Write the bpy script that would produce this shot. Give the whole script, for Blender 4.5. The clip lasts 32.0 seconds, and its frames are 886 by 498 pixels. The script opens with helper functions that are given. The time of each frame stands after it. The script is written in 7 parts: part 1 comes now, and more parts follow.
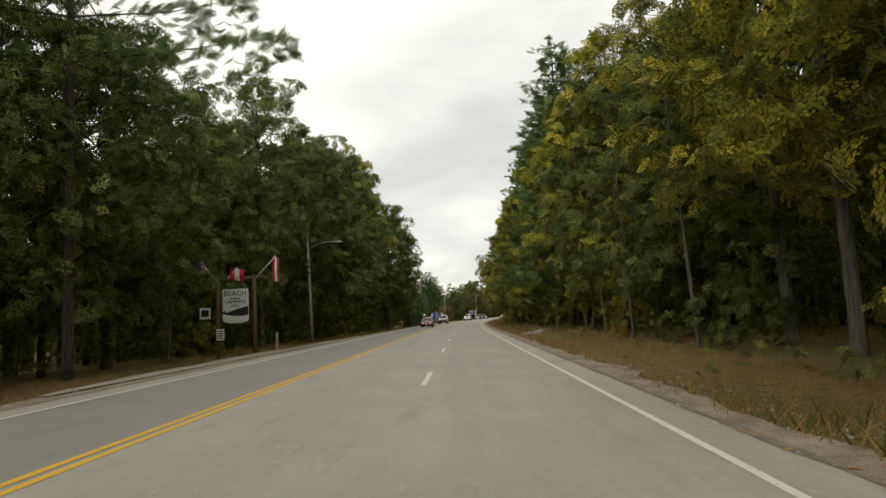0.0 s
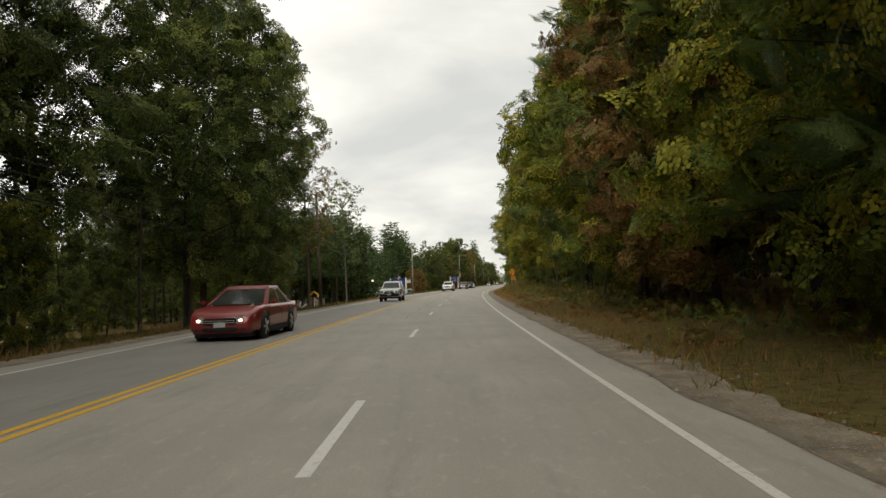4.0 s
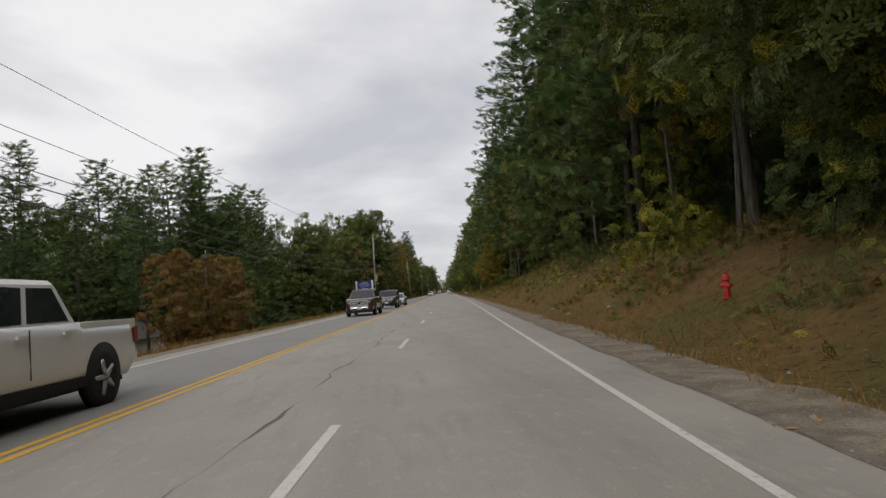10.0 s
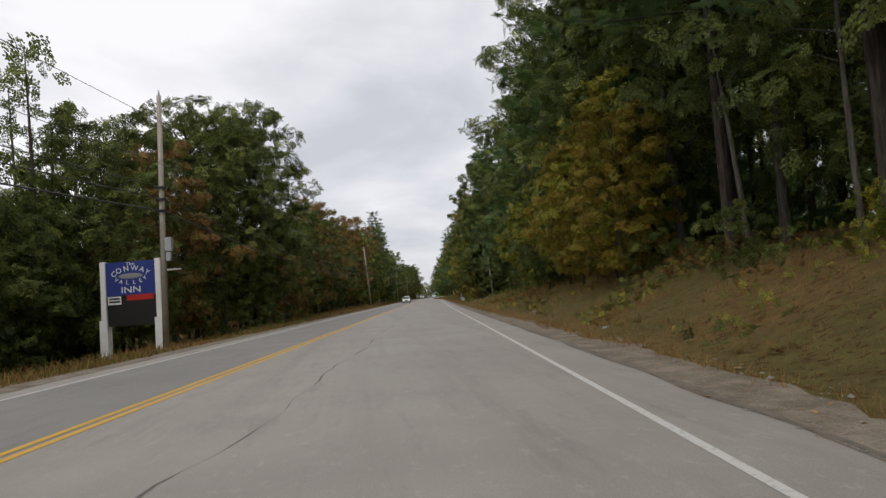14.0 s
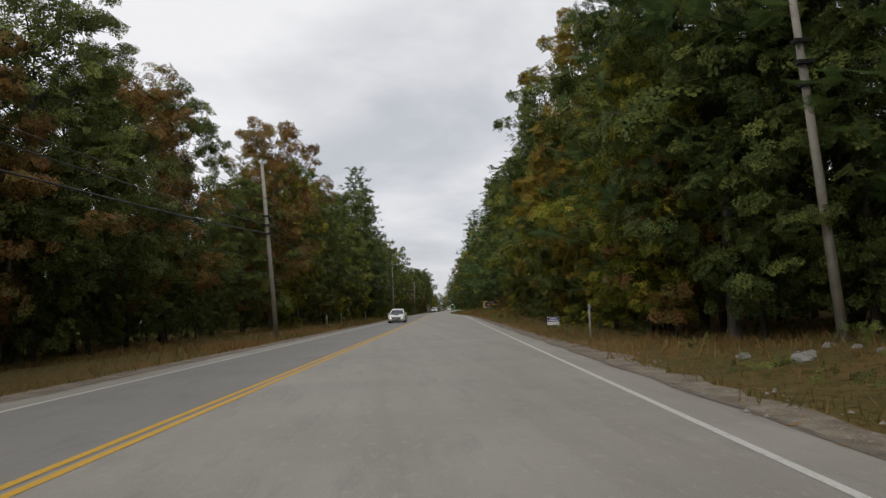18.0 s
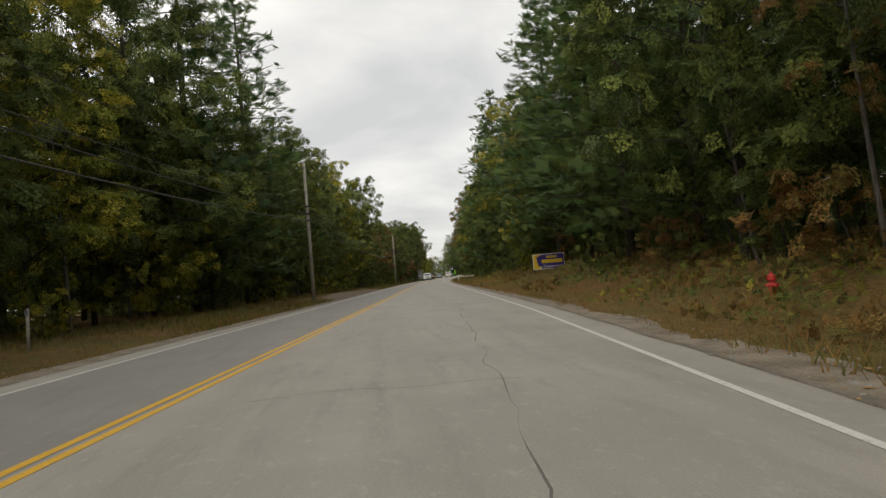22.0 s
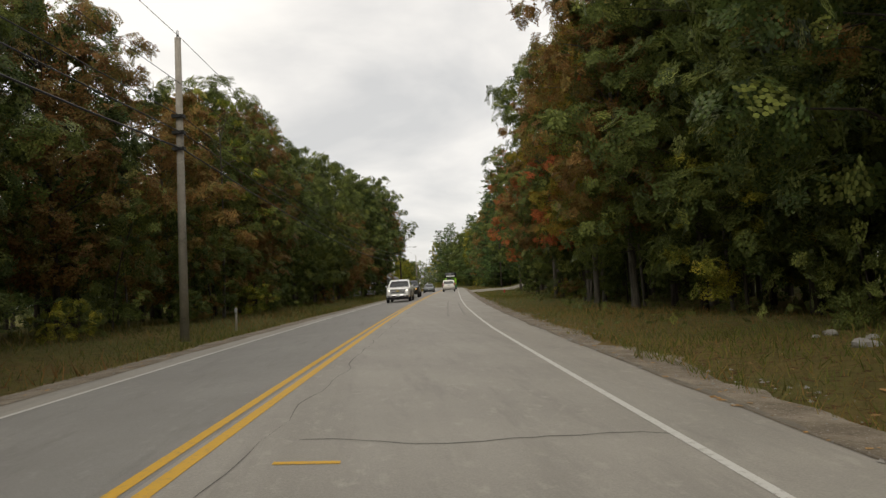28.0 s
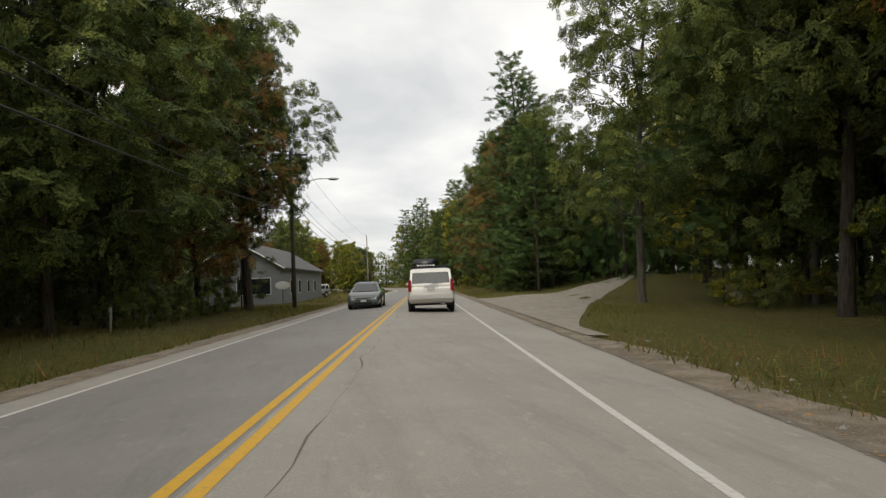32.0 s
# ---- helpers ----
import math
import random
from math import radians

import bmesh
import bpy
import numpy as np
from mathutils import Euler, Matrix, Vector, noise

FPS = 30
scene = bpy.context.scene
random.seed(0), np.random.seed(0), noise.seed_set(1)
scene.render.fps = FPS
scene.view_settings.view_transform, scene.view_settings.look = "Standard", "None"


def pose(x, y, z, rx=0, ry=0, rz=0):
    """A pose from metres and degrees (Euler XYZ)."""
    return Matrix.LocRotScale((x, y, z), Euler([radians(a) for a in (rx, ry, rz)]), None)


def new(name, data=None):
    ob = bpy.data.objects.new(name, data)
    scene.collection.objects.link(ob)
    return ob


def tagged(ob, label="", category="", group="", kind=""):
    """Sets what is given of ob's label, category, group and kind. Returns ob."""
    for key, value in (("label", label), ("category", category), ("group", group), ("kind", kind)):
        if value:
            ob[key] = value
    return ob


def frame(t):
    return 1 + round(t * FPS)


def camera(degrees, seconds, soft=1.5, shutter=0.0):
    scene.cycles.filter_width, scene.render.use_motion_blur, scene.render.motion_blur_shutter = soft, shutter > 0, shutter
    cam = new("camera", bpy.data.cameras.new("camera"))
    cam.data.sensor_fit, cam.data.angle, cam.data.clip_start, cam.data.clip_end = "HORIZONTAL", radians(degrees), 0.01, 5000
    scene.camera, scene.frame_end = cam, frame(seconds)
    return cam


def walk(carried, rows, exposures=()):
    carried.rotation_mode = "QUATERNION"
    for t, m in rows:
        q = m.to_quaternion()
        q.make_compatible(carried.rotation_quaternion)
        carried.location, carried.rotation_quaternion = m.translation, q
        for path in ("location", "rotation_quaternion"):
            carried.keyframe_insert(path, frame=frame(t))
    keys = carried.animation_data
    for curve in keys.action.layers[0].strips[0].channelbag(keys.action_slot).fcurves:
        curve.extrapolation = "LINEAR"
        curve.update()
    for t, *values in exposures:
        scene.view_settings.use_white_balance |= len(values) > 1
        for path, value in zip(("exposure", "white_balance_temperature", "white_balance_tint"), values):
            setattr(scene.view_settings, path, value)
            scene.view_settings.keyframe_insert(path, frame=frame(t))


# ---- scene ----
# The road's plan: its bend (1e-5 per metre, to the right) at stations along the yellow line.
BENDS = [(-20, -0.9), (40, 2.4), (100, 55.1), (160, 104.7), (220, 28.7), (280, -20.4), (340, 4.2), (400, 5.2), (460, -29.6), (520, 18.1), (580, 74.2), (640, 6.2), (700, 1.9), (745, 0.0), (762, -300.0), (900, -300.0), (940, 0.0)]
ST = np.arange(-600.0, 1600.0, 2.0)
TURN = np.cumsum(np.interp(ST, [b[0] for b in BENDS], [b[1] * 1e-5 for b in BENDS])) * 2.0
TURN -= np.interp(0.0, ST, TURN)
PX, PY = np.cumsum(np.sin(TURN)) * 2.0, np.cumsum(np.cos(TURN)) * 2.0
PX, PY = PX - np.interp(0.0, ST, PX), PY - np.interp(0.0, ST, PY)


def turn_at(s):
    """The road's heading in radians, to the right of +y, at a station."""
    return float(np.interp(s, ST, TURN))


def crown(s):
    """Cross fall of the carriageway on both sides of the yellow line."""
    return float(np.interp(s, [463, 550], [0.0, 0.04]))


def at(s, lat, z=0.0):
    """World place of a station and a distance to the right of the yellow line."""
    a = turn_at(s)
    return Vector((float(np.interp(s, ST, PX)) + lat * math.cos(a), float(np.interp(s, ST, PY)) - lat * math.sin(a), z))


# ---- camera: seconds, station, lateral place, yaw, pitch and roll in degrees ----
EYE = 1.30
DRIVE = [
    (0.0, 0.00, 4.03, 1.40, 5.90, -2.60),
    (0.5, 10.20, 4.01, 1.05, 5.61, -3.64),
    (1.0, 20.40, 4.00, 1.39, 5.21, -2.07),
    (1.5, 30.60, 4.02, 1.89, 5.23, -1.91),
    (2.0, 40.80, 4.05, 1.50, 5.10, -1.45),
    (2.5, 51.01, 4.08, 0.48, 4.39, -1.63),
    (3.0, 61.22, 4.12, 0.17, 3.68, -2.61),
    (3.5, 71.43, 4.21, 0.35, 2.97, -1.91),
    (5.5, 112.28, 4.37, 0.66, 4.17, -2.00),
    (6.0, 122.50, 4.51, 0.71, 4.42, -1.88),
    (6.5, 132.72, 4.63, 0.57, 4.35, -2.46),
    (7.0, 142.94, 4.69, 0.59, 4.13, -3.04),
    (7.5, 153.16, 4.62, 0.57, 4.32, -3.20),
    (8.0, 163.38, 4.52, 0.43, 4.27, -3.35),
    (8.5, 173.61, 4.44, 0.27, 4.28, -3.57),
    (9.0, 183.84, 4.40, 0.21, 3.83, -3.79),
    (9.5, 194.06, 4.42, 0.08, 3.63, -4.05),
    (10.0, 204.27, 4.44, -0.14, 3.62, -4.32),
    (10.5, 214.46, 4.44, -0.59, 3.81, -4.25),
    (11.0, 224.64, 4.44, -0.78, 3.96, -4.18),
    (11.5, 234.81, 4.46, -0.88, 4.12, -3.76),
    (12.0, 244.96, 4.48, -0.78, 4.24, -3.33),
    (12.5, 255.10, 4.52, -0.79, 4.22, -3.33),
    (13.0, 265.23, 4.54, -0.72, 4.07, -3.33),
    (13.5, 275.34, 4.53, -0.82, 3.97, -3.83),
    (14.0, 285.44, 4.45, -1.00, 3.90, -4.33),
    (14.5, 295.53, 4.30, -1.17, 4.30, -4.19),
    (16.5, 335.73, 4.06, -0.10, 5.18, -3.65),
    (17.0, 345.75, 3.88, 0.21, 5.41, -2.89),
    (17.5, 355.75, 3.73, 0.23, 5.18, -3.39),
    (18.0, 365.74, 3.61, 0.09, 5.11, -2.65),
    (18.5, 375.70, 3.53, -0.00, 5.20, -2.96),
    (19.0, 385.62, 3.51, -0.08, 4.84, -2.27),
    (19.5, 395.48, 3.54, -0.10, 5.04, -3.09),
    (20.0, 405.30, 3.58, 0.17, 4.88, -3.71),
    (20.5, 415.07, 3.58, 0.15, 4.46, -3.61),
    (21.0, 424.80, 3.57, 0.12, 3.96, -3.91),
    (21.5, 434.48, 3.55, -0.07, 2.92, -4.31),
    (22.0, 444.11, 3.54, -0.11, 2.14, -4.83),
    (22.5, 453.72, 3.52, -0.39, 2.26, -4.23),
    (23.0, 463.33, 3.45, -0.99, 1.65, -4.22),
    (23.5, 472.94, 3.31, -1.18, 1.47, -4.25),
    (24.0, 482.55, 3.12, -0.87, 1.96, -2.67),
    (24.5, 492.17, 2.91, -1.18, 3.18, -2.79),
    (25.0, 501.78, 2.67, -1.47, 3.44, -3.12),
    (25.5, 511.42, 2.43, -1.29, 3.08, -3.32),
    (27.5, 550.48, 2.15, -1.33, 3.07, -2.58),
    (28.0, 560.36, 2.00, -1.13, 3.03, -3.12),
    (28.5, 570.26, 1.90, -0.99, 3.02, -3.62),
    (29.0, 580.14, 1.84, -1.07, 3.08, -4.33),
    (29.5, 590.01, 1.79, -1.69, 3.08, -3.90),
    (30.0, 599.86, 1.75, -1.73, 3.37, -3.87),
    (30.5, 609.69, 1.70, -1.73, 3.46, -3.27),
    (31.0, 619.50, 1.65, -1.91, 3.32, -2.97),
    (31.5, 629.29, 1.59, -1.90, 2.88, -2.60),
    (32.0, 639.07, 1.55, -1.82, 2.81, -2.32),
]
cam = camera(67.5, 32.0, soft=1.4)
ROWS = []
for t, s, lat, yaw, pitch, roll in DRIVE:
    p = at(s, lat, EYE - crown(s) * abs(lat))
    ROWS.append((t, pose(p.x, p.y, p.z, 90 + pitch, 0, yaw - math.degrees(turn_at(s))) @ pose(0, 0, 0, 0, 0, roll)))
# the film camera's exposure and white balance drift on the way
LOOKS = ((0.0, 0.33, 7200, 4), (1.0, 0.18, 7200, 4), (3.5, 0.34, 7300, 5), (5.8, -0.18, 6900, 8), (8.0, -0.13, 6850, 11), (10.0, -0.05, 6600, 11), (12.0, -0.08, 6550, 12), (14.0, 0.1, 6500, 12), (17.0, -0.08, 6500, 10), (19.0, 0.05, 6600, 11), (20.5, 0.16, 6850, 9), (22.0, 0.2, 7000, 8), (23.0, 0.32, 7100, 8), (25.0, 0.3, 7250, 9), (28.0, 0.22, 7100, 9), (32.0, 0.29, 6900, 8))
walk(cam, ROWS, LOOKS)

# ---- overcast sky and a wide, weak sun behind the cloud ----
world = bpy.data.worlds.new("overcast_sky")
scene.world = world
world.use_nodes = True
wt = world.node_tree
wt.nodes.clear()


def wnode(kind, **values):
    n = wt.nodes.new(kind)
    for key, value in values.items():
        n.inputs[key].default_value = value
    return n


SUN_UP, SUN_ROUND = radians(46), radians(-155)
sky = wt.nodes.new("ShaderNodeTexSky")
sky.sky_type, sky.sun_disc, sky.sun_elevation, sky.sun_rotation = "NISHITA", False, SUN_UP, SUN_ROUND
sky_dim = wt.nodes.new("ShaderNodeVectorMath")
sky_dim.operation = "SCALE"
sky_dim.inputs["Scale"].default_value = 0.10
wt.links.new(sky.outputs[0], sky_dim.inputs[0])
coord = wt.nodes.new("ShaderNodeTexCoord")
split = wt.nodes.new("ShaderNodeSeparateXYZ")
wt.links.new(coord.outputs["Generated"], split.inputs[0])
lift = wt.nodes.new("ShaderNodeMath")
lift.operation, lift.inputs[1].default_value = "MAXIMUM", 0.0
wt.links.new(split.outputs["Z"], lift.inputs[0])
lift2 = wt.nodes.new("ShaderNodeMath")
lift2.operation, lift2.inputs[1].default_value = "ADD", 0.3
wt.links.new(lift.outputs[0], lift2.inputs[0])
flat = wt.nodes.new("ShaderNodeVectorMath")
flat.operation = "DIVIDE"
wt.links.new(coord.outputs["Generated"], flat.inputs[0])
wt.links.new(lift2.outputs[0], flat.inputs[1])
big = wnode("ShaderNodeTexNoise", Scale=1.5, Detail=6.0, Roughness=0.5, Distortion=0.3)
wt.links.new(flat.outputs[0], big.inputs["Vector"])
ramp = wt.nodes.new("ShaderNodeValToRGB")
ramp.color_ramp.elements[0].position, ramp.color_ramp.elements[0].color = 0.36, (0.58, 0.60, 0.64, 1)
ramp.color_ramp.elements[1].position, ramp.color_ramp.elements[1].color = 0.62, (0.95, 0.95, 0.96, 1)
mid = ramp.color_ramp.elements.new(0.47)
mid.color = (0.73, 0.74, 0.77, 1)
wt.links.new(big.outputs["Fac"], ramp.inputs[0])
cloud = wt.nodes.new("ShaderNodeMix")
cloud.data_type = "RGBA"
cloud.inputs["Factor"].default_value = 0.93
wt.links.new(sky_dim.outputs[0], cloud.inputs["A"])
wt.links.new(ramp.outputs[0], cloud.inputs["B"])
back = wnode("ShaderNodeBackground", Strength=1.0)
wt.links.new(cloud.outputs["Result"], back.inputs[0])
wout = wt.nodes.new("ShaderNodeOutputWorld")
wt.links.new(back.outputs[0], wout.inputs[0])
lamp = bpy.data.lights.new("sun", "SUN")
lamp.energy, lamp.angle, lamp.color = 1.5, radians(50), (1.0, 0.96, 0.9)
sun = new("sun", lamp)
sun.rotation_euler = (math.pi / 2 - SUN_UP, 0, -SUN_ROUND + math.pi)


# ---- materials ----
def material(name, rough=0.7, metal=0.0, spec=0.4):
    m = bpy.data.materials.new(name)
    m.use_nodes = True
    b = m.node_tree.nodes["Principled BSDF"]
    b.inputs["Roughness"].default_value, b.inputs["Metallic"].default_value = rough, metal
    b.inputs["Specular IOR Level"].default_value = spec
    return m, m.node_tree, b


def noise_fac(nt, scale, detail=4.0, rough=0.55, stretch=None, coords="Object", low=0.35, high=0.65):
    tc = nt.nodes.new("ShaderNodeTexCoord")
    n = nt.nodes.new("ShaderNodeTexNoise")
    n.inputs["Scale"].default_value, n.inputs["Detail"].default_value, n.inputs["Roughness"].default_value = scale, detail, rough
    src = tc.outputs[coords]
    if stretch:
        mp = nt.nodes.new("ShaderNodeMapping")
        mp.inputs["Scale"].default_value = stretch
        nt.links.new(src, mp.inputs[0])
        src = mp.outputs[0]
    nt.links.new(src, n.inputs["Vector"])
    mr = nt.nodes.new("ShaderNodeMapRange")
    mr.inputs["From Min"].default_value, mr.inputs["From Max"].default_value = low, high
    nt.links.new(n.outputs["Fac"], mr.inputs["Value"])
    return mr.outputs[0]


def blend(nt, fac, a, b):
    n = nt.nodes.new("ShaderNodeMix")
    n.data_type = "RGBA"
    for key, v in (("Factor", fac), ("A", a), ("B", b)):
        if isinstance(v, (tuple, list)):
            n.inputs[key].default_value = (*v, 1.0)
        elif isinstance(v, (int, float)):
            n.inputs[key].default_value = v
        else:
            nt.links.new(v, n.inputs[key])
    return n.outputs["Result"]


def bump(nt, b, height, strength=0.3, dist=0.01):
    n = nt.nodes.new("ShaderNodeBump")
    n.inputs["Strength"].default_value, n.inputs["Distance"].default_value = strength, dist
    nt.links.new(height, n.inputs["Height"])
    nt.links.new(n.outputs[0], b.inputs["Normal"])


def plain(name, colour, rough=0.6, metal=0.0, vary=0.15, scale=6.0, bumps=0.0, spec=0.4, coat=0.0):
    """A surface of one colour with grain and stains at two sizes."""
    m, nt, b = material(name, rough, metal, spec)
    dark = tuple(c * (1 - vary) for c in colour)
    light = tuple(min(1.0, c * (1 + vary)) for c in colour)
    c = blend(nt, noise_fac(nt, scale), dark, light)
    c = blend(nt, noise_fac(nt, scale * 7, 2.0), c, colour)
    nt.links.new(c, b.inputs["Base Color"])
    b.inputs["Coat Weight"].default_value = coat
    if bumps:
        bump(nt, b, noise_fac(nt, scale * 12, 3.0), bumps)
    return m


def asphalt(name, dark, light, stain):
    m, nt, b = material(name, 0.7, 0.0, 0.5)
    c = blend(nt, noise_fac(nt, 0.35, 5.0, 0.6), dark, light)
    c = blend(nt, noise_fac(nt, 1.0, 4.0, 0.6, (0.9, 0.02, 1.0), low=0.45, high=0.72), c, stain)
    grit = noise_fac(nt, 55.0, 2.0, 0.7)
    speck = blend(nt, grit, tuple(v * 0.8 for v in dark), tuple(min(1, v * 1.18) for v in light))
    c = blend(nt, 0.3, c, speck)
    # paler and darker patches of wear, drawn out along the lane
    c = blend(nt, noise_fac(nt, 1.0, 6.0, 0.7, (2.6, 0.35, 1.0), low=0.52, high=0.8), c, tuple(v * 0.8 for v in dark))
    c = blend(nt, noise_fac(nt, 7.0, 4.0, 0.7, (1.0, 0.5, 1.0), low=0.56, high=0.78), c, tuple(min(1, v * 1.12) for v in light))
    nt.links.new(c, b.inputs["Base Color"])
    bump(nt, b, grit, 0.25, 0.006)
    return m


ASPHALT_OWN = asphalt("asphalt_pale", (0.248, 0.231, 0.205), (0.324, 0.304, 0.268), (0.224, 0.206, 0.179))
ASPHALT_FAR = asphalt("asphalt_grey", (0.177, 0.17, 0.158), (0.235, 0.226, 0.209), (0.195, 0.185, 0.172))
ASPHALT_EDGE = asphalt("asphalt_shoulder", (0.25, 0.235, 0.208), (0.33, 0.308, 0.27), (0.25, 0.228, 0.195))


def paint(name, colour, worn):
    m, nt, b = material(name, 0.65)
    f = noise_fac(nt, 14.0, 5.0, 0.7, low=0.52, high=0.72)
    nt.links.new(blend(nt, f, colour, worn), b.inputs["Base Color"])
    return m


YELLOW_PAINT = paint("yellow_road_paint", (0.58, 0.33, 0.03), (0.36, 0.25, 0.09))
WHITE_PAINT = paint("white_road_paint", (0.56, 0.55, 0.52), (0.34, 0.325, 0.29))
TYRE_MARK = plain("tyre_mark", (0.25, 0.237, 0.213), 0.85, vary=0.3, scale=2.0)
TAR = plain("tar_crack", (0.115, 0.108, 0.098), 0.85)
DARK_STRIP = plain("dark_edge_strip", (0.155, 0.135, 0.108), 0.95, vary=0.4, scale=3.0, bumps=0.6)
PALE_GRAVEL = plain("gravel_sand", (0.25, 0.225, 0.185), 0.95, vary=0.35, scale=2.0, bumps=0.6)


def grit_mat():
    """Brown dirt, grey grit and sand in patches along the asphalt."""
    m, nt, b = material("roadside_grit", 0.95, 0.0, 0.2)
    c = blend(nt, noise_fac(nt, 1.6, 5.0, 0.65, low=0.4, high=0.62), (0.15, 0.122, 0.09), (0.26, 0.222, 0.172))
    c = blend(nt, noise_fac(nt, 22.0, 3.0, 0.7, low=0.56, high=0.72), c, (0.10, 0.082, 0.062))
    c = blend(nt, noise_fac(nt, 37.0, 2.0, 0.7, low=0.6, high=0.68), c, (0.34, 0.31, 0.26))
    nt.links.new(c, b.inputs["Base Color"])
    bump(nt, b, noise_fac(nt, 26.0, 3.0), 0.7)
    return m


GRAVEL = grit_mat()
STONE = plain("loose_stones", (0.15, 0.132, 0.112), 0.9, vary=0.5, scale=3.0)
FALLEN_LEAF = plain("fallen_leaves", (0.30, 0.17, 0.06), 0.8, vary=0.55, scale=4.0)

EARTH = plain("bare_brown_earth", (0.17, 0.125, 0.085), 0.95, vary=0.3, scale=1.5, bumps=0.6)


def soil():
    """Grass, dry grass and leaf litter in patches."""
    m, nt, b = material("verge_ground", 0.95, 0.0, 0.15)
    green = blend(nt, noise_fac(nt, 2.5, 6.0, 0.65), (0.12, 0.10, 0.034), (0.19, 0.155, 0.052))
    dry = blend(nt, noise_fac(nt, 3.5, 6.0, 0.65), (0.19, 0.105, 0.042), (0.29, 0.175, 0.07))
    c = blend(nt, noise_fac(nt, 0.16, 5.0, 0.6, low=0.44, high=0.66), green, dry)
    where = nt.nodes.new("ShaderNodeTexCoord")
    along = nt.nodes.new("ShaderNodeSeparateXYZ")
    nt.links.new(where.outputs["Object"], along.inputs[0])
    lawn = nt.nodes.new("ShaderNodeMapRange")
    lawn.inputs["From Min"].default_value, lawn.inputs["From Max"].default_value, lawn.inputs["To Max"].default_value = 545.0, 600.0, 0.75
    nt.links.new(along.outputs["Y"], lawn.inputs["Value"])
    c = blend(nt, lawn.outputs[0], c, blend(nt, noise_fac(nt, 4.0, 5.0), (0.06, 0.085, 0.022), (0.12, 0.125, 0.035)))
    leaf = blend(nt, noise_fac(nt, 30.0, 2.0), (0.05, 0.025, 0.01), (0.17, 0.09, 0.03))
    c = blend(nt, noise_fac(nt, 6.0, 4.0, 0.7, low=0.55, high=0.62), c, leaf)
    nt.links.new(c, b.inputs["Base Color"])
    bump(nt, b, noise_fac(nt, 9.0, 6.0, 0.7), 0.8, 0.08)
    return m


SOIL = soil()


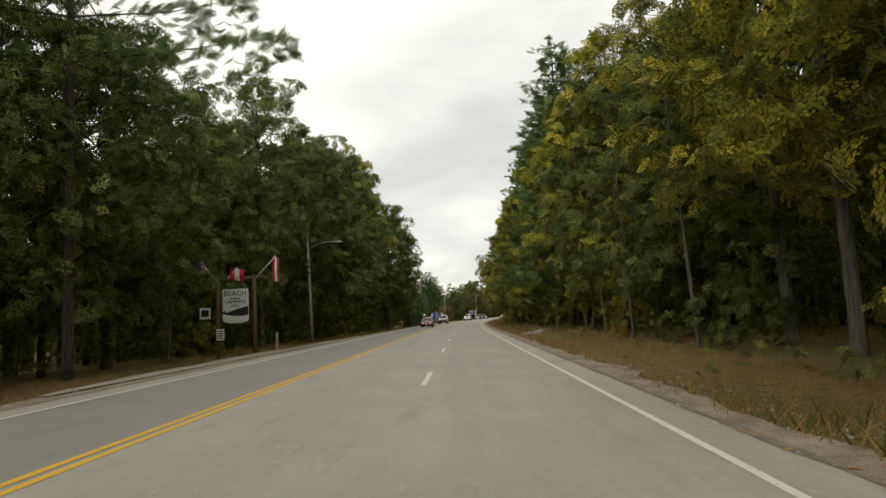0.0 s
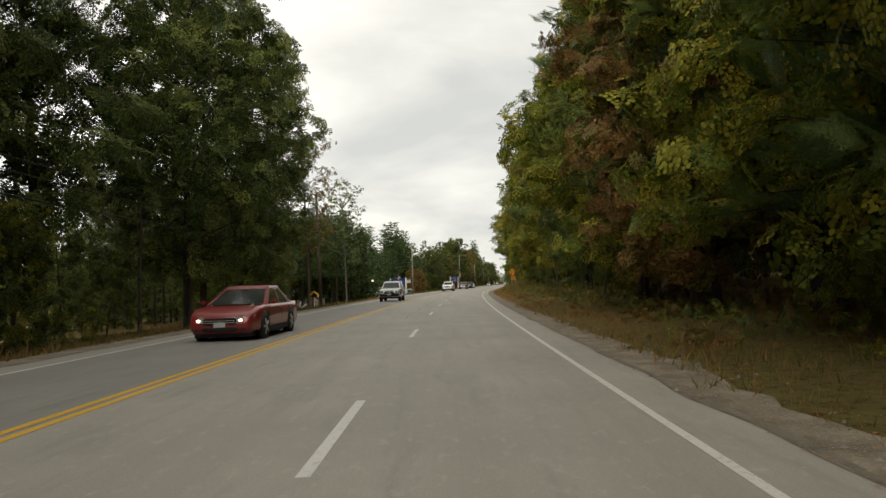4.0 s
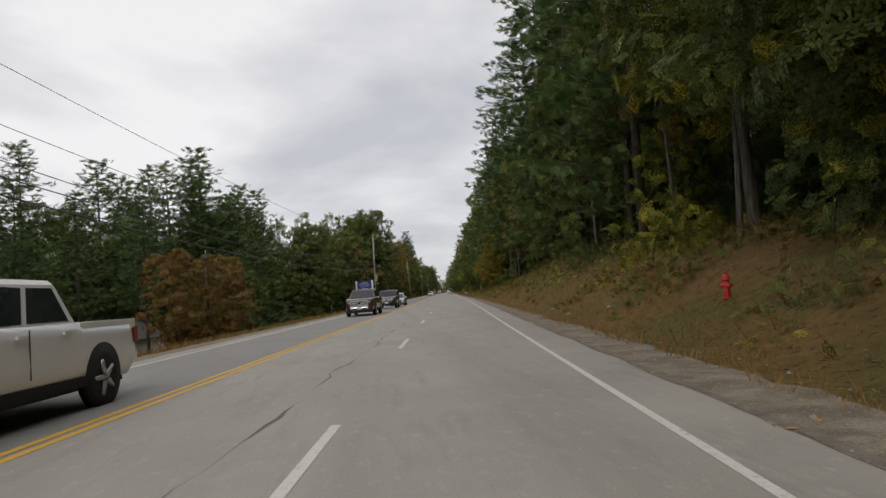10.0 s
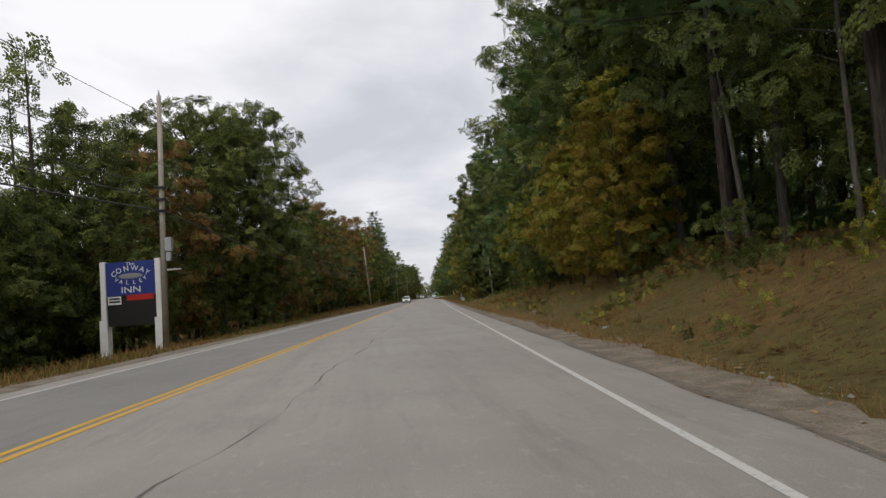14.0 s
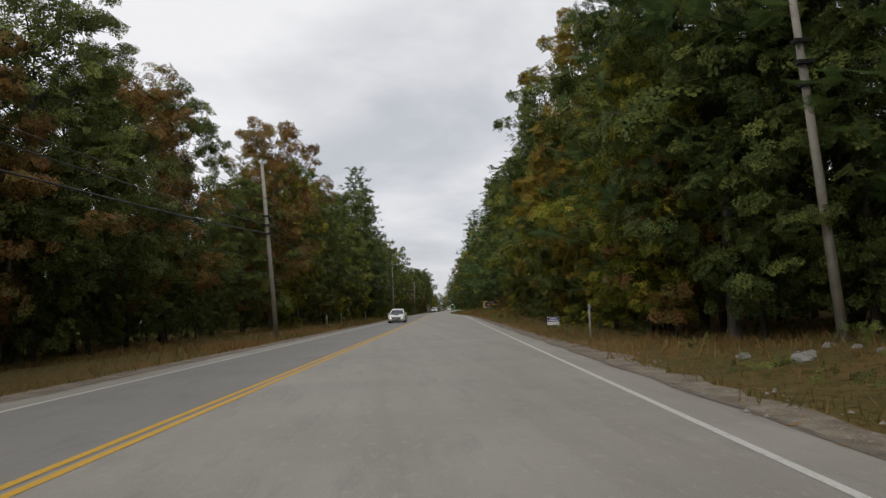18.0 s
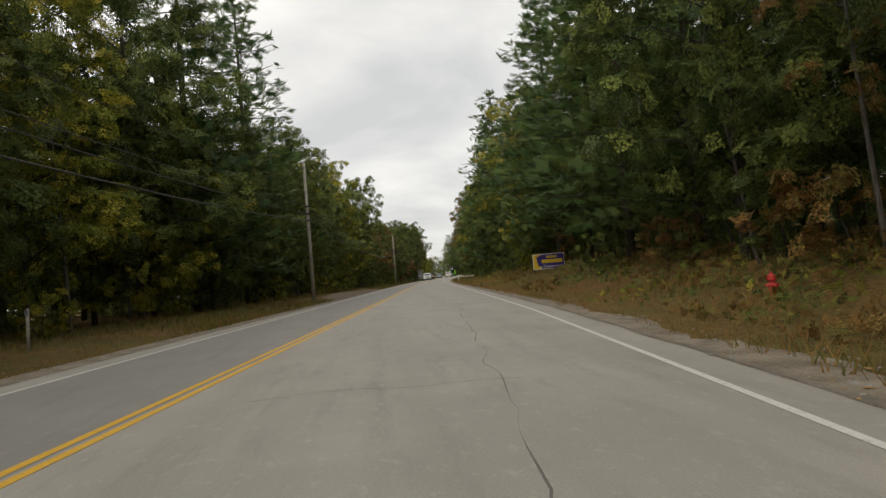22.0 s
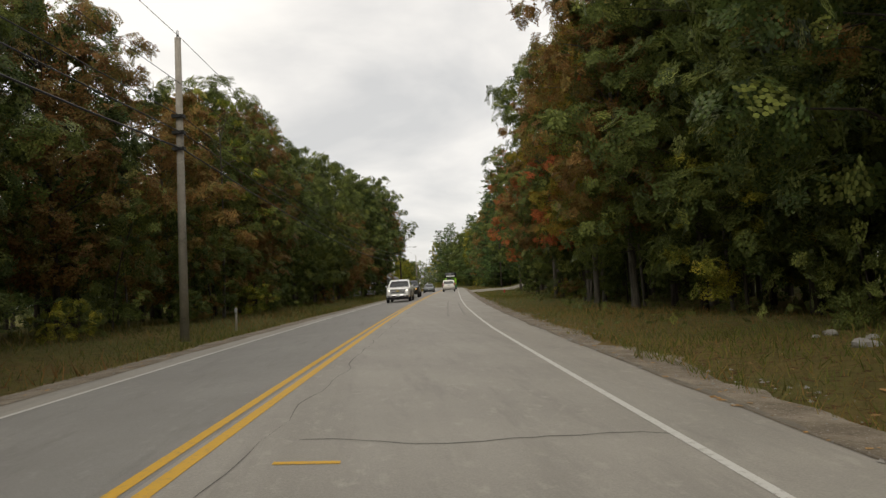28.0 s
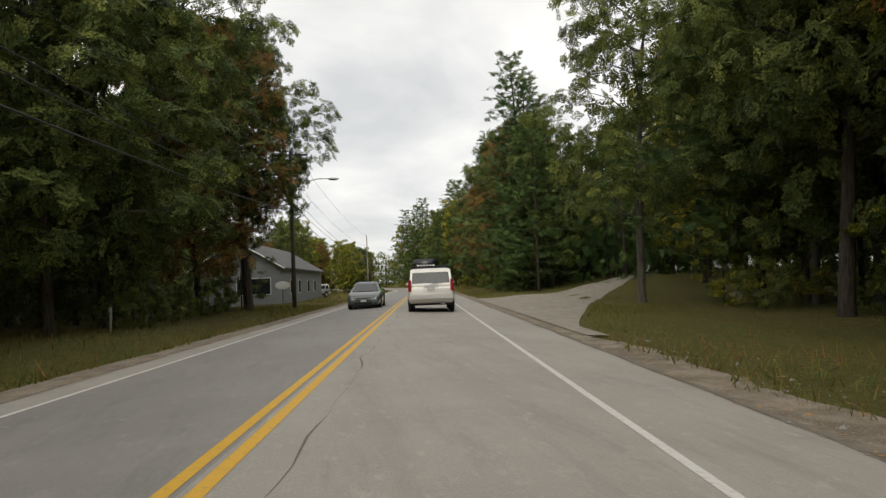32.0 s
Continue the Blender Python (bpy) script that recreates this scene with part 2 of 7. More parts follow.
def leaf_material(name, a, b_, c_, rough=0.55, cut=""):
    """Leaves that vary from tree to tree and from leaf to leaf, thin enough to let light through.
    A spray is cut into single leaves ("leaf") or into needles on both sides of a twig ("needle")."""
    m, nt, b = material(name, rough, 0.0, 0.12)
    link = nt.links.new

    def math_(op, *values):
        n = nt.nodes.new("ShaderNodeMath")
        n.operation = op
        for k, v in enumerate(values):
            if isinstance(v, (int, float)):
                n.inputs[k].default_value = v
            else:
                link(v, n.inputs[k])
        return n.outputs[0]

    def span(value, low, high, lo=0.0, hi=1.0):
        n = nt.nodes.new("ShaderNodeMapRange")
        for key, v in (("From Min", low), ("From Max", high), ("To Min", lo), ("To Max", hi)):
            n.inputs[key].default_value = v
        link(value, n.inputs["Value"])
        return n.outputs[0]

    info, geo = nt.nodes.new("ShaderNodeObjectInfo"), nt.nodes.new("ShaderNodeNewGeometry")
    island = geo.outputs["Random Per Island"]
    col = blend(nt, info.outputs["Random"], a, b_)
    col = blend(nt, span(island, 0.45, 1.0), col, c_)
    bright = span(island, 0.0, 1.0, 0.65, 1.25)
    keep = None
    if cut:
        tc = nt.nodes.new("ShaderNodeTexCoord")
        uv = nt.nodes.new("ShaderNodeSeparateXYZ")
        link(tc.outputs["UV"], uv.inputs[0])
        u, v = uv.outputs["X"], uv.outputs["Y"]
    if cut == "leaf":
        shift = nt.nodes.new("ShaderNodeCombineXYZ")
        link(math_("MULTIPLY", island, 613.0), shift.inputs[0])
        link(math_("MULTIPLY", island, 377.0), shift.inputs[1])
        place = nt.nodes.new("ShaderNodeVectorMath")
        place.operation = "MULTIPLY_ADD"
        place.inputs[1].default_value = (5.4, 6.2, 1.0)
        link(tc.outputs["UV"], place.inputs[0])
        link(shift.outputs[0], place.inputs[2])
        cells = nt.nodes.new("ShaderNodeTexVoronoi")
        cells.voronoi_dimensions = "2D"
        cells.inputs["Scale"].default_value = 1.0
        link(place.outputs[0], cells.inputs["Vector"])
        tone = nt.nodes.new("ShaderNodeSeparateXYZ")
        link(cells.outputs["Color"], tone.inputs[0])
        # whole leaves only: those whose middle lies within the spray
        mid_ = nt.nodes.new("ShaderNodeVectorMath")
        mid_.operation = "SUBTRACT"
        link(cells.outputs["Position"], mid_.inputs[0])
        link(shift.outputs[0], mid_.inputs[1])
        mx = nt.nodes.new("ShaderNodeSeparateXYZ")
        link(mid_.outputs[0], mx.inputs[0])
        reach = math_("ADD", math_("ABSOLUTE", math_("DIVIDE", mx.outputs[0], 5.4)), math_("ABSOLUTE", math_("DIVIDE", mx.outputs[1], 6.2)))
        inside = math_("LESS_THAN", reach, 0.9)
        leafy = math_("LESS_THAN", cells.outputs["Distance"], span(tone.outputs[2], 0.0, 1.0, 0.36, 0.58))
        keep = math_("MULTIPLY", inside, leafy)
        bright = math_("MULTIPLY", bright, span(tone.outputs[0], 0.0, 1.0, 0.62, 1.4))
        col = blend(nt, span(tone.outputs[1], 0.6, 1.0, 0.0, 0.7), col, c_)
    if cut == "needle":
        side = math_("MULTIPLY", math_("SIGN", v), 7.3)
        w = math_("ADD", math_("SUBTRACT", u, math_("MULTIPLY", math_("ABSOLUTE", v), 0.55)), side)
        w = math_("ADD", w, math_("MULTIPLY", island, 917.0))
        sway = nt.nodes.new("ShaderNodeTexNoise")
        sway.noise_dimensions = "2D"
        sway.inputs["Scale"].default_value, sway.inputs["Detail"].default_value = 2.6, 3.0
        link(tc.outputs["UV"], sway.inputs["Vector"])
        w = math_("ADD", w, math_("MULTIPLY", sway.outputs["Fac"], 0.7))
        streak = nt.nodes.new("ShaderNodeTexNoise")
        streak.noise_dimensions = "1D"
        streak.inputs["Scale"].default_value, streak.inputs["Detail"].default_value = 26.0, 3.0
        link(w, streak.inputs["W"])
        edge = span(math_("ADD", math_("ABSOLUTE", u), math_("ABSOLUTE", v)), 0.35, 1.0, 0.42, 0.56)
        keep = math_("GREATER_THAN", streak.outputs["Fac"], edge)
        bright = math_("MULTIPLY", bright, span(streak.outputs["Fac"], 0.4, 0.7, 0.75, 1.3))
    val = nt.nodes.new("ShaderNodeHueSaturation")
    link(bright, val.inputs["Value"])
    link(col, val.inputs["Color"])
    link(val.outputs[0], b.inputs["Base Color"])
    tr = nt.nodes.new("ShaderNodeBsdfTranslucent")
    link(val.outputs[0], tr.inputs[0])
    if cut == "leaf":
        # every leaf is turned its own way
        off = nt.nodes.new("ShaderNodeVectorMath")
        off.operation = "MULTIPLY_ADD"
        off.inputs[1].default_value, off.inputs[2].default_value = (1.3, 1.3, 1.3), (-0.65, -0.65, -0.65)
        link(cells.outputs["Color"], off.inputs[0])
        turned = nt.nodes.new("ShaderNodeVectorMath")
        link(off.outputs[0], turned.inputs[0])
        link(geo.outputs["Normal"], turned.inputs[1])
        unit = nt.nodes.new("ShaderNodeVectorMath")
        unit.operation = "NORMALIZE"
        link(turned.outputs[0], unit.inputs[0])
        link(unit.outputs[0], b.inputs["Normal"])
        link(unit.outputs[0], tr.inputs["Normal"])
    mix = nt.nodes.new("ShaderNodeMixShader")
    mix.inputs[0].default_value = 0.36
    link(b.outputs[0], mix.inputs[1])
    link(tr.outputs[0], mix.inputs[2])
    final = mix.outputs[0]
    if keep is not None:
        clear_ = nt.nodes.new("ShaderNodeBsdfTransparent")
        gaps = nt.nodes.new("ShaderNodeMixShader")
        link(keep, gaps.inputs[0])
        link(clear_.outputs[0], gaps.inputs[1])
        link(final, gaps.inputs[2])
        final = gaps.outputs[0]
    link(final, nt.nodes["Material Output"].inputs[0])
    return m


LEAF_GREEN = leaf_material("leaf_green", (0.068, 0.107, 0.032), (0.11, 0.142, 0.037), (0.165, 0.183, 0.044), cut="leaf")
LEAF_LIME = leaf_material("leaf_yellow_green", (0.132, 0.19, 0.03), (0.213, 0.23, 0.034), (0.356, 0.299, 0.041), cut="leaf")
LEAF_GOLD = leaf_material("leaf_gold", (0.263, 0.194, 0.032), (0.347, 0.221, 0.035), (0.147, 0.158, 0.023), cut="leaf")
LEAF_RED = leaf_material("leaf_red", (0.46, 0.10, 0.045), (0.44, 0.14, 0.05), (0.34, 0.12, 0.035), cut="leaf")
LEAF_RUST = leaf_material("leaf_rust", (0.26, 0.135, 0.048), (0.31, 0.17, 0.052), (0.13, 0.125, 0.034), cut="leaf")
NEEDLE = leaf_material("pine_needles", (0.048, 0.094, 0.031), (0.074, 0.12, 0.036), (0.102, 0.144, 0.041), cut="needle")
DRY_GRASS = leaf_material("dry_grass", (0.30, 0.165, 0.062), (0.37, 0.22, 0.085), (0.20, 0.125, 0.045), 0.8)
LAWN_GRASS = leaf_material("lawn_grass", (0.085, 0.13, 0.026), (0.12, 0.15, 0.032), (0.20, 0.17, 0.045), 0.8)
GREEN_GRASS = leaf_material("green_grass", (0.115, 0.125, 0.034), (0.15, 0.145, 0.042), (0.23, 0.16, 0.055), 0.8)


def bark(name, dark, light):
    m, nt, b = material(name, 0.9, 0.0, 0.2)
    f = noise_fac(nt, 3.0, 6.0, 0.65, (4.0, 4.0, 0.5))
    nt.links.new(blend(nt, f, dark, light), b.inputs["Base Color"])
    bump(nt, b, f, 0.8, 0.04)
    return m


BARK = bark("bark_brown", (0.035, 0.028, 0.022), (0.10, 0.085, 0.068))
BARK_PALE = bark("bark_grey", (0.065, 0.058, 0.048), (0.165, 0.15, 0.125))


POLE_GREY = plain("weathered_pole_wood", (0.30, 0.275, 0.235), 0.9, vary=0.3, scale=2.0, bumps=0.4)
POLE_DARK = plain("creosoted_pole_wood", (0.085, 0.068, 0.054), 0.9, vary=0.3, scale=2.0, bumps=0.4)
STEEL = plain("galvanised_steel", (0.42, 0.43, 0.44), 0.45, 0.8, vary=0.12)
CABLE = plain("black_cable", (0.02, 0.02, 0.02), 0.6)
WHITE = plain("white_painted_wood", (0.74, 0.74, 0.72), 0.6, vary=0.07, scale=3.0)
BLUE_SIGN = plain("blue_sign_board", (0.025, 0.045, 0.21), 0.5, vary=0.1)
NAVY_SIGN = plain("purple_blue_sign", (0.045, 0.03, 0.20), 0.5, vary=0.1)
ORANGE_SIGN = plain("orange_sign_sheet", (0.72, 0.24, 0.015), 0.45, vary=0.06)
YELLOW_SIGN = plain("yellow_sign_sheet", (0.70, 0.48, 0.03), 0.5, vary=0.06)
GREEN_BLADE = plain("green_sign_blade", (0.02, 0.17, 0.11), 0.5, vary=0.08)
BLACK = plain("black_paint", (0.018, 0.018, 0.018), 0.5, vary=0.1)
RED = plain("red_paint", (0.42, 0.028, 0.022), 0.5, vary=0.12)
FLAG_RED = plain("red_flag_cloth", (0.42, 0.03, 0.04), 0.8)
FLAG_BLUE = plain("blue_flag_cloth", (0.03, 0.04, 0.18), 0.8)
CLOTH_WHITE = plain("white_cloth", (0.7, 0.7, 0.7), 0.8)
BROWN_WOOD = plain("brown_wood", (0.12, 0.07, 0.04), 0.8, vary=0.25, bumps=0.3)
TEAL = plain("teal_boards", (0.05, 0.16, 0.155), 0.75, vary=0.15, scale=3.0)
GREY_BOARD = plain("grey_boards", (0.24, 0.25, 0.26), 0.8, vary=0.12, scale=3.0)
SIDING = plain("pale_siding", (0.55, 0.56, 0.55), 0.8, vary=0.1, scale=2.0)
ROOFING = plain("grey_shingles", (0.115, 0.112, 0.11), 0.9, vary=0.25, scale=5.0, bumps=0.5)
STONE = plain("pale_stone", (0.24, 0.23, 0.21), 0.9, vary=0.2, scale=4.0, bumps=0.5)
YELLOW_ROOF = plain("yellow_canopy", (0.55, 0.32, 0.04), 0.7)


def glow(name, colour, strength):
    m, nt, b = material(name, 0.3)
    b.inputs["Base Color"].default_value = (*colour, 1)
    b.inputs["Emission Color"].default_value = (*colour, 1)
    b.inputs["Emission Strength"].default_value = strength
    return m


LAMP_GLOW = glow("lit_lamp", (1.0, 0.85, 0.6), 0.9)
HEAD_GLOW = glow("lit_headlight", (1.0, 0.95, 0.85), 1.6)
AMBER_GLOW = glow("lit_marker", (1.0, 0.5, 0.06), 1.2)
TAIL_GLOW = glow("lit_tail_lamp", (0.9, 0.06, 0.03), 0.8)


def glass_look(name, colour):
    m, nt, b = material(name, 0.07, 0.0, 0.35)
    nt.links.new(blend(nt, noise_fac(nt, 0.9, 3.0), colour, tuple(c * 1.7 for c in colour)), b.inputs["Base Color"])
    b.inputs["Coat Weight"].default_value, b.inputs["Coat Roughness"].default_value = 0.15, 0.03
    return m


GLASS = glass_look("dark_window_glass", (0.018, 0.021, 0.022))
STEEL_DARK = plain("dark_steel", (0.06, 0.06, 0.062), 0.4, 0.7, vary=0.15)
TYRE = plain("tyre_rubber", (0.022, 0.022, 0.022), 0.85, vary=0.2)
ALLOY = plain("alloy_rim", (0.45, 0.45, 0.46), 0.3, 0.9, vary=0.1)
CHROME = plain("chrome_trim", (0.85, 0.85, 0.85), 0.3, 1.0, vary=0.04)
PLASTIC = plain("dark_plastic", (0.02, 0.02, 0.021), 0.65, vary=0.15, spec=0.2)
LENS_RED = plain("red_lamp_lens", (0.24, 0.012, 0.012), 0.2, coat=0.5)
LENS_CLEAR = plain("clear_lamp_lens", (0.2, 0.205, 0.21), 0.12, coat=0.8)
PLATE = plain("plate_blank", (0.42, 0.45, 0.44), 0.5)


def car_paint(name, colour, metal=0.0):
    m = plain(name, colour, 0.32, metal, vary=0.05, scale=1.2, coat=0.7)
    return m


# ---- helpers for things and parts ----
def mesh_from(name, verts, faces, mats, index=None, smooth=False):
    me = bpy.data.meshes.new(name)
    me.from_pydata(verts, [], faces)
    for m in mats if isinstance(mats, (list, tuple)) else (mats,):
        me.materials.append(m)
    if index is not None:
        me.polygons.foreach_set("material_index", index)
    if smooth:
        me.polygons.foreach_set("use_smooth", [True] * len(me.polygons))
    me.update()
    return me


def part(name, bm, mat, parent=None, label="", smooth=False, matrix=None):
    """Links a bmesh as one mesh object, under a thing or a part."""
    me = bpy.data.meshes.new(name)
    bm.to_mesh(me)
    bm.free()
    me.materials.append(mat)
    if smooth:
        me.polygons.foreach_set("use_smooth", [True] * len(me.polygons))
    ob = new(name, me)
    ob.parent = parent
    if matrix is not None:
        ob.matrix_local = matrix
    return tagged(ob, label)


def thing(name, m, label, category, group="", kind=""):
    ob = new(name)
    ob.empty_display_size = 0.3
    ob.matrix_basis = m
    return tagged(ob, label, category, group, kind)


def stand(s, lat, z=None, spin=0.0):
    """The pose of a thing that stands beside the road and faces along it; spin in degrees."""
    p = at(s, lat, ground_z(s, lat) if z is None else z)
    return pose(p.x, p.y, p.z, 0, 0, -math.degrees(turn_at(s)) + spin)


def box(bm, x0, x1, y0, y1, z0, z1, bevel=0.0):
    r = bmesh.ops.create_cube(bm, size=1.0, matrix=Matrix.LocRotScale(((x0 + x1) / 2, (y0 + y1) / 2, (z0 + z1) / 2), None, (x1 - x0, y1 - y0, z1 - z0)))
    if bevel:
        es = list({e for v in r["verts"] for e in v.link_edges})
        bmesh.ops.bevel(bm, geom=es, offset=bevel, segments=2, affect="EDGES")
    return bm


def box_part(name, dims, mat, parent, label="", bevel=0.0):
    return part(name, box(bmesh.new(), *dims, bevel), mat, parent, label)


def rod(bm, a, b, r0, r1=None, n=8):
    """A tapered round bar from a to b."""
    a, b = Vector(a), Vector(b)
    d = b - a
    m = Matrix.Translation((a + b) / 2) @ d.to_track_quat("Z", "Y").to_matrix().to_4x4()
    bmesh.ops.create_cone(bm, cap_ends=True, segments=n, radius1=r0, radius2=r0 if r1 is None else r1, depth=d.length, matrix=m)
    return bm


def rod_part(name, a, b, r0, mat, parent, label="", r1=None, n=10):
    return part(name, rod(bmesh.new(), a, b, r0, r1, n), mat, parent, label, True)


# ---- the land ----
RNG_ROAD = np.random.default_rng(21)
EDGE_L = -5.0
ASPHALT_L = -4.3
RIGHT_LINE = ((-60, 6.45), (20, 6.2), (60, 6.05), (142, 6.4), (184, 6.15), (245, 6.45), (285, 6.45), (346, 6.15), (465, 6.2), (485, 5.9), (502, 5.57), (551, 4.44), (561, 4.14), (581, 3.57), (600, 3.4), (900, 3.38))
BANK = ((-60, -0.2, 0.0), (58, -0.2, 0.1), (110, 0.2, 0.9), (137, 0.4, 1.5), (150, 0.7, 1.9), (167, 1.15, 2.3), (180, 1.4, 2.6), (200, 1.65, 3.0), (225, 1.95, 3.6), (240, 2.3, 4.2), (256, 2.95, 5.2), (270, 2.6, 4.8), (282, 1.75, 3.6), (300, 1.5, 3.1), (322, 1.75, 2.9), (345, 1.1, 2.0), (370, 0.85, 1.5), (384, -0.1, 0.5), (404, -0.3, 0.0), (450, 0.4, 1.0), (478, 0.85, 2.0), (500, 1.0, 3.1), (525, 1.05, 2.6), (541, 0.9, 1.8), (558, 0.1, 0.5), (587, -0.5, -0.4), (645, -0.8, -0.6), (676, -0.6, -0.1), (700, -0.2, 0.9), (720, 0.0, 1.2))
DIP = ((-60, -0.5, -0.6), (60, -0.45, -0.6), (100, -0.5, -0.8), (146, -0.6, -1.2), (210, -0.6, -1.5), (240, -0.5, -1.8), (316, -0.3, -1.6), (406, 0.1, 0.0), (493, 0.2, 0.3), (582, 0.0, 0.0), (684, -0.1, -0.2))


def right_line(s):
    return float(np.interp(s, [r[0] for r in RIGHT_LINE], [r[1] for r in RIGHT_LINE]))


def asphalt_r(s):
    return right_line(s) + float(np.interp(s, [0, 150, 300, 420, 540, 580, 700], [0.7, 0.85, 1.0, 0.7, 0.8, 1.4, 1.7]))


def shoulder(s):
    """Outer edge of the gravel on the right."""
    return asphalt_r(s) + float(np.interp(s, [0, 100, 150, 300, 360, 540, 600, 700], [0.6, 0.8, 1.0, 0.95, 0.7, 0.7, 0.8, 1.0]))


def ground_z(s, lat):
    """Height of the land beside the road."""
    c = crown(s)
    er = shoulder(s)
    if EDGE_L <= lat <= er:
        return -c * abs(lat)
    cols = BANK if lat > 0 else DIP
    near = float(np.interp(s, [r[0] for r in cols], [r[1] for r in cols]))
    far = float(np.interp(s, [r[0] for r in cols], [r[2] for r in cols]))
    rough = 0.10 * noise.noise((s * 0.15, lat * 0.3, 3.0)) + 0.05 * noise.noise((s * 0.6, lat * 0.8, 7.0))
    if lat > 0:
        z = float(np.interp(lat, [er, er + 0.7, 10.6, 13, 22, 60, 200], [-c * er, -c * er - 0.06, (0.34 if near > 0 else 0.6) * near, near, far, far + 0.5, far + 1.0]))
        return z + rough * min(1.0, (lat - er) / 3)
    z = float(np.interp(-lat, [-EDGE_L, -EDGE_L + 0.6, 9, 16, 26, 300], [-c * -EDGE_L, -c * -EDGE_L - 0.06, near, far, far * 1.6 - 0.1, far]))
    return z + rough * min(1.0, (EDGE_L - lat) / 3)


def strip_grid(stations, lats_at, z_at):
    verts, faces = [], []
    n = None
    for i, s in enumerate(stations):
        lats = lats_at(s)
        n = len(lats)
        verts += [at(s, a, z_at(s, a)) for a in lats]
        if i:
            o = (i - 1) * n
            faces += [(o + j, o + j + 1, o + n + j + 1, o + n + j) for j in range(n - 1)]
    return verts, faces


NEAR_S = list(np.arange(-60, 860, 3.0))


def drive_near(s):
    """Edge of the gravel drive that is nearer to the road, from which it leaves at a slant."""
    return max(shoulder(s) - 0.5, float(np.interp(s, [690, 698, 705, 713], [5.0, 13.0, 19.5, 27.6])))


def drive_far(s):
    return max(shoulder(s) + 0.1, float(np.interp(s, [655, 662, 680, 690, 700, 713], [5.2, 6.9, 11.8, 15.8, 20.6, 28.0])))


def land_lats(s):
    er = shoulder(s)
    left = [-1500, -500, -160, -60, -35, -24, -19, -16, -14, -12, -10.5, -9.3, -8.3, -7.4, -6.6, -6.0, -5.6, EDGE_L]
    right = [er, er + 0.5, er + 1.1, er + 2, er + 3, er + 4, er + 5.2, er + 6.5, er + 8, er + 9.7, er + 11.5, er + 14, er + 18, 35, 60, 160, 500, 1500]
    return left + [EDGE_L + 0.3, 0.0, er - 0.3] + right


def land_z(s, a):
    if EDGE_L + 0.1 < a < shoulder(s) - 0.1:
        return -crown(s) * abs(a) - 0.12
    return ground_z(s, a) - (0.03 if a in (EDGE_L, shoulder(s)) else 0.0)


v, f = strip_grid([-590, -300, -150, -90] + NEAR_S + [900, 980, 1100, 1300, 1590], land_lats, land_z)
ground = tagged(new("ground", mesh_from("ground", v, f, SOIL, smooth=True)), "roadside ground of dry grass and fallen leaves", "ground", kind="structure")
ROAD_S = [-590, -300, -150] + list(np.arange(-60, 900, 4.0)) + [1000, 1200, 1590]


def ribbon(name, lo, hi, mat, z=0.0, stations=None, label="", category="road", parent=None, kind="structure", on_land=False):
    height = (lambda s, a: ground_z(s, a) + z) if on_land else (lambda s, a: -crown(s) * abs(a) + z)
    v, f = strip_grid(stations or ROAD_S, lambda s: (lo(s), (lo(s) + hi(s)) / 2, hi(s)), height)
    ob = new(name, mesh_from(name, v, f, mat))
    ob.parent = parent
    return tagged(ob, label, category if not parent else "", kind=kind if not parent else "")


road = ribbon("road", lambda s: 0.0, lambda s: right_line(s) + 0.05, ASPHALT_OWN, 0.0, label="pale worn asphalt carriageway with tar-filled cracks")
ribbon("road", lambda s: -3.5, lambda s: 0.0, ASPHALT_FAR, 0.0, label="darker grey asphalt lane for oncoming traffic")
ribbon("pavement", lambda s: right_line(s) + 0.05, asphalt_r, ASPHALT_EDGE, 0.0, label="sandy asphalt shoulder along the edge line", category="shoulder")
ribbon("pavement", lambda s: ASPHALT_L, lambda s: -3.5, ASPHALT_EDGE, 0.0, label="narrow sandy asphalt shoulder", category="shoulder")
GRAVEL_S = list(np.arange(-60, 860, 0.6))
ribbon("gravel_strip", lambda s: asphalt_r(s) - 0.12 + 0.12 * noise.noise((s * 0.5, 1.0, 0.0)), lambda s: shoulder(s) - 0.1 + 0.55 * noise.noise((s * 0.3, 5.0, 0.0)) + 0.4 * noise.noise((s * 1.3, 6.0, 0.0)), GRAVEL, 0.006, GRAVEL_S, "sandy gravel strip beside the shoulder", "gravel", on_land=True)
ribbon("gravel_strip", lambda s: EDGE_L - 0.1 + 0.35 * noise.noise((s * 0.35, 8.0, 0.0)) + 0.18 * noise.noise((s * 1.3, 9.0, 0.0)), lambda s: ASPHALT_L + 0.1 + 0.12 * noise.noise((s * 0.5, 2.0, 0.0)), GRAVEL, 0.006, GRAVEL_S, "narrow gravel strip beside the shoulder", "gravel", on_land=True)
# a narrow uneven strip, darker than the shoulder beside it
ribbon("dirt_edge", lambda s: asphalt_r(s) - 0.09 + 0.10 * noise.noise((s * 0.5, 1.0, 0.0)), lambda s: asphalt_r(s) + 0.0 + 0.16 * noise.noise((s * 0.8, 11.0, 0.0)), DARK_STRIP, 0.010, GRAVEL_S, "dark uneven strip along the asphalt's edge", "dirt")
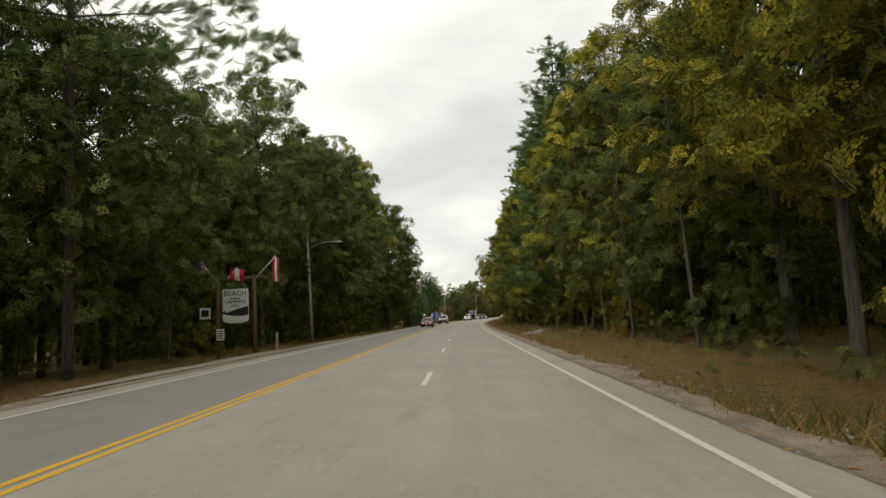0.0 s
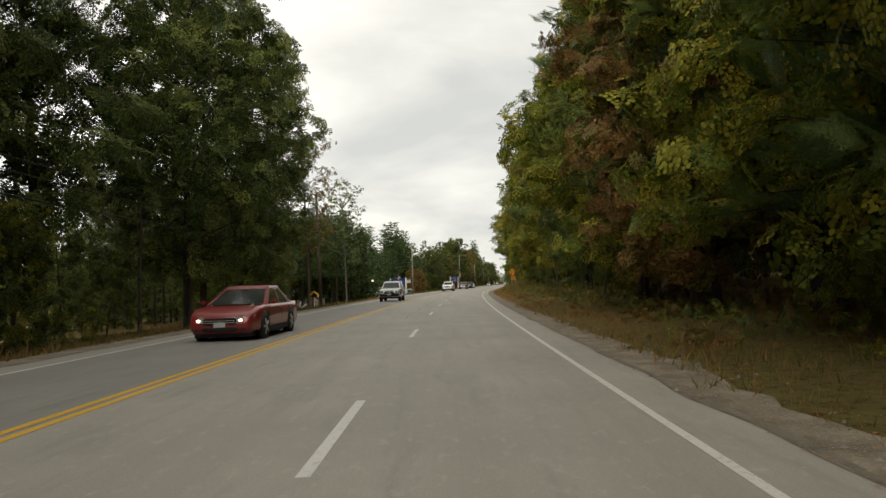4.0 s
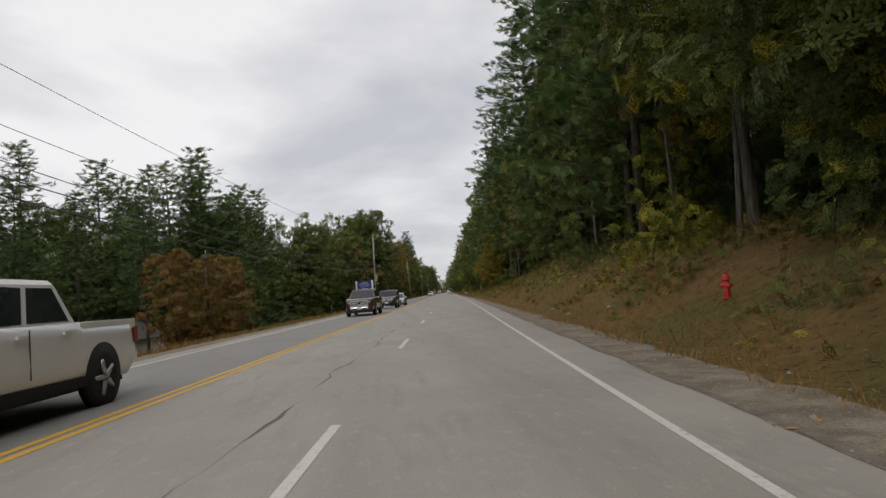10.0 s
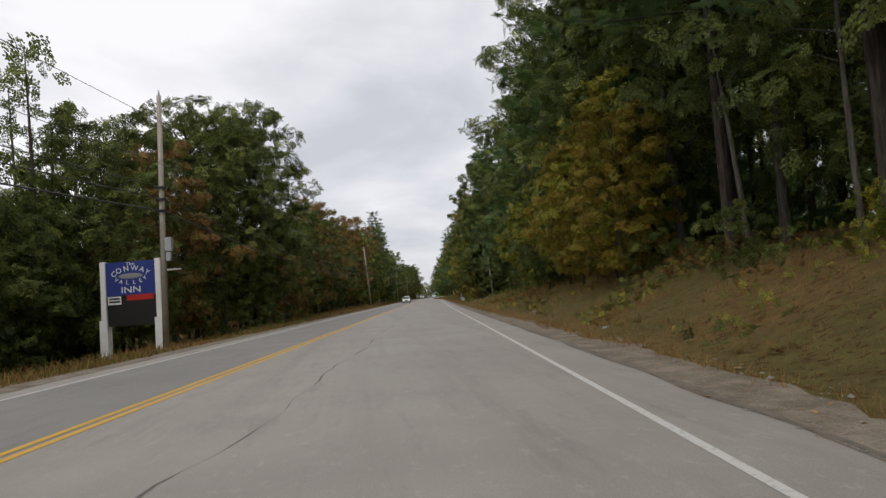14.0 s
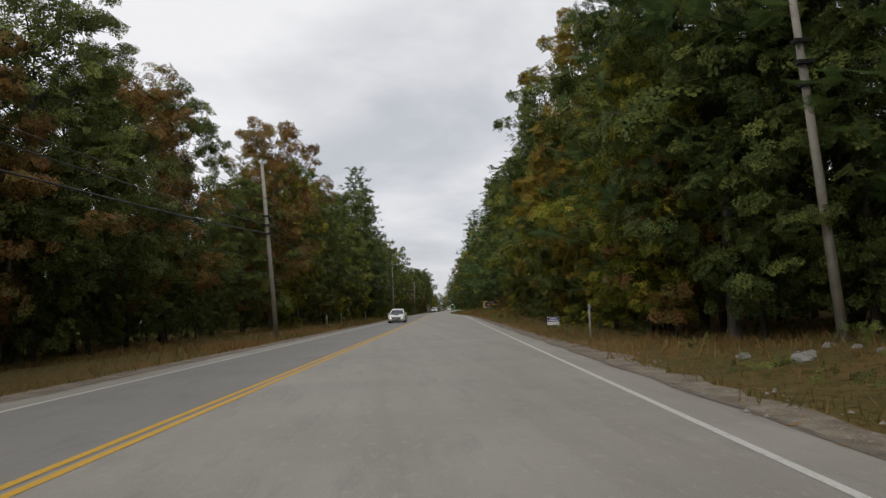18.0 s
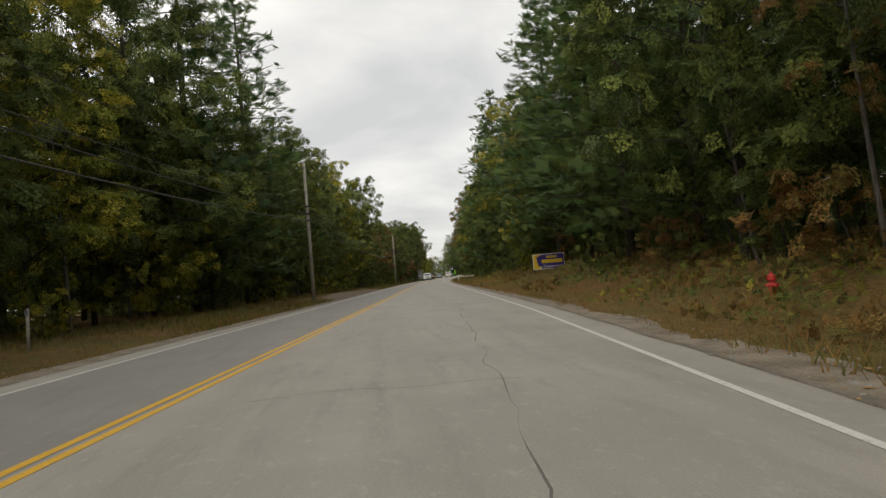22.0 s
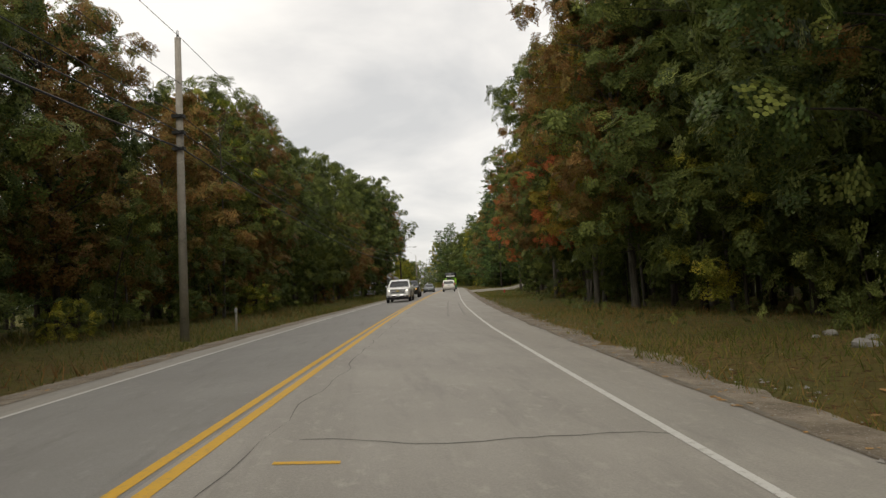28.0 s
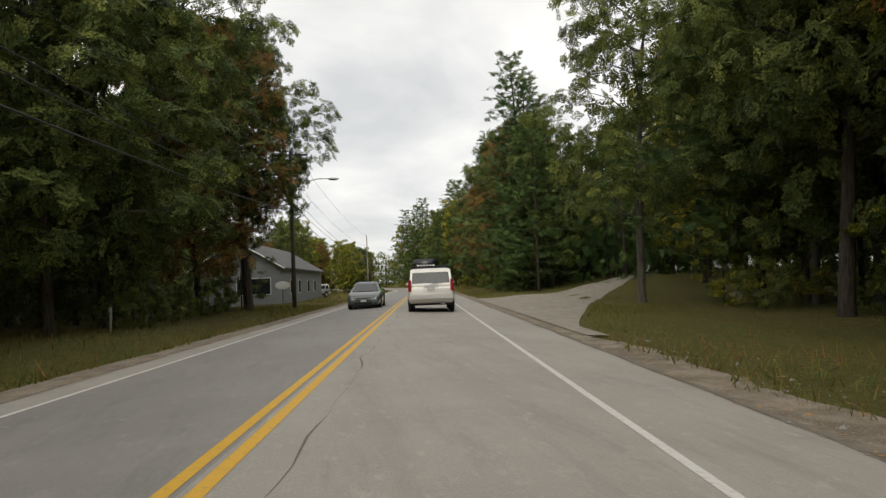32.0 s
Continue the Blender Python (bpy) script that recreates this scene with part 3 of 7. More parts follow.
# lines
ribbon("yellow_line", lambda s: -0.17, lambda s: -0.05, YELLOW_PAINT, 0.004, parent=road)
ribbon("yellow_line", lambda s: 0.05, lambda s: 0.17, YELLOW_PAINT, 0.004, parent=road)
ribbon("edge_line", lambda s: right_line(s) - 0.05, lambda s: right_line(s) + 0.042, WHITE_PAINT, 0.004, parent=road)
ribbon("edge_line", lambda s: -3.495, lambda s: -3.395, WHITE_PAINT, 0.004, parent=road)
for i in range(-4, 21):
    s0 = 197.5 - 12.19 * 15 + 12.19 * i - 1.5
    if s0 < 250:
        ribbon("lane_dash", lambda s: 3.15, lambda s: 3.26, WHITE_PAINT, 0.004, [s0, s0 + 1.5, s0 + 3.05], parent=road)


def crack(s0, s1, lat, wander, width, seed):
    """A tar-filled crack that runs along the carriageway."""
    ss = list(np.arange(s0, s1, 0.45))
    mid = lambda s: lat + wander * noise.noise((s * 0.12, seed, 0.0)) + 0.16 * noise.noise((s * 0.7, seed, 4.0)) + 0.05 * noise.noise((s * 2.3, seed, 6.0))
    wide = lambda s: max(0.0015, width * (0.25 + 1.5 * noise.noise((s * 0.55, seed, 9.0))))
    ribbon("tar_crack", lambda s: mid(s) - wide(s), lambda s: mid(s) + wide(s), TAR, 0.003, ss, parent=road)


crack(108, 345, 2.35, 0.45, 0.03, 1.0)
crack(485, 700, 0.5, 0.16, 0.016, 2.0)
crack(430, 470, 4.1, 0.4, 0.016, 5.0)
for k, s0 in enumerate((47, 131, 172, 186, 203, 236, 279, 352, 398, 417, 452, 507, 566, 611)):
    # cross cracks that wander and thin out
    pts = [(x, s0 + 0.5 * noise.noise((x * 0.7, k * 3.1, 0.0)) + 0.06 * noise.noise((x * 5.0, k * 1.7, 2.0))) for x in np.arange(RNG_ROAD.uniform(0.3, 2.2), RNG_ROAD.uniform(3.0, 5.2), 0.14)]
    v, f = [], []
    for i, (x, y) in enumerate(pts):
        w = 0.006 + 0.012 * abs(noise.noise((x * 2.0, k * 2.3, 5.0)))
        v += [at(y - w, x, 0.003 - crown(y) * x), at(y + w, x, 0.003 - crown(y) * x)]
        if i:
            f.append((2 * i - 2, 2 * i, 2 * i + 1, 2 * i - 1))
    ob = new("tar_crack", mesh_from("tar_crack", v, f, TAR))
    ob.parent = road
# dark tyre marks
for lat0, s0, s1 in ((2.35, 586, 612), (3.05, 588, 606)):
    ribbon("tyre_mark", lambda s: lat0 - 0.05 - 0.04 * noise.noise((s * 0.3, lat0, 0.0)), lambda s: lat0 + 0.05 + 0.04 * noise.noise((s * 0.5, lat0, 3.0)), TYRE_MARK, 0.0022, list(np.arange(s0, s1, 0.8)), parent=road)
# short yellow tick marks beside the centre line
for s0 in (391.5, 565.3):
    ribbon("yellow_tick", lambda s: 0.75, lambda s: 1.25, YELLOW_PAINT, 0.004, [s0, s0 + 0.08], parent=road)


# ---- trees ----
RNG = np.random.default_rng(7)


def tube(path, radii, n=6):
    """Vertices and faces of a bent, tapered limb."""
    verts, faces = [], []
    for i, (p, r) in enumerate(zip(path, radii)):
        d = Vector(path[min(i + 1, len(path) - 1)]) - Vector(path[max(i - 1, 0)])
        q = d.to_track_quat("Z", "Y")
        verts += [tuple(Vector(p) + q @ Vector((r * math.cos(6.2832 * k / n), r * math.sin(6.2832 * k / n), 0))) for k in range(n)]
        if i:
            o = (i - 1) * n
            faces += [(o + k, o + (k + 1) % n, o + n + (k + 1) % n, o + n + k) for k in range(n)]
    return verts, faces


def add_tube(store, path, radii, n=6):
    v, f = tube(path, radii, n)
    o = len(store[0])
    store[0].extend(v)
    store[1].extend([tuple(o + k for k in q) for q in f])


def leaves_mesh(name, centres, normals, length, width, mat, rng, soft=None, along=None):
    """One kite-shaped spray of leaves at each centre, folded along its twig; soft gives the directions
    that a whole clump is lit from, along the way that each twig points."""
    n = len(centres)
    length, width = (np.broadcast_to(np.reshape(q, (-1, 1)), (n, 1)) for q in (length, width))
    up = normals / np.linalg.norm(normals, axis=1, keepdims=True)
    if soft is not None:
        up = up * np.where((up * soft).sum(1, keepdims=True) < 0, -1.0, 1.0)
    a = rng.normal(size=(n, 3)) if along is None else along + rng.normal(0, 0.15, (n, 3))
    a = a - (a * up).sum(1, keepdims=True) * up
    a /= np.linalg.norm(a, axis=1, keepdims=True)
    b = np.cross(up, a)
    size = rng.uniform(0.7, 1.3, (n, 1))
    la, wb = a * length * size * 0.5, b * width * size * 0.5
    droop = up * length * rng.uniform(0.03, 0.16, (n, 1)) * size
    v = np.stack([centres - la, centres - wb - droop, centres + la - droop, centres + wb - droop], 1).reshape(-1, 3)
    me = bpy.data.meshes.new(name)
    me.from_pydata(v.tolist(), [], np.arange(n * 4).reshape(-1, 4).tolist())
    me.uv_layers.new(name="UVMap").data.foreach_set("uv", np.tile([-1.0, 0.0, 0.0, -1.0, 1.0, 0.0, 0.0, 1.0], n))
    me.materials.append(mat)
    if soft is not None:
        # leaves of a clump share most of its round shape in their shading
        q = soft / np.maximum(1e-6, np.linalg.norm(soft, axis=1, keepdims=True))
        q = 0.65 * q + 0.5 * up
        q /= np.linalg.norm(q, axis=1, keepdims=True)
        me.polygons.foreach_set("use_smooth", [True] * n)
        me.normals_split_custom_set_from_vertices(np.repeat(q, 4, axis=0).tolist())
    me.update()
    return me


def broadleaf(height, spread, base, clumps, per, leaf, rng, inner=240, flat=0.6, stem=0.0088):
    """A broad-leaved tree: trunk, limbs that end in rounded clumps of leaf sprays, and sprays inside the crown."""
    wood = ([], [])
    lean = rng.normal(0, 0.35, 2)
    trunk = [(lean[0] * t * t * 2, lean[1] * t * t * 2, height * 0.84 * t - 0.3 * (t == 0)) for t in (0, 0.03, 0.2, 0.45, 0.7, 1.0)]
    r = height * stem
    add_tube(wood, trunk, [r * 1.5, r * 1.1, r, r * 0.75, r * 0.45, 0.02], 6)
    cs, ns, ls, sf = [], [], [], []
    lobes = rng.uniform(0.66, 1.2, 11)
    for k in range(clumps):
        t = (k + rng.uniform(0, 1)) / clumps
        h = base + (height - base) * (0.04 + 0.92 * t ** 0.92)
        bulge = math.sin(math.pi * (0.16 + 0.76 * t)) ** 0.62
        ang = k * 2.39996 + rng.normal(0, 0.35)
        reach = spread * bulge * rng.uniform(0.55, 0.98) * lobes[int(ang * 1.75 + t * 7) % 11]
        d = np.array([math.cos(ang), math.sin(ang), 0.0])
        tx = np.array([np.interp(h * 0.8, [p[2] for p in trunk], [p[i] for p in trunk]) for i in (0, 1)] + [0.0])
        start, c = tx + (0, 0, min(0.76 * height, max(base * 0.55, h - reach * (0.15 + 0.6 * t)))), tx + d * reach + (0, 0, h)
        if k % 2 == 0 and height > 7:
            add_tube(wood, [tuple(start), tuple(start * 0.45 + c * 0.55 + (0, 0, 0.10 * reach)), tuple(c)], [r * 0.36, r * 0.2, 0.012], 3)
        cr = spread * rng.uniform(0.2, 0.36) * (1.0 - 0.25 * t)
        way = rng.normal(size=(per, 3)) + d * 0.35 + (0, 0, 0.3)
        way /= np.linalg.norm(way, axis=1, keepdims=True)
        cs.append(c + way * (cr, cr, cr * flat) * rng.uniform(0.15, 1.0, (per, 1)) ** 0.45)
        ns.append(way * 0.9 + rng.normal(0, 0.42, (per, 3)) + (0, 0, 0.35))
        sf.append(way + d * 0.45 + (0, 0, 0.45))
        ls.append(np.full(per, leaf))
    if inner:
        t = rng.uniform(0.0, 0.92, inner)
        a, q = rng.uniform(0, 6.2832, inner), np.sqrt(rng.uniform(0, 1, inner)) * spread * 0.62 * np.sin(np.pi * (0.2 + 0.7 * t)) ** 0.75
        c = np.stack([np.cos(a) * q, np.sin(a) * q, base + (height - base) * t], 1)
        cs.append(c)
        ns.append(c * (1, 1, 0) / (q[:, None] + 0.1) + rng.normal(0, 0.5, (inner, 3)))
        ls.append(np.full(inner, leaf * 1.45))
        sf.append(ns[-1])
    return wood, np.concatenate(cs), np.concatenate(ns), np.concatenate(ls), np.concatenate(sf), None


def pine(height, spread, base, per, leaf, rng, full=0.75, tiers=1.0):
    """A white pine: a straight trunk with tiers of long, nearly level boughs that carry plumes of needles."""
    wood = ([], [])
    r = height * 0.0105
    add_tube(wood, [(0, 0, -0.3), (0, 0, 0.5), (0.05, 0, height * 0.5), (0, 0.05, height)], [r * 1.4, r, r * 0.7, 0.03], 6)
    cs, ns, sf, al = [], [], [], []
    h = base
    while h < height - 0.3:
        t = (h - base) / (height - base)
        reach = spread * max(0.06, 1 - t ** 1.25) ** full * rng.uniform(0.7, 1.15) + 0.5
        for a in np.arange(0, 6.28, 6.28 / rng.integers(4, 7)) + rng.uniform(0, 6.28):
            if rng.uniform() < 0.06:
                continue
            lng = reach * rng.uniform(0.55, 1.2)
            rise = lng * rng.uniform(-0.06, 0.26)
            d = np.array([math.cos(a), math.sin(a), 0])
            side = np.array([d[1], -d[0], 0.0])
            tip = d * lng + (0, 0, h + rise)
            mid = d * lng * 0.55 + (0, 0, h + rise * 0.3)
            add_tube(wood, [(0, 0, h), tuple(mid), tuple(tip)], [r * 0.22, r * 0.13, 0.01], 3)
            k = max(6, int(per * lng / spread))
            # flat plumes to both sides of the bough, turned up at its end
            u = rng.uniform(0.16, 1.0, (k, 1)) ** 0.8
            w = rng.uniform(-1, 1, (k, 1))
            p = d * lng * (u + np.abs(w) * 0.10) + side * w * lng * 0.34 * (1.1 - 0.75 * u) + rng.normal(0, 0.1, (k, 3)) * (1, 1, 0.9)
            p[:, 2] += h + rise * u[:, 0] ** 1.6 + rng.normal(0.05, 0.1, k) - 0.08 * np.abs(w[:, 0]) * lng
            cs.append(p)
            al.append(d * (0.7 + 0.5 * u) + side * w * 1.1 + (0, 0, 0.25))
            ns.append(rng.normal(0, 0.38, (k, 3)) + (0, 0, 0.75) - d * 0.35)
            sf.append(d * 0.45 + side * w * 0.6 + np.stack([np.zeros(k), np.zeros(k), 0.7 + 0 * u[:, 0]], 1))
        h += (0.46 + 0.34 * (1 - t)) * height / 20 / tiers
    cs, ns, sf, al = (np.concatenate(q) for q in (cs, ns, sf, al))
    return wood, cs, ns, np.full(len(cs), leaf), sf, al


TREES = {}


def tree_kind(key, made, leaf_mats, aspect, bark_mat):
    wood, cs, ns, ls, sf, al = made
    trunk = mesh_from("trunk_" + key, wood[0], wood[1], bark_mat, smooth=True)
    base_mesh = leaves_mesh("crown_" + key, cs, ns, ls, ls * aspect, list(leaf_mats.values())[0], np.random.default_rng(3), sf, al)
    crowns = {}
    for tag, mat in leaf_mats.items():
        crowns[tag] = base_mesh if not crowns else base_mesh.copy()
        crowns[tag].materials[0] = mat
    TREES[key] = (trunk, crowns)


BROAD = {"green": LEAF_GREEN, "lime": LEAF_LIME, "gold": LEAF_GOLD, "red": LEAF_RED, "rust": LEAF_RUST}
tree_kind("oak", broadleaf(18, 5.4, 2.0, 66, 27, 0.92, RNG), BROAD, 0.8, BARK)
tree_kind("maple", broadleaf(14.5, 4.8, 1.0, 64, 27, 0.86, RNG, flat=0.45), BROAD, 0.8, BARK)
tree_kind("ash", broadleaf(20.5, 4.7, 4.0, 66, 27, 0.88, RNG, flat=0.75), BROAD, 0.75, BARK_PALE)
tree_kind("old_oak", broadleaf(21, 7.0, 6.5, 90, 34, 0.92, RNG, 350, stem=0.0145), BROAD, 0.8, BARK)
tree_kind("sparse", broadleaf(17, 4.0, 5.0, 62, 15, 0.58, RNG, 0), BROAD, 0.75, BARK_PALE)
tree_kind("slender", broadleaf(13, 2.3, 4.0, 20, 10, 0.66, RNG, 0, stem=0.0062), BROAD, 0.75, BARK_PALE)
tree_kind("sapling", broadleaf(6.0, 2.2, 0.3, 24, 13, 0.6, RNG, 40, 0.5), BROAD, 0.75, BARK)
tree_kind("pine", pine(23, 5.4, 2.5, 28, 0.86, RNG, 0.62, 0.82), {"green": NEEDLE}, 0.62, BARK)
tree_kind("young_pine", pine(14, 4.6, 0.4, 28, 0.8, RNG, 0.7, 0.85), {"green": NEEDLE}, 0.62, BARK)
tree_kind("tall_pine", pine(25, 5.4, 8.0, 29, 0.86, RNG, 0.55, 0.85), {"green": NEEDLE}, 0.62, BARK)
tree_kind("bough_pine", pine(27, 10.0, 14.2, 110, 1.0, RNG, 0.5, 0.5), {"green": NEEDLE}, 0.66, BARK)
tree_kind("shrub", broadleaf(2.0, 1.5, 0.05, 16, 9, 0.46, RNG, 14, 0.7), BROAD, 0.75, BARK)

WORDS = {"green": "dark green", "lime": "yellow-green", "gold": "golden autumn", "red": "red-orange autumn", "rust": "rusty brown autumn"}
KINDS = {"oak": "broad-leaved oak", "old_oak": "old oak", "maple": "bushy maple", "ash": "tall slender broad-leaved tree", "sapling": "young undergrowth tree", "slender": "slender pale-stemmed young tree", "pine": "tall white pine", "young_pine": "young pine", "tall_pine": "tall pine with a bare lower trunk", "bough_pine": "tall pine with long boughs", "sparse": "thin, half-bare broad-leaved tree", "shrub": "low leafy shrub"}


# mown or bare strips along the road, kept free of undergrowth: from s, to s, from lat, to lat
CLEARINGS = [(482, 504, 8, 14.6), (626, 650, 8, 14.5)]


def plant(key, s, lat, scale=1.0, colour="green", spin=None, tilt=(0, 0), sink=0.0, label=""):
    trunk, crowns = TREES[key]
    spin = RNG.uniform(0, 360) if spin is None else spin
    wide, deep = RNG.uniform(0.9, 1.12), RNG.uniform(0.9, 1.12)
    if key in ("shrub", "sapling", "slender") and any(a < s < b and c < lat < d for a, b, c, d in CLEARINGS):
        return None
    colour = colour if colour in crowns else "green"
    needle = "pine" in key
    p = at(s, lat, ground_z(s, lat) - sink)
    m = pose(p.x, p.y, p.z, tilt[0], tilt[1], spin) @ Matrix.Diagonal((scale * wide, scale * deep, scale, 1))
    name = key if key in ("shrub", "sapling") else "pine_tree" if needle else "slender_tree" if key == "slender" else "tree"
    text = label or (KINDS[key] + " with dark green needles" if needle else KINDS[key] + " with " + WORDS[colour] + " leaves")
    root = thing(name, m, text, name if name in ("shrub", "sapling") else "young tree" if key == "slender" else "tree", {"shrub": "roadside shrubs", "sapling": "forest-edge saplings", "slender_tree": "slender young trees", "pine_tree": "roadside pines"}.get(name, "roadside trees"))
    for nm, me in (("trunk", trunk), ("crown", crowns[colour])):
        o = new(nm, me)
        o.parent = root
    return root


def pick(weights):
    names = list(weights)
    w = np.array([weights[n] for n in names], float)
    return names[int(RNG.choice(len(names), p=w / w.sum()))]


def woods_mesh(name, colour):
    """A stretch of forest interior, 30 m by 16 m: stems and leaf sprays from the ground up to uneven tops."""
    rng = np.random.default_rng(11)
    store = ([], [])
    cs, ls = [], []
    for k in range(26):
        x, y, h = rng.uniform(0, 16), rng.uniform(-15, 15), rng.uniform(11, 18)
        add_tube(store, [(x, y, -1.5), (x + rng.normal(0, 0.2), y, h * 0.5), (x + rng.normal(0, 0.4), y + rng.normal(0, 0.4), h * 0.95)], [0.17, 0.12, 0.03], 5)
        n = 80
        t = rng.uniform(0, 1, n) ** 0.8
        q = 2.9 * np.sin(np.pi * (0.15 + 0.8 * t)) ** 0.7 * np.sqrt(rng.uniform(0.1, 1, n))
        a = rng.uniform(0, 6.2832, n)
        cs.append(np.stack([x + q * np.cos(a), y + q * np.sin(a), 1.0 + (h - 1.0) * t], 1))
        ls.append(rng.uniform(1.0, 1.6, n))
    n = 800
    cs.append(np.stack([rng.uniform(0, 16, n), rng.uniform(-15, 15, n), rng.uniform(-0.5, 5.5, n)], 1))
    ls.append(rng.uniform(0.9, 1.5, n))
    c, l = np.concatenate(cs), np.concatenate(ls)
    me = leaves_mesh(name, c, rng.normal(size=(len(c), 3)) * (0.8, 0.8, 0.6) + (-0.5, 0, 0.4), l, l * 0.8, LEAF_LOOKS[colour], rng)
    stems = mesh_from(name + "_stems", store[0], store[1], BARK, smooth=True)
    return me, stems


LEAF_LOOKS = {"green": LEAF_GREEN, "rust": LEAF_RUST, "needle": NEEDLE}
WOODS = {k: woods_mesh("woods_" + k, k) for k in LEAF_LOOKS}


def woods(s, lat, colour="green", tall=1.0):
    """A copy of the forest interior behind the front trees."""
    me, stems = WOODS[colour]
    side = 1 if lat > 0 else -1
    p = at(s, lat, ground_z(s, lat))
    m = pose(p.x, p.y, p.z, 0, 0, -math.degrees(turn_at(s)) + (0 if side > 0 else 180)) @ Matrix.Diagonal((1, 1, tall, 1))
    ob = new("woods", me)
    ob.matrix_basis = m
    tagged(ob, "dense dark forest interior of mixed leaves", "woods", kind="stuff")
    st = new("stems", stems)
    st.parent = ob


TALLY = {"front": 0}


def forest(s0, s1, side, edge, step, kinds, colours, scale=(0.85, 1.1), back="green", tall=1.0, under=0.7, first=8):
    """One side of the road: a front row of trees with undergrowth at their feet, and dense woods behind."""
    s = s0
    while s < s1:
        lat = side * (edge + RNG.uniform(-1.3, 1.6))
        plant(pick(kinds), s + RNG.uniform(-0.4, 0.4) * step, lat, RNG.uniform(*scale), pick(colours), tilt=(RNG.normal(0, 1.5), RNG.normal(0, 1.5)))
        TALLY["front"] += 1
        if RNG.uniform() < under:
            plant("sapling", s + RNG.uniform(0.2, 0.8) * step, side * (edge - 1.2 + RNG.uniform(-0.8, 1.0)), RNG.uniform(0.6, 1.15), pick(colours))
        if RNG.uniform() < under:
            plant("shrub", s + RNG.uniform(-0.5, 0.5) * step, side * (edge - 2.2 + RNG.uniform(-0.8, 0.8)), RNG.uniform(0.6, 1.3), pick(colours))
        s += step
    s = s0 + first
    while s < s1 + 6:
        woods(s, side * (edge + 3.0), back if RNG.uniform() < 0.75 else "green", tall * RNG.uniform(0.9, 1.1))
        s += 19.0


GREENS = {"green": 8, "lime": 3, "rust": 1}
AUTUMN = {"green": 4, "lime": 7, "gold": 2.5, "rust": 0.3}
RNG = np.random.default_rng(71)
# right-hand side
YELLOWING = {"green": 5, "lime": 5, "gold": 0.8, "rust": 0.5}
forest(-24, 40, 1, 15.0, 6.0, {"oak": 2, "maple": 3, "ash": 2}, YELLOWING, (1.0, 1.2), tall=1.25)
forest(44, 60, 1, 18.0, 6.0, {"oak": 2, "maple": 3}, YELLOWING, (1.05, 1.25), tall=1.3)
forest(64, 134, 1, 14.8, 6.0, {"pine": 2, "maple": 5, "oak": 2}, YELLOWING, (1.05, 1.25), tall=1.3)
forest(137, 216, 1, 15.4, 6.0, {"maple": 3, "oak": 4, "ash": 3, "pine": 1}, AUTUMN, (1.0, 1.2), tall=1.25)
forest(219, 277, 1, 15.2, 6.0, {"oak": 3, "pine": 3, "ash": 2, "maple": 1}, GREENS, (0.95, 1.15), "needle", 1.2)
forest(295, 346, 1, 15.4, 6.0, {"oak": 3, "pine": 3, "ash": 2, "maple": 1}, GREENS, (0.95, 1.15), "needle", 1.2)
forest(350, 384, 1, 18.0, 5.4, {"oak": 2, "ash": 1, "pine": 4}, GREENS, (1.05, 1.2), "needle", 1.25)
forest(388, 440, 1, 13.6, 5.6, {"oak": 3, "maple": 3, "ash": 3, "pine": 2}, {"green": 6, "lime": 4, "gold": 1.5, "rust": 1}, (0.95, 1.15), tall=1.2)
forest(443, 546, 1, 15.2, 6.0, {"pine": 4, "oak": 3, "maple": 2}, GREENS, (0.95, 1.15), "needle", 1.15)
forest(549, 632, 1, 13.5, 6.0, {"oak": 3, "maple": 3, "ash": 2}, {"green": 9, "rust": 0.8, "lime": 2}, (1.0, 1.2), tall=1.2)
plant("oak", 626, 15.5, 1.1, "green")
plant("ash", 636, 18.0, 1.1, "green")
for s0, lat in ((686, 31), (712, 27), (728, 22), (668, 30)):
    woods(s0, lat, "green", 1.2)
for s0, lat in ((700, -23), (724, -24), (690, -32), (714, -40), (680, -19)):
    woods(s0, lat, "green", 1.05)
forest(636, 676, 1, 19.0, 5.0, {"oak": 2, "maple": 2, "ash": 3}, {"green": 4, "lime": 2, "rust": 1}, (0.95, 1.15))
forest(709, 860, 1, 13.4, 6.0, {"pine": 4, "oak": 2, "ash": 1}, GREENS, (1.0, 1.2), "needle", 1.15)
# left-hand side
forest(-24, 58, -1, 15.6, 5.4, {"oak": 4, "ash": 1, "maple": 2}, {"green": 10, "lime": 0.6}, (0.92, 1.06), tall=1.05)
forest(61, 112, -1, 13.4, 5.6, {"oak": 4, "ash": 3, "maple": 1}, {"green": 9, "lime": 1}, (1.18, 1.34), tall=1.3)
forest(224, 292, -1, 35.0, 5.2, {"pine": 4, "oak": 2}, {"green": 5, "rust": 1}, (0.88, 1.05), "needle", 1.0)
forest(281, 318, -1, 26.5, 4.6, {"pine": 4, "oak": 2}, {"green": 5}, (0.9, 1.04), "needle", 1.05)
forest(137, 184, -1, 24.5, 5.0, {"tall_pine": 3, "ash": 3}, {"green": 6, "lime": 1}, (0.58, 0.68), tall=0.7, under=0.15)
forest(186, 222, -1, 36.5, 4.6, {"pine": 3, "oak": 3}, {"green": 6}, (0.95, 1.1), "needle", 1.1)
forest(300, 315, -1, 17.0, 5.2, {"oak": 4, "maple": 2}, {"green": 8}, (0.76, 0.86), tall=0.75)
forest(325, 346, -1, 12.6, 5.2, {"oak": 4, "maple": 2, "ash": 1}, {"green": 8, "rust": 1}, (0.95, 1.1), tall=1.05)
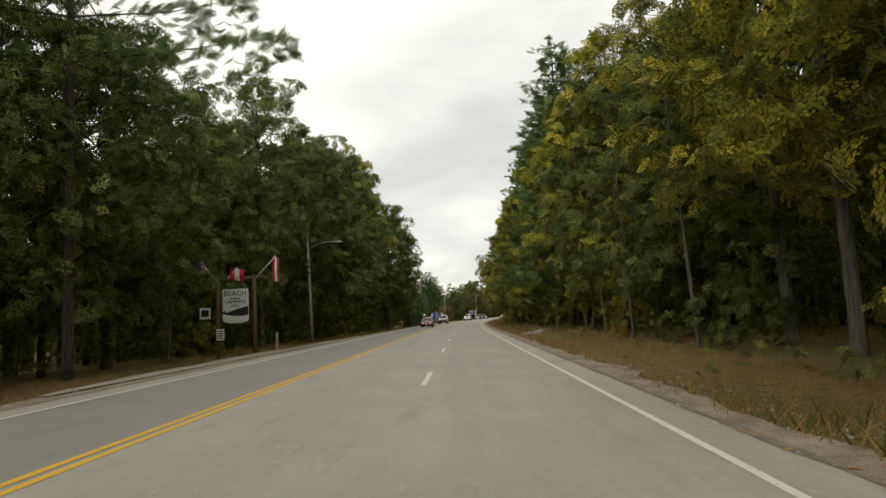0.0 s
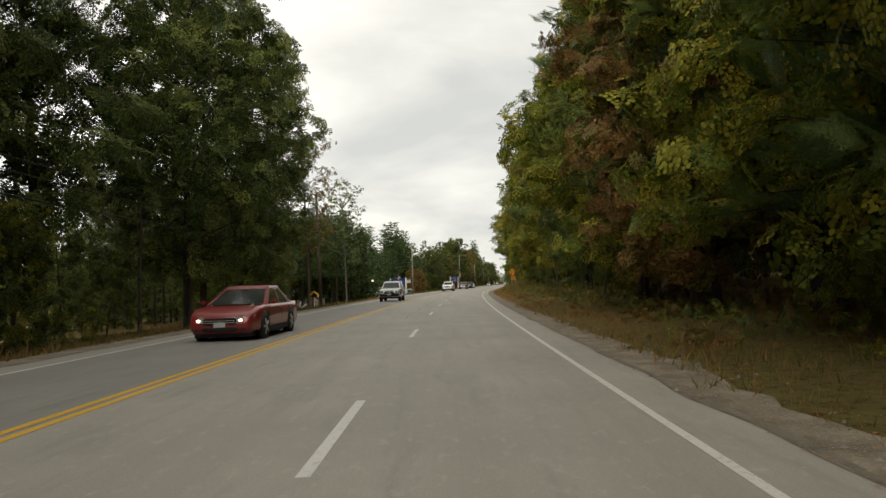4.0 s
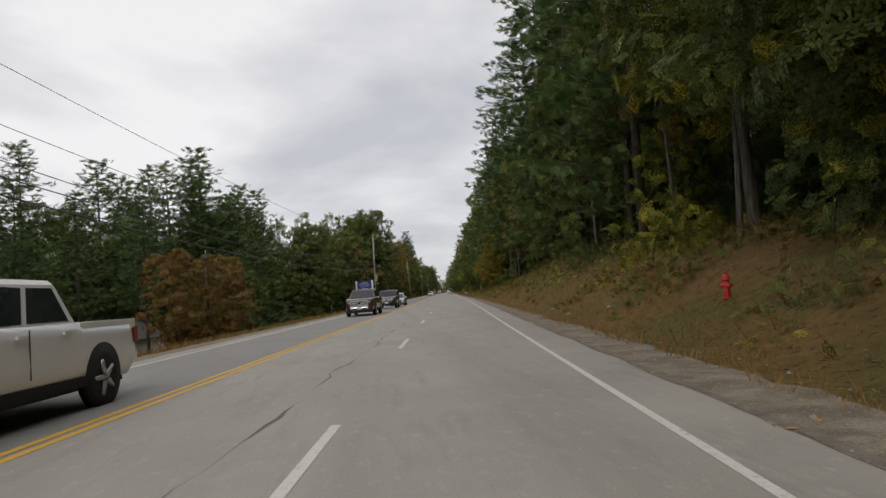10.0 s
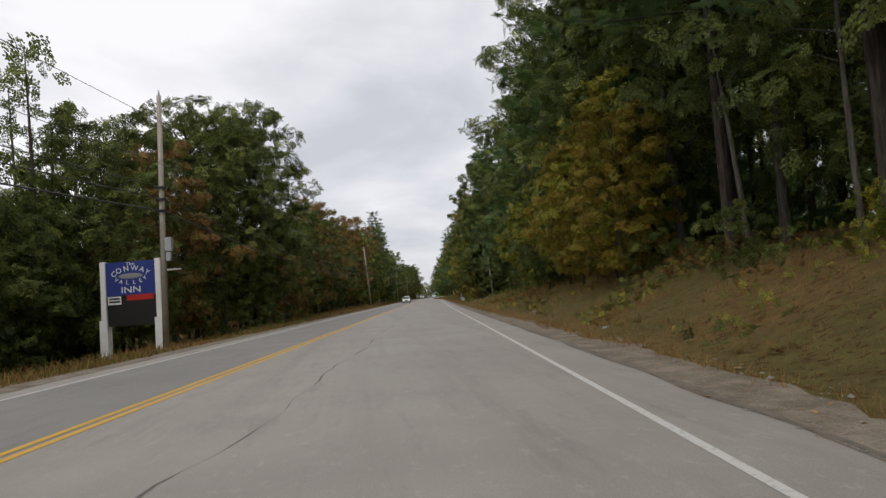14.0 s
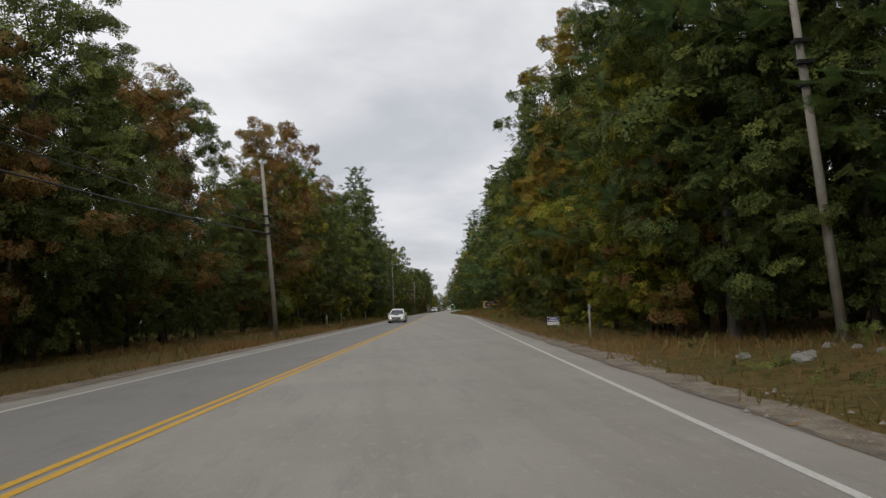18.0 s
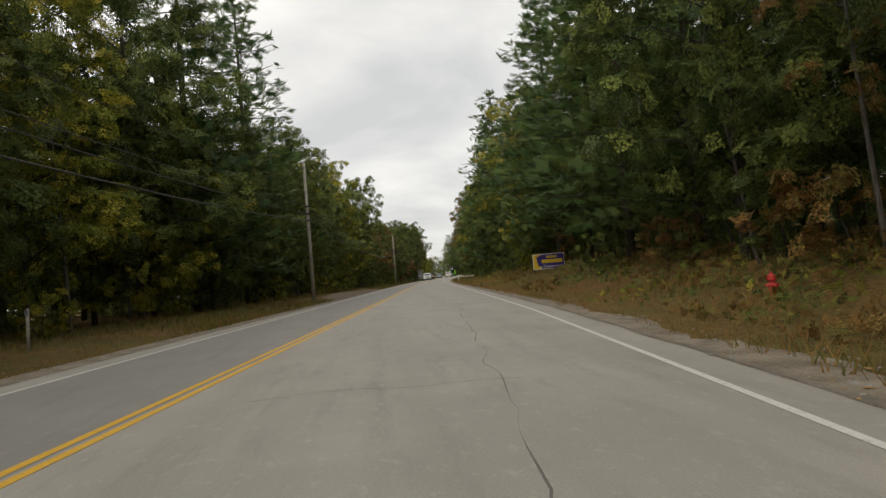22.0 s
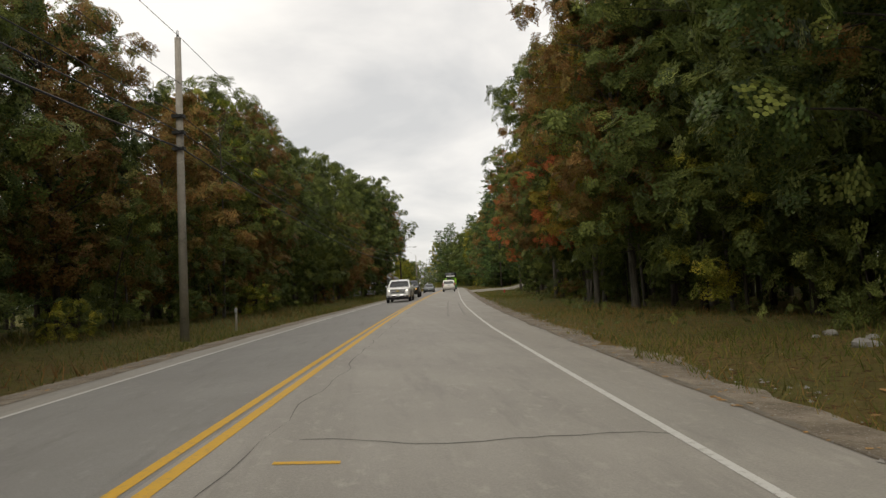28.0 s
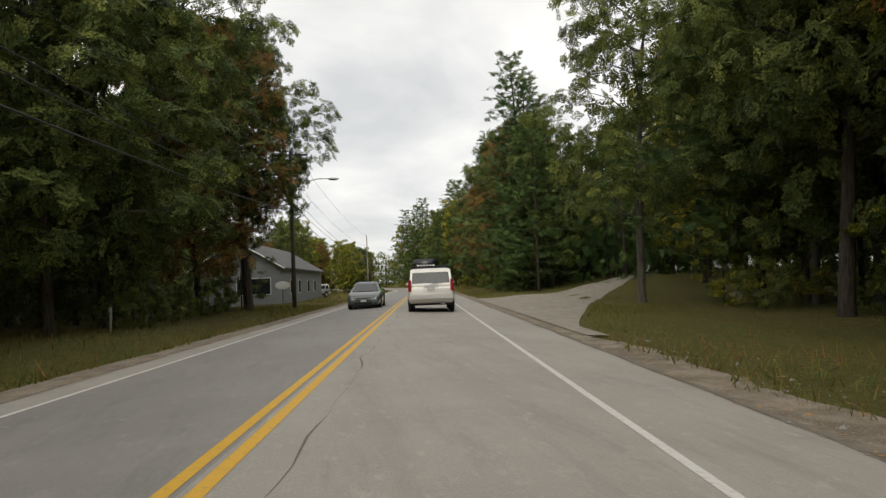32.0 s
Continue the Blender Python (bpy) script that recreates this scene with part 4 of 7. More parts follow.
forest(352, 370, -1, 13.6, 4.6, {"oak": 4, "maple": 3}, {"green": 6, "rust": 3}, (0.5, 0.6), "rust", 0.5)
forest(372, 386, -1, 13.4, 5.0, {"oak": 3, "maple": 3}, {"green": 5, "rust": 3}, (0.8, 0.92), "rust", 0.8)
plant("maple", 418, -12.6, 0.85, "green")
forest(424.5, 455.4, -1, 12.6, 5.2, {"maple": 1, "oak": 4, "ash": 2}, {"green": 6, "lime": 0.5, "rust": 2.2}, (0.84, 0.97), tall=0.9, first=17)
forest(455, 506, -1, 12.8, 5.6, {"maple": 3, "oak": 4, "ash": 1, "pine": 0.5}, {"green": 7, "lime": 3, "rust": 0.6}, (0.87, 1.02), tall=0.95)
forest(509, 582, -1, 12.6, 5.6, {"oak": 4, "ash": 2, "maple": 1}, {"green": 7, "lime": 3}, (0.9, 1.02), tall=0.95)
forest(585, 655, -1, 12.3, 5.4, {"maple": 3, "oak": 3}, {"green": 7, "lime": 0.8, "rust": 2.2}, (0.77, 0.9), tall=0.85)
forest(658, 682, -1, 12.3, 4.8, {"oak": 3, "ash": 2}, {"green": 8, "rust": 1}, (0.95, 1.05), tall=1.05)
forest(735, 860, -1, 20.0, 7.0, {"oak": 3, "maple": 3}, GREENS, (0.6, 0.8), tall=0.7)
# the wider forest on both sides, far from the road
rng_far = np.random.default_rng(17)
cs, ls = [], []
for k in range(70):
    x, y, h, w = rng_far.uniform(0, 70), rng_far.uniform(-30, 30), rng_far.uniform(12, 19), rng_far.uniform(2.6, 4.2)
    u = rng_far.normal(size=(24, 3))
    u /= np.linalg.norm(u, axis=1, keepdims=True)
    cs.append(np.stack([x + u[:, 0] * w, y + u[:, 1] * w, h * 0.62 + u[:, 2] * h * 0.36], 1))
    ls.append(rng_far.uniform(2.0, 3.0, 24))
cs, ls = np.concatenate(cs), np.concatenate(ls)
FAR_WOODS = leaves_mesh("far_woods", cs, rng_far.normal(size=(len(cs), 3)) * 0.6 + (0, 0, 0.8), ls, ls * 0.8, LEAF_GREEN, rng_far)
for s0 in range(-60, 880, 52):
    for side, lat in ((1, 34.0), (1, 100.0), (-1, 56.0), (-1, 122.0)):
        p = at(s0, side * lat, ground_z(s0, side * lat) - 0.5)
        ob = new("far_woods", FAR_WOODS)
        ob.matrix_basis = pose(p.x, p.y, p.z, 0, 0, -math.degrees(turn_at(s0)) + (0 if side > 0 else 180))
        tagged(ob, "wide stretch of green forest away from the road", "woods", kind="stuff")
# woods that close the road's far end
for k in range(9):
    woods(890 + 4 * abs(k - 4), -70 + 18 * k, "green", 0.8)
for s0, lat, k, sc in ((758, -12.5, "maple", 0.62), (766, -13.5, "maple", 0.7), (772, -11.0, "oak", 0.5), (780, -13.0, "maple", 0.72), (788, -10.5, "oak", 0.55), (797, -13.0, "maple", 0.72), (806, -9.0, "maple", 0.7), (790, -21.0, "oak", 0.6), (776, -20.0, "maple", 0.7)):
    plant(k, s0, lat, sc, "lime" if k == "maple" else "green")
# slender pale stems along the forest's edge
for k in range(64):
    s0 = -10 + 10.6 * k + RNG.uniform(-3, 3)
    if not (186 < s0 < 205 or 478 < s0 < 504 or 640 < s0):
        plant("slender", s0, np.interp(s0, [-20, 130, 160, 210, 300, 345, 352, 384, 390, 440, 450, 540, 555, 640], [13.2, 12.4, 13.2, 13.6, 13.4, 13.0, 15.5, 15.8, 11.8, 11.8, 13.4, 13.4, 11.4, 11.4]) + RNG.uniform(-0.6, 1.2), RNG.uniform(0.7, 1.2), pick(GREENS), tilt=(RNG.normal(0, 3), RNG.normal(0, 3)))
    if s0 < 112 or 320 < s0 < 385 or 420 < s0 < 640:
        plant("slender", s0 + 5, -np.interp(s0, [0, 58, 64, 112, 320, 345, 352, 384, 425, 640], [13.6, 13.4, 11.6, 11.4, 11.2, 11.2, 12.0, 12.0, 11.0, 10.6]) - RNG.uniform(-0.5, 1.2), RNG.uniform(0.7, 1.1), pick(GREENS), tilt=(RNG.normal(0, 3), RNG.normal(0, 3)))
# single trees that stand out
for s0, lat, k, sc in ((181, -16.0, "tall_pine", 0.55), (186, -18.0, "tall_pine", 0.6), (191, -16.5, "tall_pine", 0.56), (196, -18.5, "tall_pine", 0.62), (201, -16.5, "young_pine", 1.0), (206, -19.0, "young_pine", 0.95), (175, -18.5, "tall_pine", 0.58), (170, -20.0, "tall_pine", 0.56)):
    plant(k, s0, lat, sc, "green")
plant("old_oak", 682, -9.7, 0.9, "green", spin=0, tilt=(0, -3), label="large old oak with a bare leaning trunk")
plant("bough_pine", 26.5, -11.9, 0.93, "green", label="tall white pine with long boughs over the road")
plant("oak", 118, -10.5, 1.3, "green")
plant("oak", 124, -12.0, 1.25, "green")
plant("oak", 131, -12.0, 1.2, "green", label="tall oak whose crown hangs over the shoulder")
plant("sparse", 134, -7.6, 0.85, "rust", label="thin half-dead tree beside the shoulder")
for s0, lat, sc in ((236, 14.0, 1.0), (250, 13.8, 1.04), (262, 13.8, 1.05), (270, 13.6, 1.05), (299, 14.2, 1.05), (307, 14.4, 1.05), (320, 14.2, 1.0)):
    plant("tall_pine", s0, lat, sc, "green")
for s0, lat, sc in ((73, 14.2, 1.12), (78, 15.0, 1.15), (90, 14.4, 1.12), (95, 15.2, 1.12)):
    plant("pine", s0, lat, sc, "green")
for s0, lat, sc in ((66, 15.5, 1.1), (83, 15.5, 1.1), (100, 15.0, 1.08), (112, 15.0, 1.08), (140, 15.5, 1.0)):
    plant("tall_pine", s0, lat, sc, "green")
plant("tall_pine", 182, 14.4, 1.02, "green")
plant("pine", 188, 15.8, 1.1, "green")
for s0, lat, k, sc in ((189, -17.0, "pine", 0.68), (195, -17.5, "pine", 0.70), (202, -17.0, "pine", 0.6), (187, -21.5, "oak", 0.85), (193, -22.0, "oak", 0.85), (392, 14.5, "pine", 1.15), (399, 14.2, "pine", 1.1), (386, 16.0, "tall_pine", 1.12), (536, 12.6, "tall_pine", 1.02), (545, 12.6, "pine", 1.05), (552, 12.5, "pine", 1.0), (664, 19.0, "oak", 1.15), (668, 22.0, "ash", 1.1), (672, 18.5, "pine", 1.0)):
    plant(k, s0, lat, sc, "green")
for s0, lat, sc in ((231, -23.0, 0.52), (239, -25.0, 0.55), (247, -23.5, 0.52), (226, -26.0, 0.55), (255, -24.0, 0.55), (262, -22.0, 0.56), (268, -25.0, 0.58)):
    plant("tall_pine", s0, lat, sc, "green")
plant("sparse", 177, -13.6, 1.08, "green", label="thin half-bare tree standing above the others")
for s0, lat, k, sc in ((284, -25, "pine", 0.82), (289, -28, "pine", 0.9), (295, -25, "pine", 0.84), (300, -28, "pine", 0.88), (305, -24, "pine", 0.8), (311, -27, "pine", 0.85)):
    plant(k, s0, lat, sc, "green")
for s0, lat in ((318, -16.5), (324, -18.5), (330, -19), (321, -21)):
    plant("oak", s0, lat, 0.55, "green")
for s0, lat in ((316, -15.5), (319, -17), (322, -16), (325, -18), (328, -17), (329, -21), (333, -20), (336, -22)):
    plant("sapling", s0, lat, 1.2, "green")
    plant("shrub", s0 + 1.2, lat - 0.8, 1.2, "green")
for s0, lat, sc, c in ((311, 11.8, 0.5, "gold"), (314, 12.4, 0.62, "lime"), (318, 11.9, 0.55, "gold"), (323, 12.3, 0.6, "lime"), (328, 12.0, 0.5, "green"), (334, 12.2, 0.55, "lime")):
    plant("maple", s0, lat, sc, c)
for s0, lat in ((298, -17), (302, -18.5), (306, -17.5), (309, -19), (304, -22), (309, -23.5), (314, -22), (300, -21)):
    plant("sapling", s0, lat, 1.2, "green")
    plant("shrub", s0 + 1.2, lat - 0.8, 1.3, "green")
for s0, lat, sc, k, c in ((389, -14.2, 0.88, "maple", "rust"), (393.5, -13.8, 0.95, "oak", "green"), (398, -14.6, 0.95, "maple", "green"), (402.5, -14.2, 0.9, "oak", "rust"), (407.5, -14.4, 0.92, "oak", "green")):
    plant(k, s0, lat, sc, c)
    plant("sapling", s0 + 2.0, lat + 1.4, 1.0, "green")
woods(394, -17.0, "green", 0.85)
woods(413, -19.0, "green", 0.7)
for s0, lat in ((384, -14.5), (388, -16.5), (392, -15.2), (396, -17.0), (400, -15.6), (404, -17.2), (409, -16.0), (413, -15.0), (416, -16.5)):
    plant("sapling", s0, lat, 1.05, "green")
    plant("shrub", s0 + 1.6, lat + 1.2, 1.2, "green")
for s0, lat, sc, k, c in ((391, 12.2, 0.78, "maple", "lime"), (386.5, 13.4, 0.72, "maple", "green"), (383.5, 15.0, 0.62, "maple", "green"), (400, 12.3, 0.5, "maple", "gold"), (646.5, 12.8, 0.4, "maple", "green"), (172.5, 12.6, 1.0, "maple", "lime"), (166, 13.0, 0.85, "maple", "green"), (159.5, 13.2, 0.95, "maple", "lime"), (163.5, 12.2, 0.8, "slender", "red"), (161, 11.9, 0.7, "slender", "red")):
    plant(k, s0, lat, sc, c)
plant("maple", 86, 12.4, 1.15, "lime")
plant("maple", 93, 12.2, 1.1, "lime")
plant("maple", 103, 12.0, 0.95, "rust")
plant("maple", 110, 12.4, 1.05, "lime")
plant("oak", 46, 15.2, 1.1, "green")
plant("maple", 52, 15.2, 1.25, "lime")
plant("oak", 345, -11.4, 1.15, "green")
plant("maple", 421.5, -13.5, 0.85, "rust")
woods(297, -40, "needle", 0.9)
plant("oak", 635.5, 15.0, 0.95, "green")
plant("ash", 648.5, 13.8, 0.96, "red", label="maple in full red-orange autumn colour")
plant("pine", 652, 18.5, 1.05, "green")
plant("oak", 672, 18.5, 0.95, "green")
plant("ash", 678, 14.4, 1.12, "green")
plant("old_oak", 661.5, 16.0, 0.85, "green", label="big oak with a leaning pale trunk at the lawn's edge", tilt=(0, -4))
plant("oak", 694, 25.5, 1.15, "green")
plant("ash", 701, 30.0, 1.2, "green")
plant("oak", 688, 22.5, 1.1, "lime")
plant("pine", 704, 12.8, 0.78, "green")
plant("oak", 708.5, 15.0, 1.0, "green")
plant("pine", 714, 15.5, 0.95, "green")
plant("young_pine", 711, 11.8, 0.9, "green")
plant("pine", 486, -11.8, 1.2, "green")
plant("oak", 479, -12.2, 1.25, "green")
plant("pine", 498, -11.5, 1.12, "green", label="broad white pine with long level boughs")
plant("sparse", 414, 14.0, 0.95, "red")
plant("maple", 411, 12.8, 0.8, "gold")
plant("maple", 432, 13.0, 1.0, "lime")
plant("maple", 588, 13.0, 1.2, "green")
plant("sparse", 605, 12.8, 0.8, "red")
plant("ash", 591, 11.0, 0.9, "rust")
plant("ash", 598, 10.8, 0.84, "gold")
plant("ash", 606, 12.0, 0.84, "red")
plant("ash", 614, 11.0, 0.85, "rust")
plant("maple", 250, -14.5, 0.5, "rust", label="wide rust-coloured bush beside the road")
plant("maple", 255, -14.0, 0.48, "rust")
plant("maple", 261, -14.5, 0.5, "rust")
# a pale dead stem that leans out of the wood
plant("sparse", 287, 16.0, 0.95, "rust", spin=-math.degrees(turn_at(287)), tilt=(0, -7), label="pale half-dead tree leaning out of the wood")
for s0, lat, k in ((279, 19.5, "pine"), (284, 21.0, "oak"), (290, 20.0, "pine"), (293, 22.0, "ash")):
    plant(k, s0, lat, 1.05, "green")
woods(285, 21.5, "needle", 1.2)
woods(283, 30.0, "green", 1.2)
for s0, lat, k, sc in ((139, -16, "maple", 0.75), (145, -15, "oak", 0.6), (183, -22, "tall_pine", 0.58), (186, -24, "oak", 0.8), (199, -21.5, "pine", 0.66), (205, -20, "pine", 0.62), (209, -24, "oak", 0.75), (213, -20, "pine", 0.55), (219, -21, "young_pine", 0.85), (226, -21, "pine", 0.5), (270, -17, "maple", 0.5), (282, -18, "young_pine", 0.9), (288, -22, "pine", 0.62)):
    plant(k, s0, lat, sc, "green")


# ---- grass and weeds on the verges ----
def verge(name, side, mat, per_m, reach, lift, keep, label, s0=-30, s1=780):
    """Upright blades of grass along one side, in uneven patches."""
    rng = np.random.default_rng(int(keep) + 5)
    n = int((s1 - s0) * per_m * 1.3)
    ss = rng.uniform(s0, s1, n)
    out, size = [], []
    for s, u, k in zip(ss, rng.uniform(0, 1, n) ** 1.35, rng.uniform(0, 1, n)):
        patch = noise.noise((s * 0.09, side * 3.0 + u * 1.7, keep))
        if k > 0.55 + 0.9 * patch:
            continue
        lat = (shoulder(s) - 0.3 if side > 0 else EDGE_L - 0.1) + side * (u * reach) + 0.45 * noise.noise((s * 0.9, 2.0, 4.0)) + 0.3 * noise.noise((s * 0.33, 5.0, 8.0))
        if side > 0 and 655 < s < 713 and drive_near(s) - 0.3 < lat < drive_far(s) + 0.2:
            continue
        if side < 0 and (498 < s < 546 and lat > -8.3 or 16 < s < 56 and lat > -9):
            continue
        if mat is GREEN_GRASS and side > 0 and 120 < s < 350 and (k * 53) % 1 < 0.75:
            continue
        if mat is DRY_GRASS and (s > 592 if side > 0 else s > 540) and (k * 37) % 1 < 0.8:
            continue
        out.append((s, lat))
        size.append(lift * (0.5 + 0.9 * k + 0.5 * max(0.0, patch)))
    base = np.array([tuple(at(s, a, ground_z(s, a) - 0.03)) for s, a in out])
    n = len(base)
    size = np.array(size)[:, None]
    ang = rng.uniform(0, 6.2832, n)
    d = np.stack([np.cos(ang), np.sin(ang), np.zeros(n)], 1)
    bend = rng.normal(0, 0.55, (n, 3)) * (1, 1, 0.1)
    w = size * 0.055
    v = np.stack([base - d * w, base + d * w, base + (bend + (0, 0, 1.0)) * size], 1).reshape(-1, 3)
    me = mesh_from(name, v.tolist(), np.arange(3 * n).reshape(-1, 3).tolist(), mat)
    tagged(new(name, me), label, "grass", kind="stuff")


verge("grass", 1, DRY_GRASS, 150, 5.0, 0.13, 1.0, "dry yellow-brown grass on the verge and bank")
verge("grass", 1, DRY_GRASS, 60, 12.0, 0.26, 21.0, "tall dry grass on the upper bank")
verge("grass", 1, GREEN_GRASS, 220, 12.0, 0.18, 9.0, "green grass and weeds on the verge")
verge("grass", -1, DRY_GRASS, 75, 8.0, 0.30, 4.0, "dry grass along the road's edge")
verge("grass", -1, GREEN_GRASS, 90, 8.0, 0.30, 14.0, "green weeds along the road's edge")
verge("grass", 1, LAWN_GRASS, 300, 9.0, 0.16, 33.0, "green mown grass beside the road", 545, 720)
verge("grass", -1, LAWN_GRASS, 170, 7.0, 0.22, 37.0, "green weeds along the road's edge", 440, 690)
verge("grass", 1, DRY_GRASS, 230, 10.0, 0.2, 44.0, "dry golden grass on the bank", 120, 350)
verge("grass", 1, DRY_GRASS, 110, 9.0, 0.17, 47.0, "dry golden grass on the bank", 440, 545)


def weeds(mat, seed, spans, far, size, label):
    """Low leafy weeds in patches on the right-hand bank, thicker towards the trees."""
    rng = np.random.default_rng(seed)
    cs, ls = [], []
    for s0, s1, count in spans:
        for s, u, k, h in zip(rng.uniform(s0, s1, count), rng.uniform(0, 1, count), rng.uniform(0, 1, count), rng.uniform(0, 1, count)):
            lat = shoulder(s) + 0.8 + (far - shoulder(s)) * u
            if 490 < s < 500 and lat > 10.0 or 655 < s < 713:
                continue
            if noise.noise((s * 0.22, lat * 0.4, seed)) + 0.35 * (u - 0.5) < 0.25 * k - 0.05:
                continue
            p = at(s, lat, ground_z(s, lat) + (0.06 + 0.5 * h * h) * (0.5 + u))
            cs.append(tuple(p))
            ls.append(size * (0.7 + 0.7 * k))
    cs, ls = np.array(cs), np.array(ls)
    n = len(cs)
    me = leaves_mesh("weeds", cs, rng.normal(0, 0.6, (n, 3)) + (-0.35, 0, 0.6), ls, ls * 0.6, mat, rng, np.tile((-0.4, 0.0, 0.9), (n, 1)) + rng.normal(0, 0.3, (n, 3)))
    tagged(new("weeds", me), label, "weeds", kind="stuff")


BANKS = ((90, 350, 1), (430, 560, 1))
weeds(LEAF_RUST, 81, [(a, b, int((b - a) * 120)) for a, b, _ in BANKS], 14.5, 0.34, "rusty brown withered weeds on the bank")
weeds(LEAF_GREEN, 82, [(a, b, int((b - a) * 55)) for a, b, _ in BANKS] + [(-20, 90, 2600), (350, 430, 2000), (560, 650, 2400)], 14.5, 0.36, "low green weeds at the foot of the trees")
weeds(LEAF_LIME, 83, [(a, b, int((b - a) * 45)) for a, b, _ in BANKS], 14.5, 0.30, "yellow-green weeds on the bank")


def scatter(name, n, low, high, mat, seed, label, category, flat):
    """Small loose pieces lying on the strips beside the asphalt and on the verge."""
    rng = np.random.default_rng(seed)
    ss = rng.uniform(-24, 700, n)
    out = []
    for s, u, side in zip(ss, rng.uniform(0, 1, n), rng.uniform(0, 1, n)):
        if side < 0.68:
            lat = asphalt_r(s) - 0.15 + (shoulder(s) - asphalt_r(s) + (2.6 if flat else 0.9)) * u ** 1.3
        else:
            lat = ASPHALT_L + 0.1 - (1.4 if flat else 0.8) * u
        out.append(tuple(at(s, lat, ground_z(s, lat) + 0.008)))
    p = np.array(out)[:, None, :]
    r = (low + (high - low) * rng.uniform(0, 1, n) ** 3)[:, None, None]
    if flat:
        shape = np.array([(-1, 0, 0), (0, -0.6, 0.1), (1, 0, 0.15), (0, 0.6, 0.1)], float)
        faces = np.array([(0, 1, 2, 3)])
    else:
        shape = np.array([(-1, 0, 0), (0, -0.8, 0), (1, 0, 0), (0, 0.8, 0), (0.1, 0, 0.65), (0, 0, -0.4)], float)
        faces = np.array([(0, 1, 4), (1, 2, 4), (2, 3, 4), (3, 0, 4)])
    a = rng.uniform(0, 6.2832, n)
    ca, sa = np.cos(a)[:, None], np.sin(a)[:, None]
    k = len(shape)
    jit = shape[None] * rng.uniform(0.7, 1.3, (n, k, 1))
    q = np.stack([jit[:, :, 0] * ca - jit[:, :, 1] * sa, jit[:, :, 0] * sa + jit[:, :, 1] * ca, jit[:, :, 2]], 2)
    v = (p + q * r).reshape(-1, 3)
    f = (faces[None] + (np.arange(n) * k)[:, None, None]).reshape(-1, faces.shape[1])
    tagged(new(name, mesh_from(name, v.tolist(), f.tolist(), mat)), label, category, kind="stuff")


scatter("loose_stones", 16000, 0.01, 0.05, STONE, 61, "loose grey stones along the asphalt's edge", "stones", False)
scatter("fallen_leaves", 14000, 0.03, 0.075, FALLEN_LEAF, 62, "dry fallen leaves along the verge", "leaves", True)


# ---- lettering ----
def letters(word, size, depth=0.006, spread=1.0):
    """A mesh of the built-in font, centred, in the xz plane and facing -y."""
    c = bpy.data.curves.new("word", "FONT")
    c.body, c.size, c.extrude, c.align_x, c.align_y, c.space_character = word, size, depth, "CENTER", "CENTER", spread
    c.resolution_u = 3
    ob = bpy.data.objects.new("word", c)
    scene.collection.objects.link(ob)
    me = bpy.data.meshes.new_from_object(ob.evaluated_get(bpy.context.evaluated_depsgraph_get()))
    bpy.data.objects.remove(ob)
    bpy.data.curves.remove(c)
    me.transform(Matrix.Rotation(math.pi / 2, 4, "X"))
    return me


def word_part(word, size, x, y, z, mat, parent, squash=1.0, thick=0.0, name="lettering"):
    me = letters(word, size)
    me.materials.append(mat)
    me.transform(Matrix.Diagonal((squash, 1, 1, 1)))
    ob = new(name, me)
    ob.parent, ob.location = parent, (x, y, z)
    return ob


def arched_word(word, size, x, y, z, rx, rz, a0, a1, mat, parent, flip=False):
    """Letters along an ellipse, joined into one mesh."""
    bm = bmesh.new()
    for i, ch in enumerate(word):
        a = radians(a0 + (a1 - a0) * (i + 0.5) / len(word))
        me = letters(ch, size)
        tilt = (a - math.pi / 2) * 0.55 if not flip else (a - 1.5 * math.pi) * 0.55
        me.transform(Matrix.Translation((rx * math.cos(a), 0, rz * math.sin(a))) @ Matrix.Rotation(-tilt, 4, "Y"))
        bm.from_mesh(me)
        bpy.data.meshes.remove(me)
    ob = part("lettering", bm, mat, parent)
    ob.location = (x, y, z)


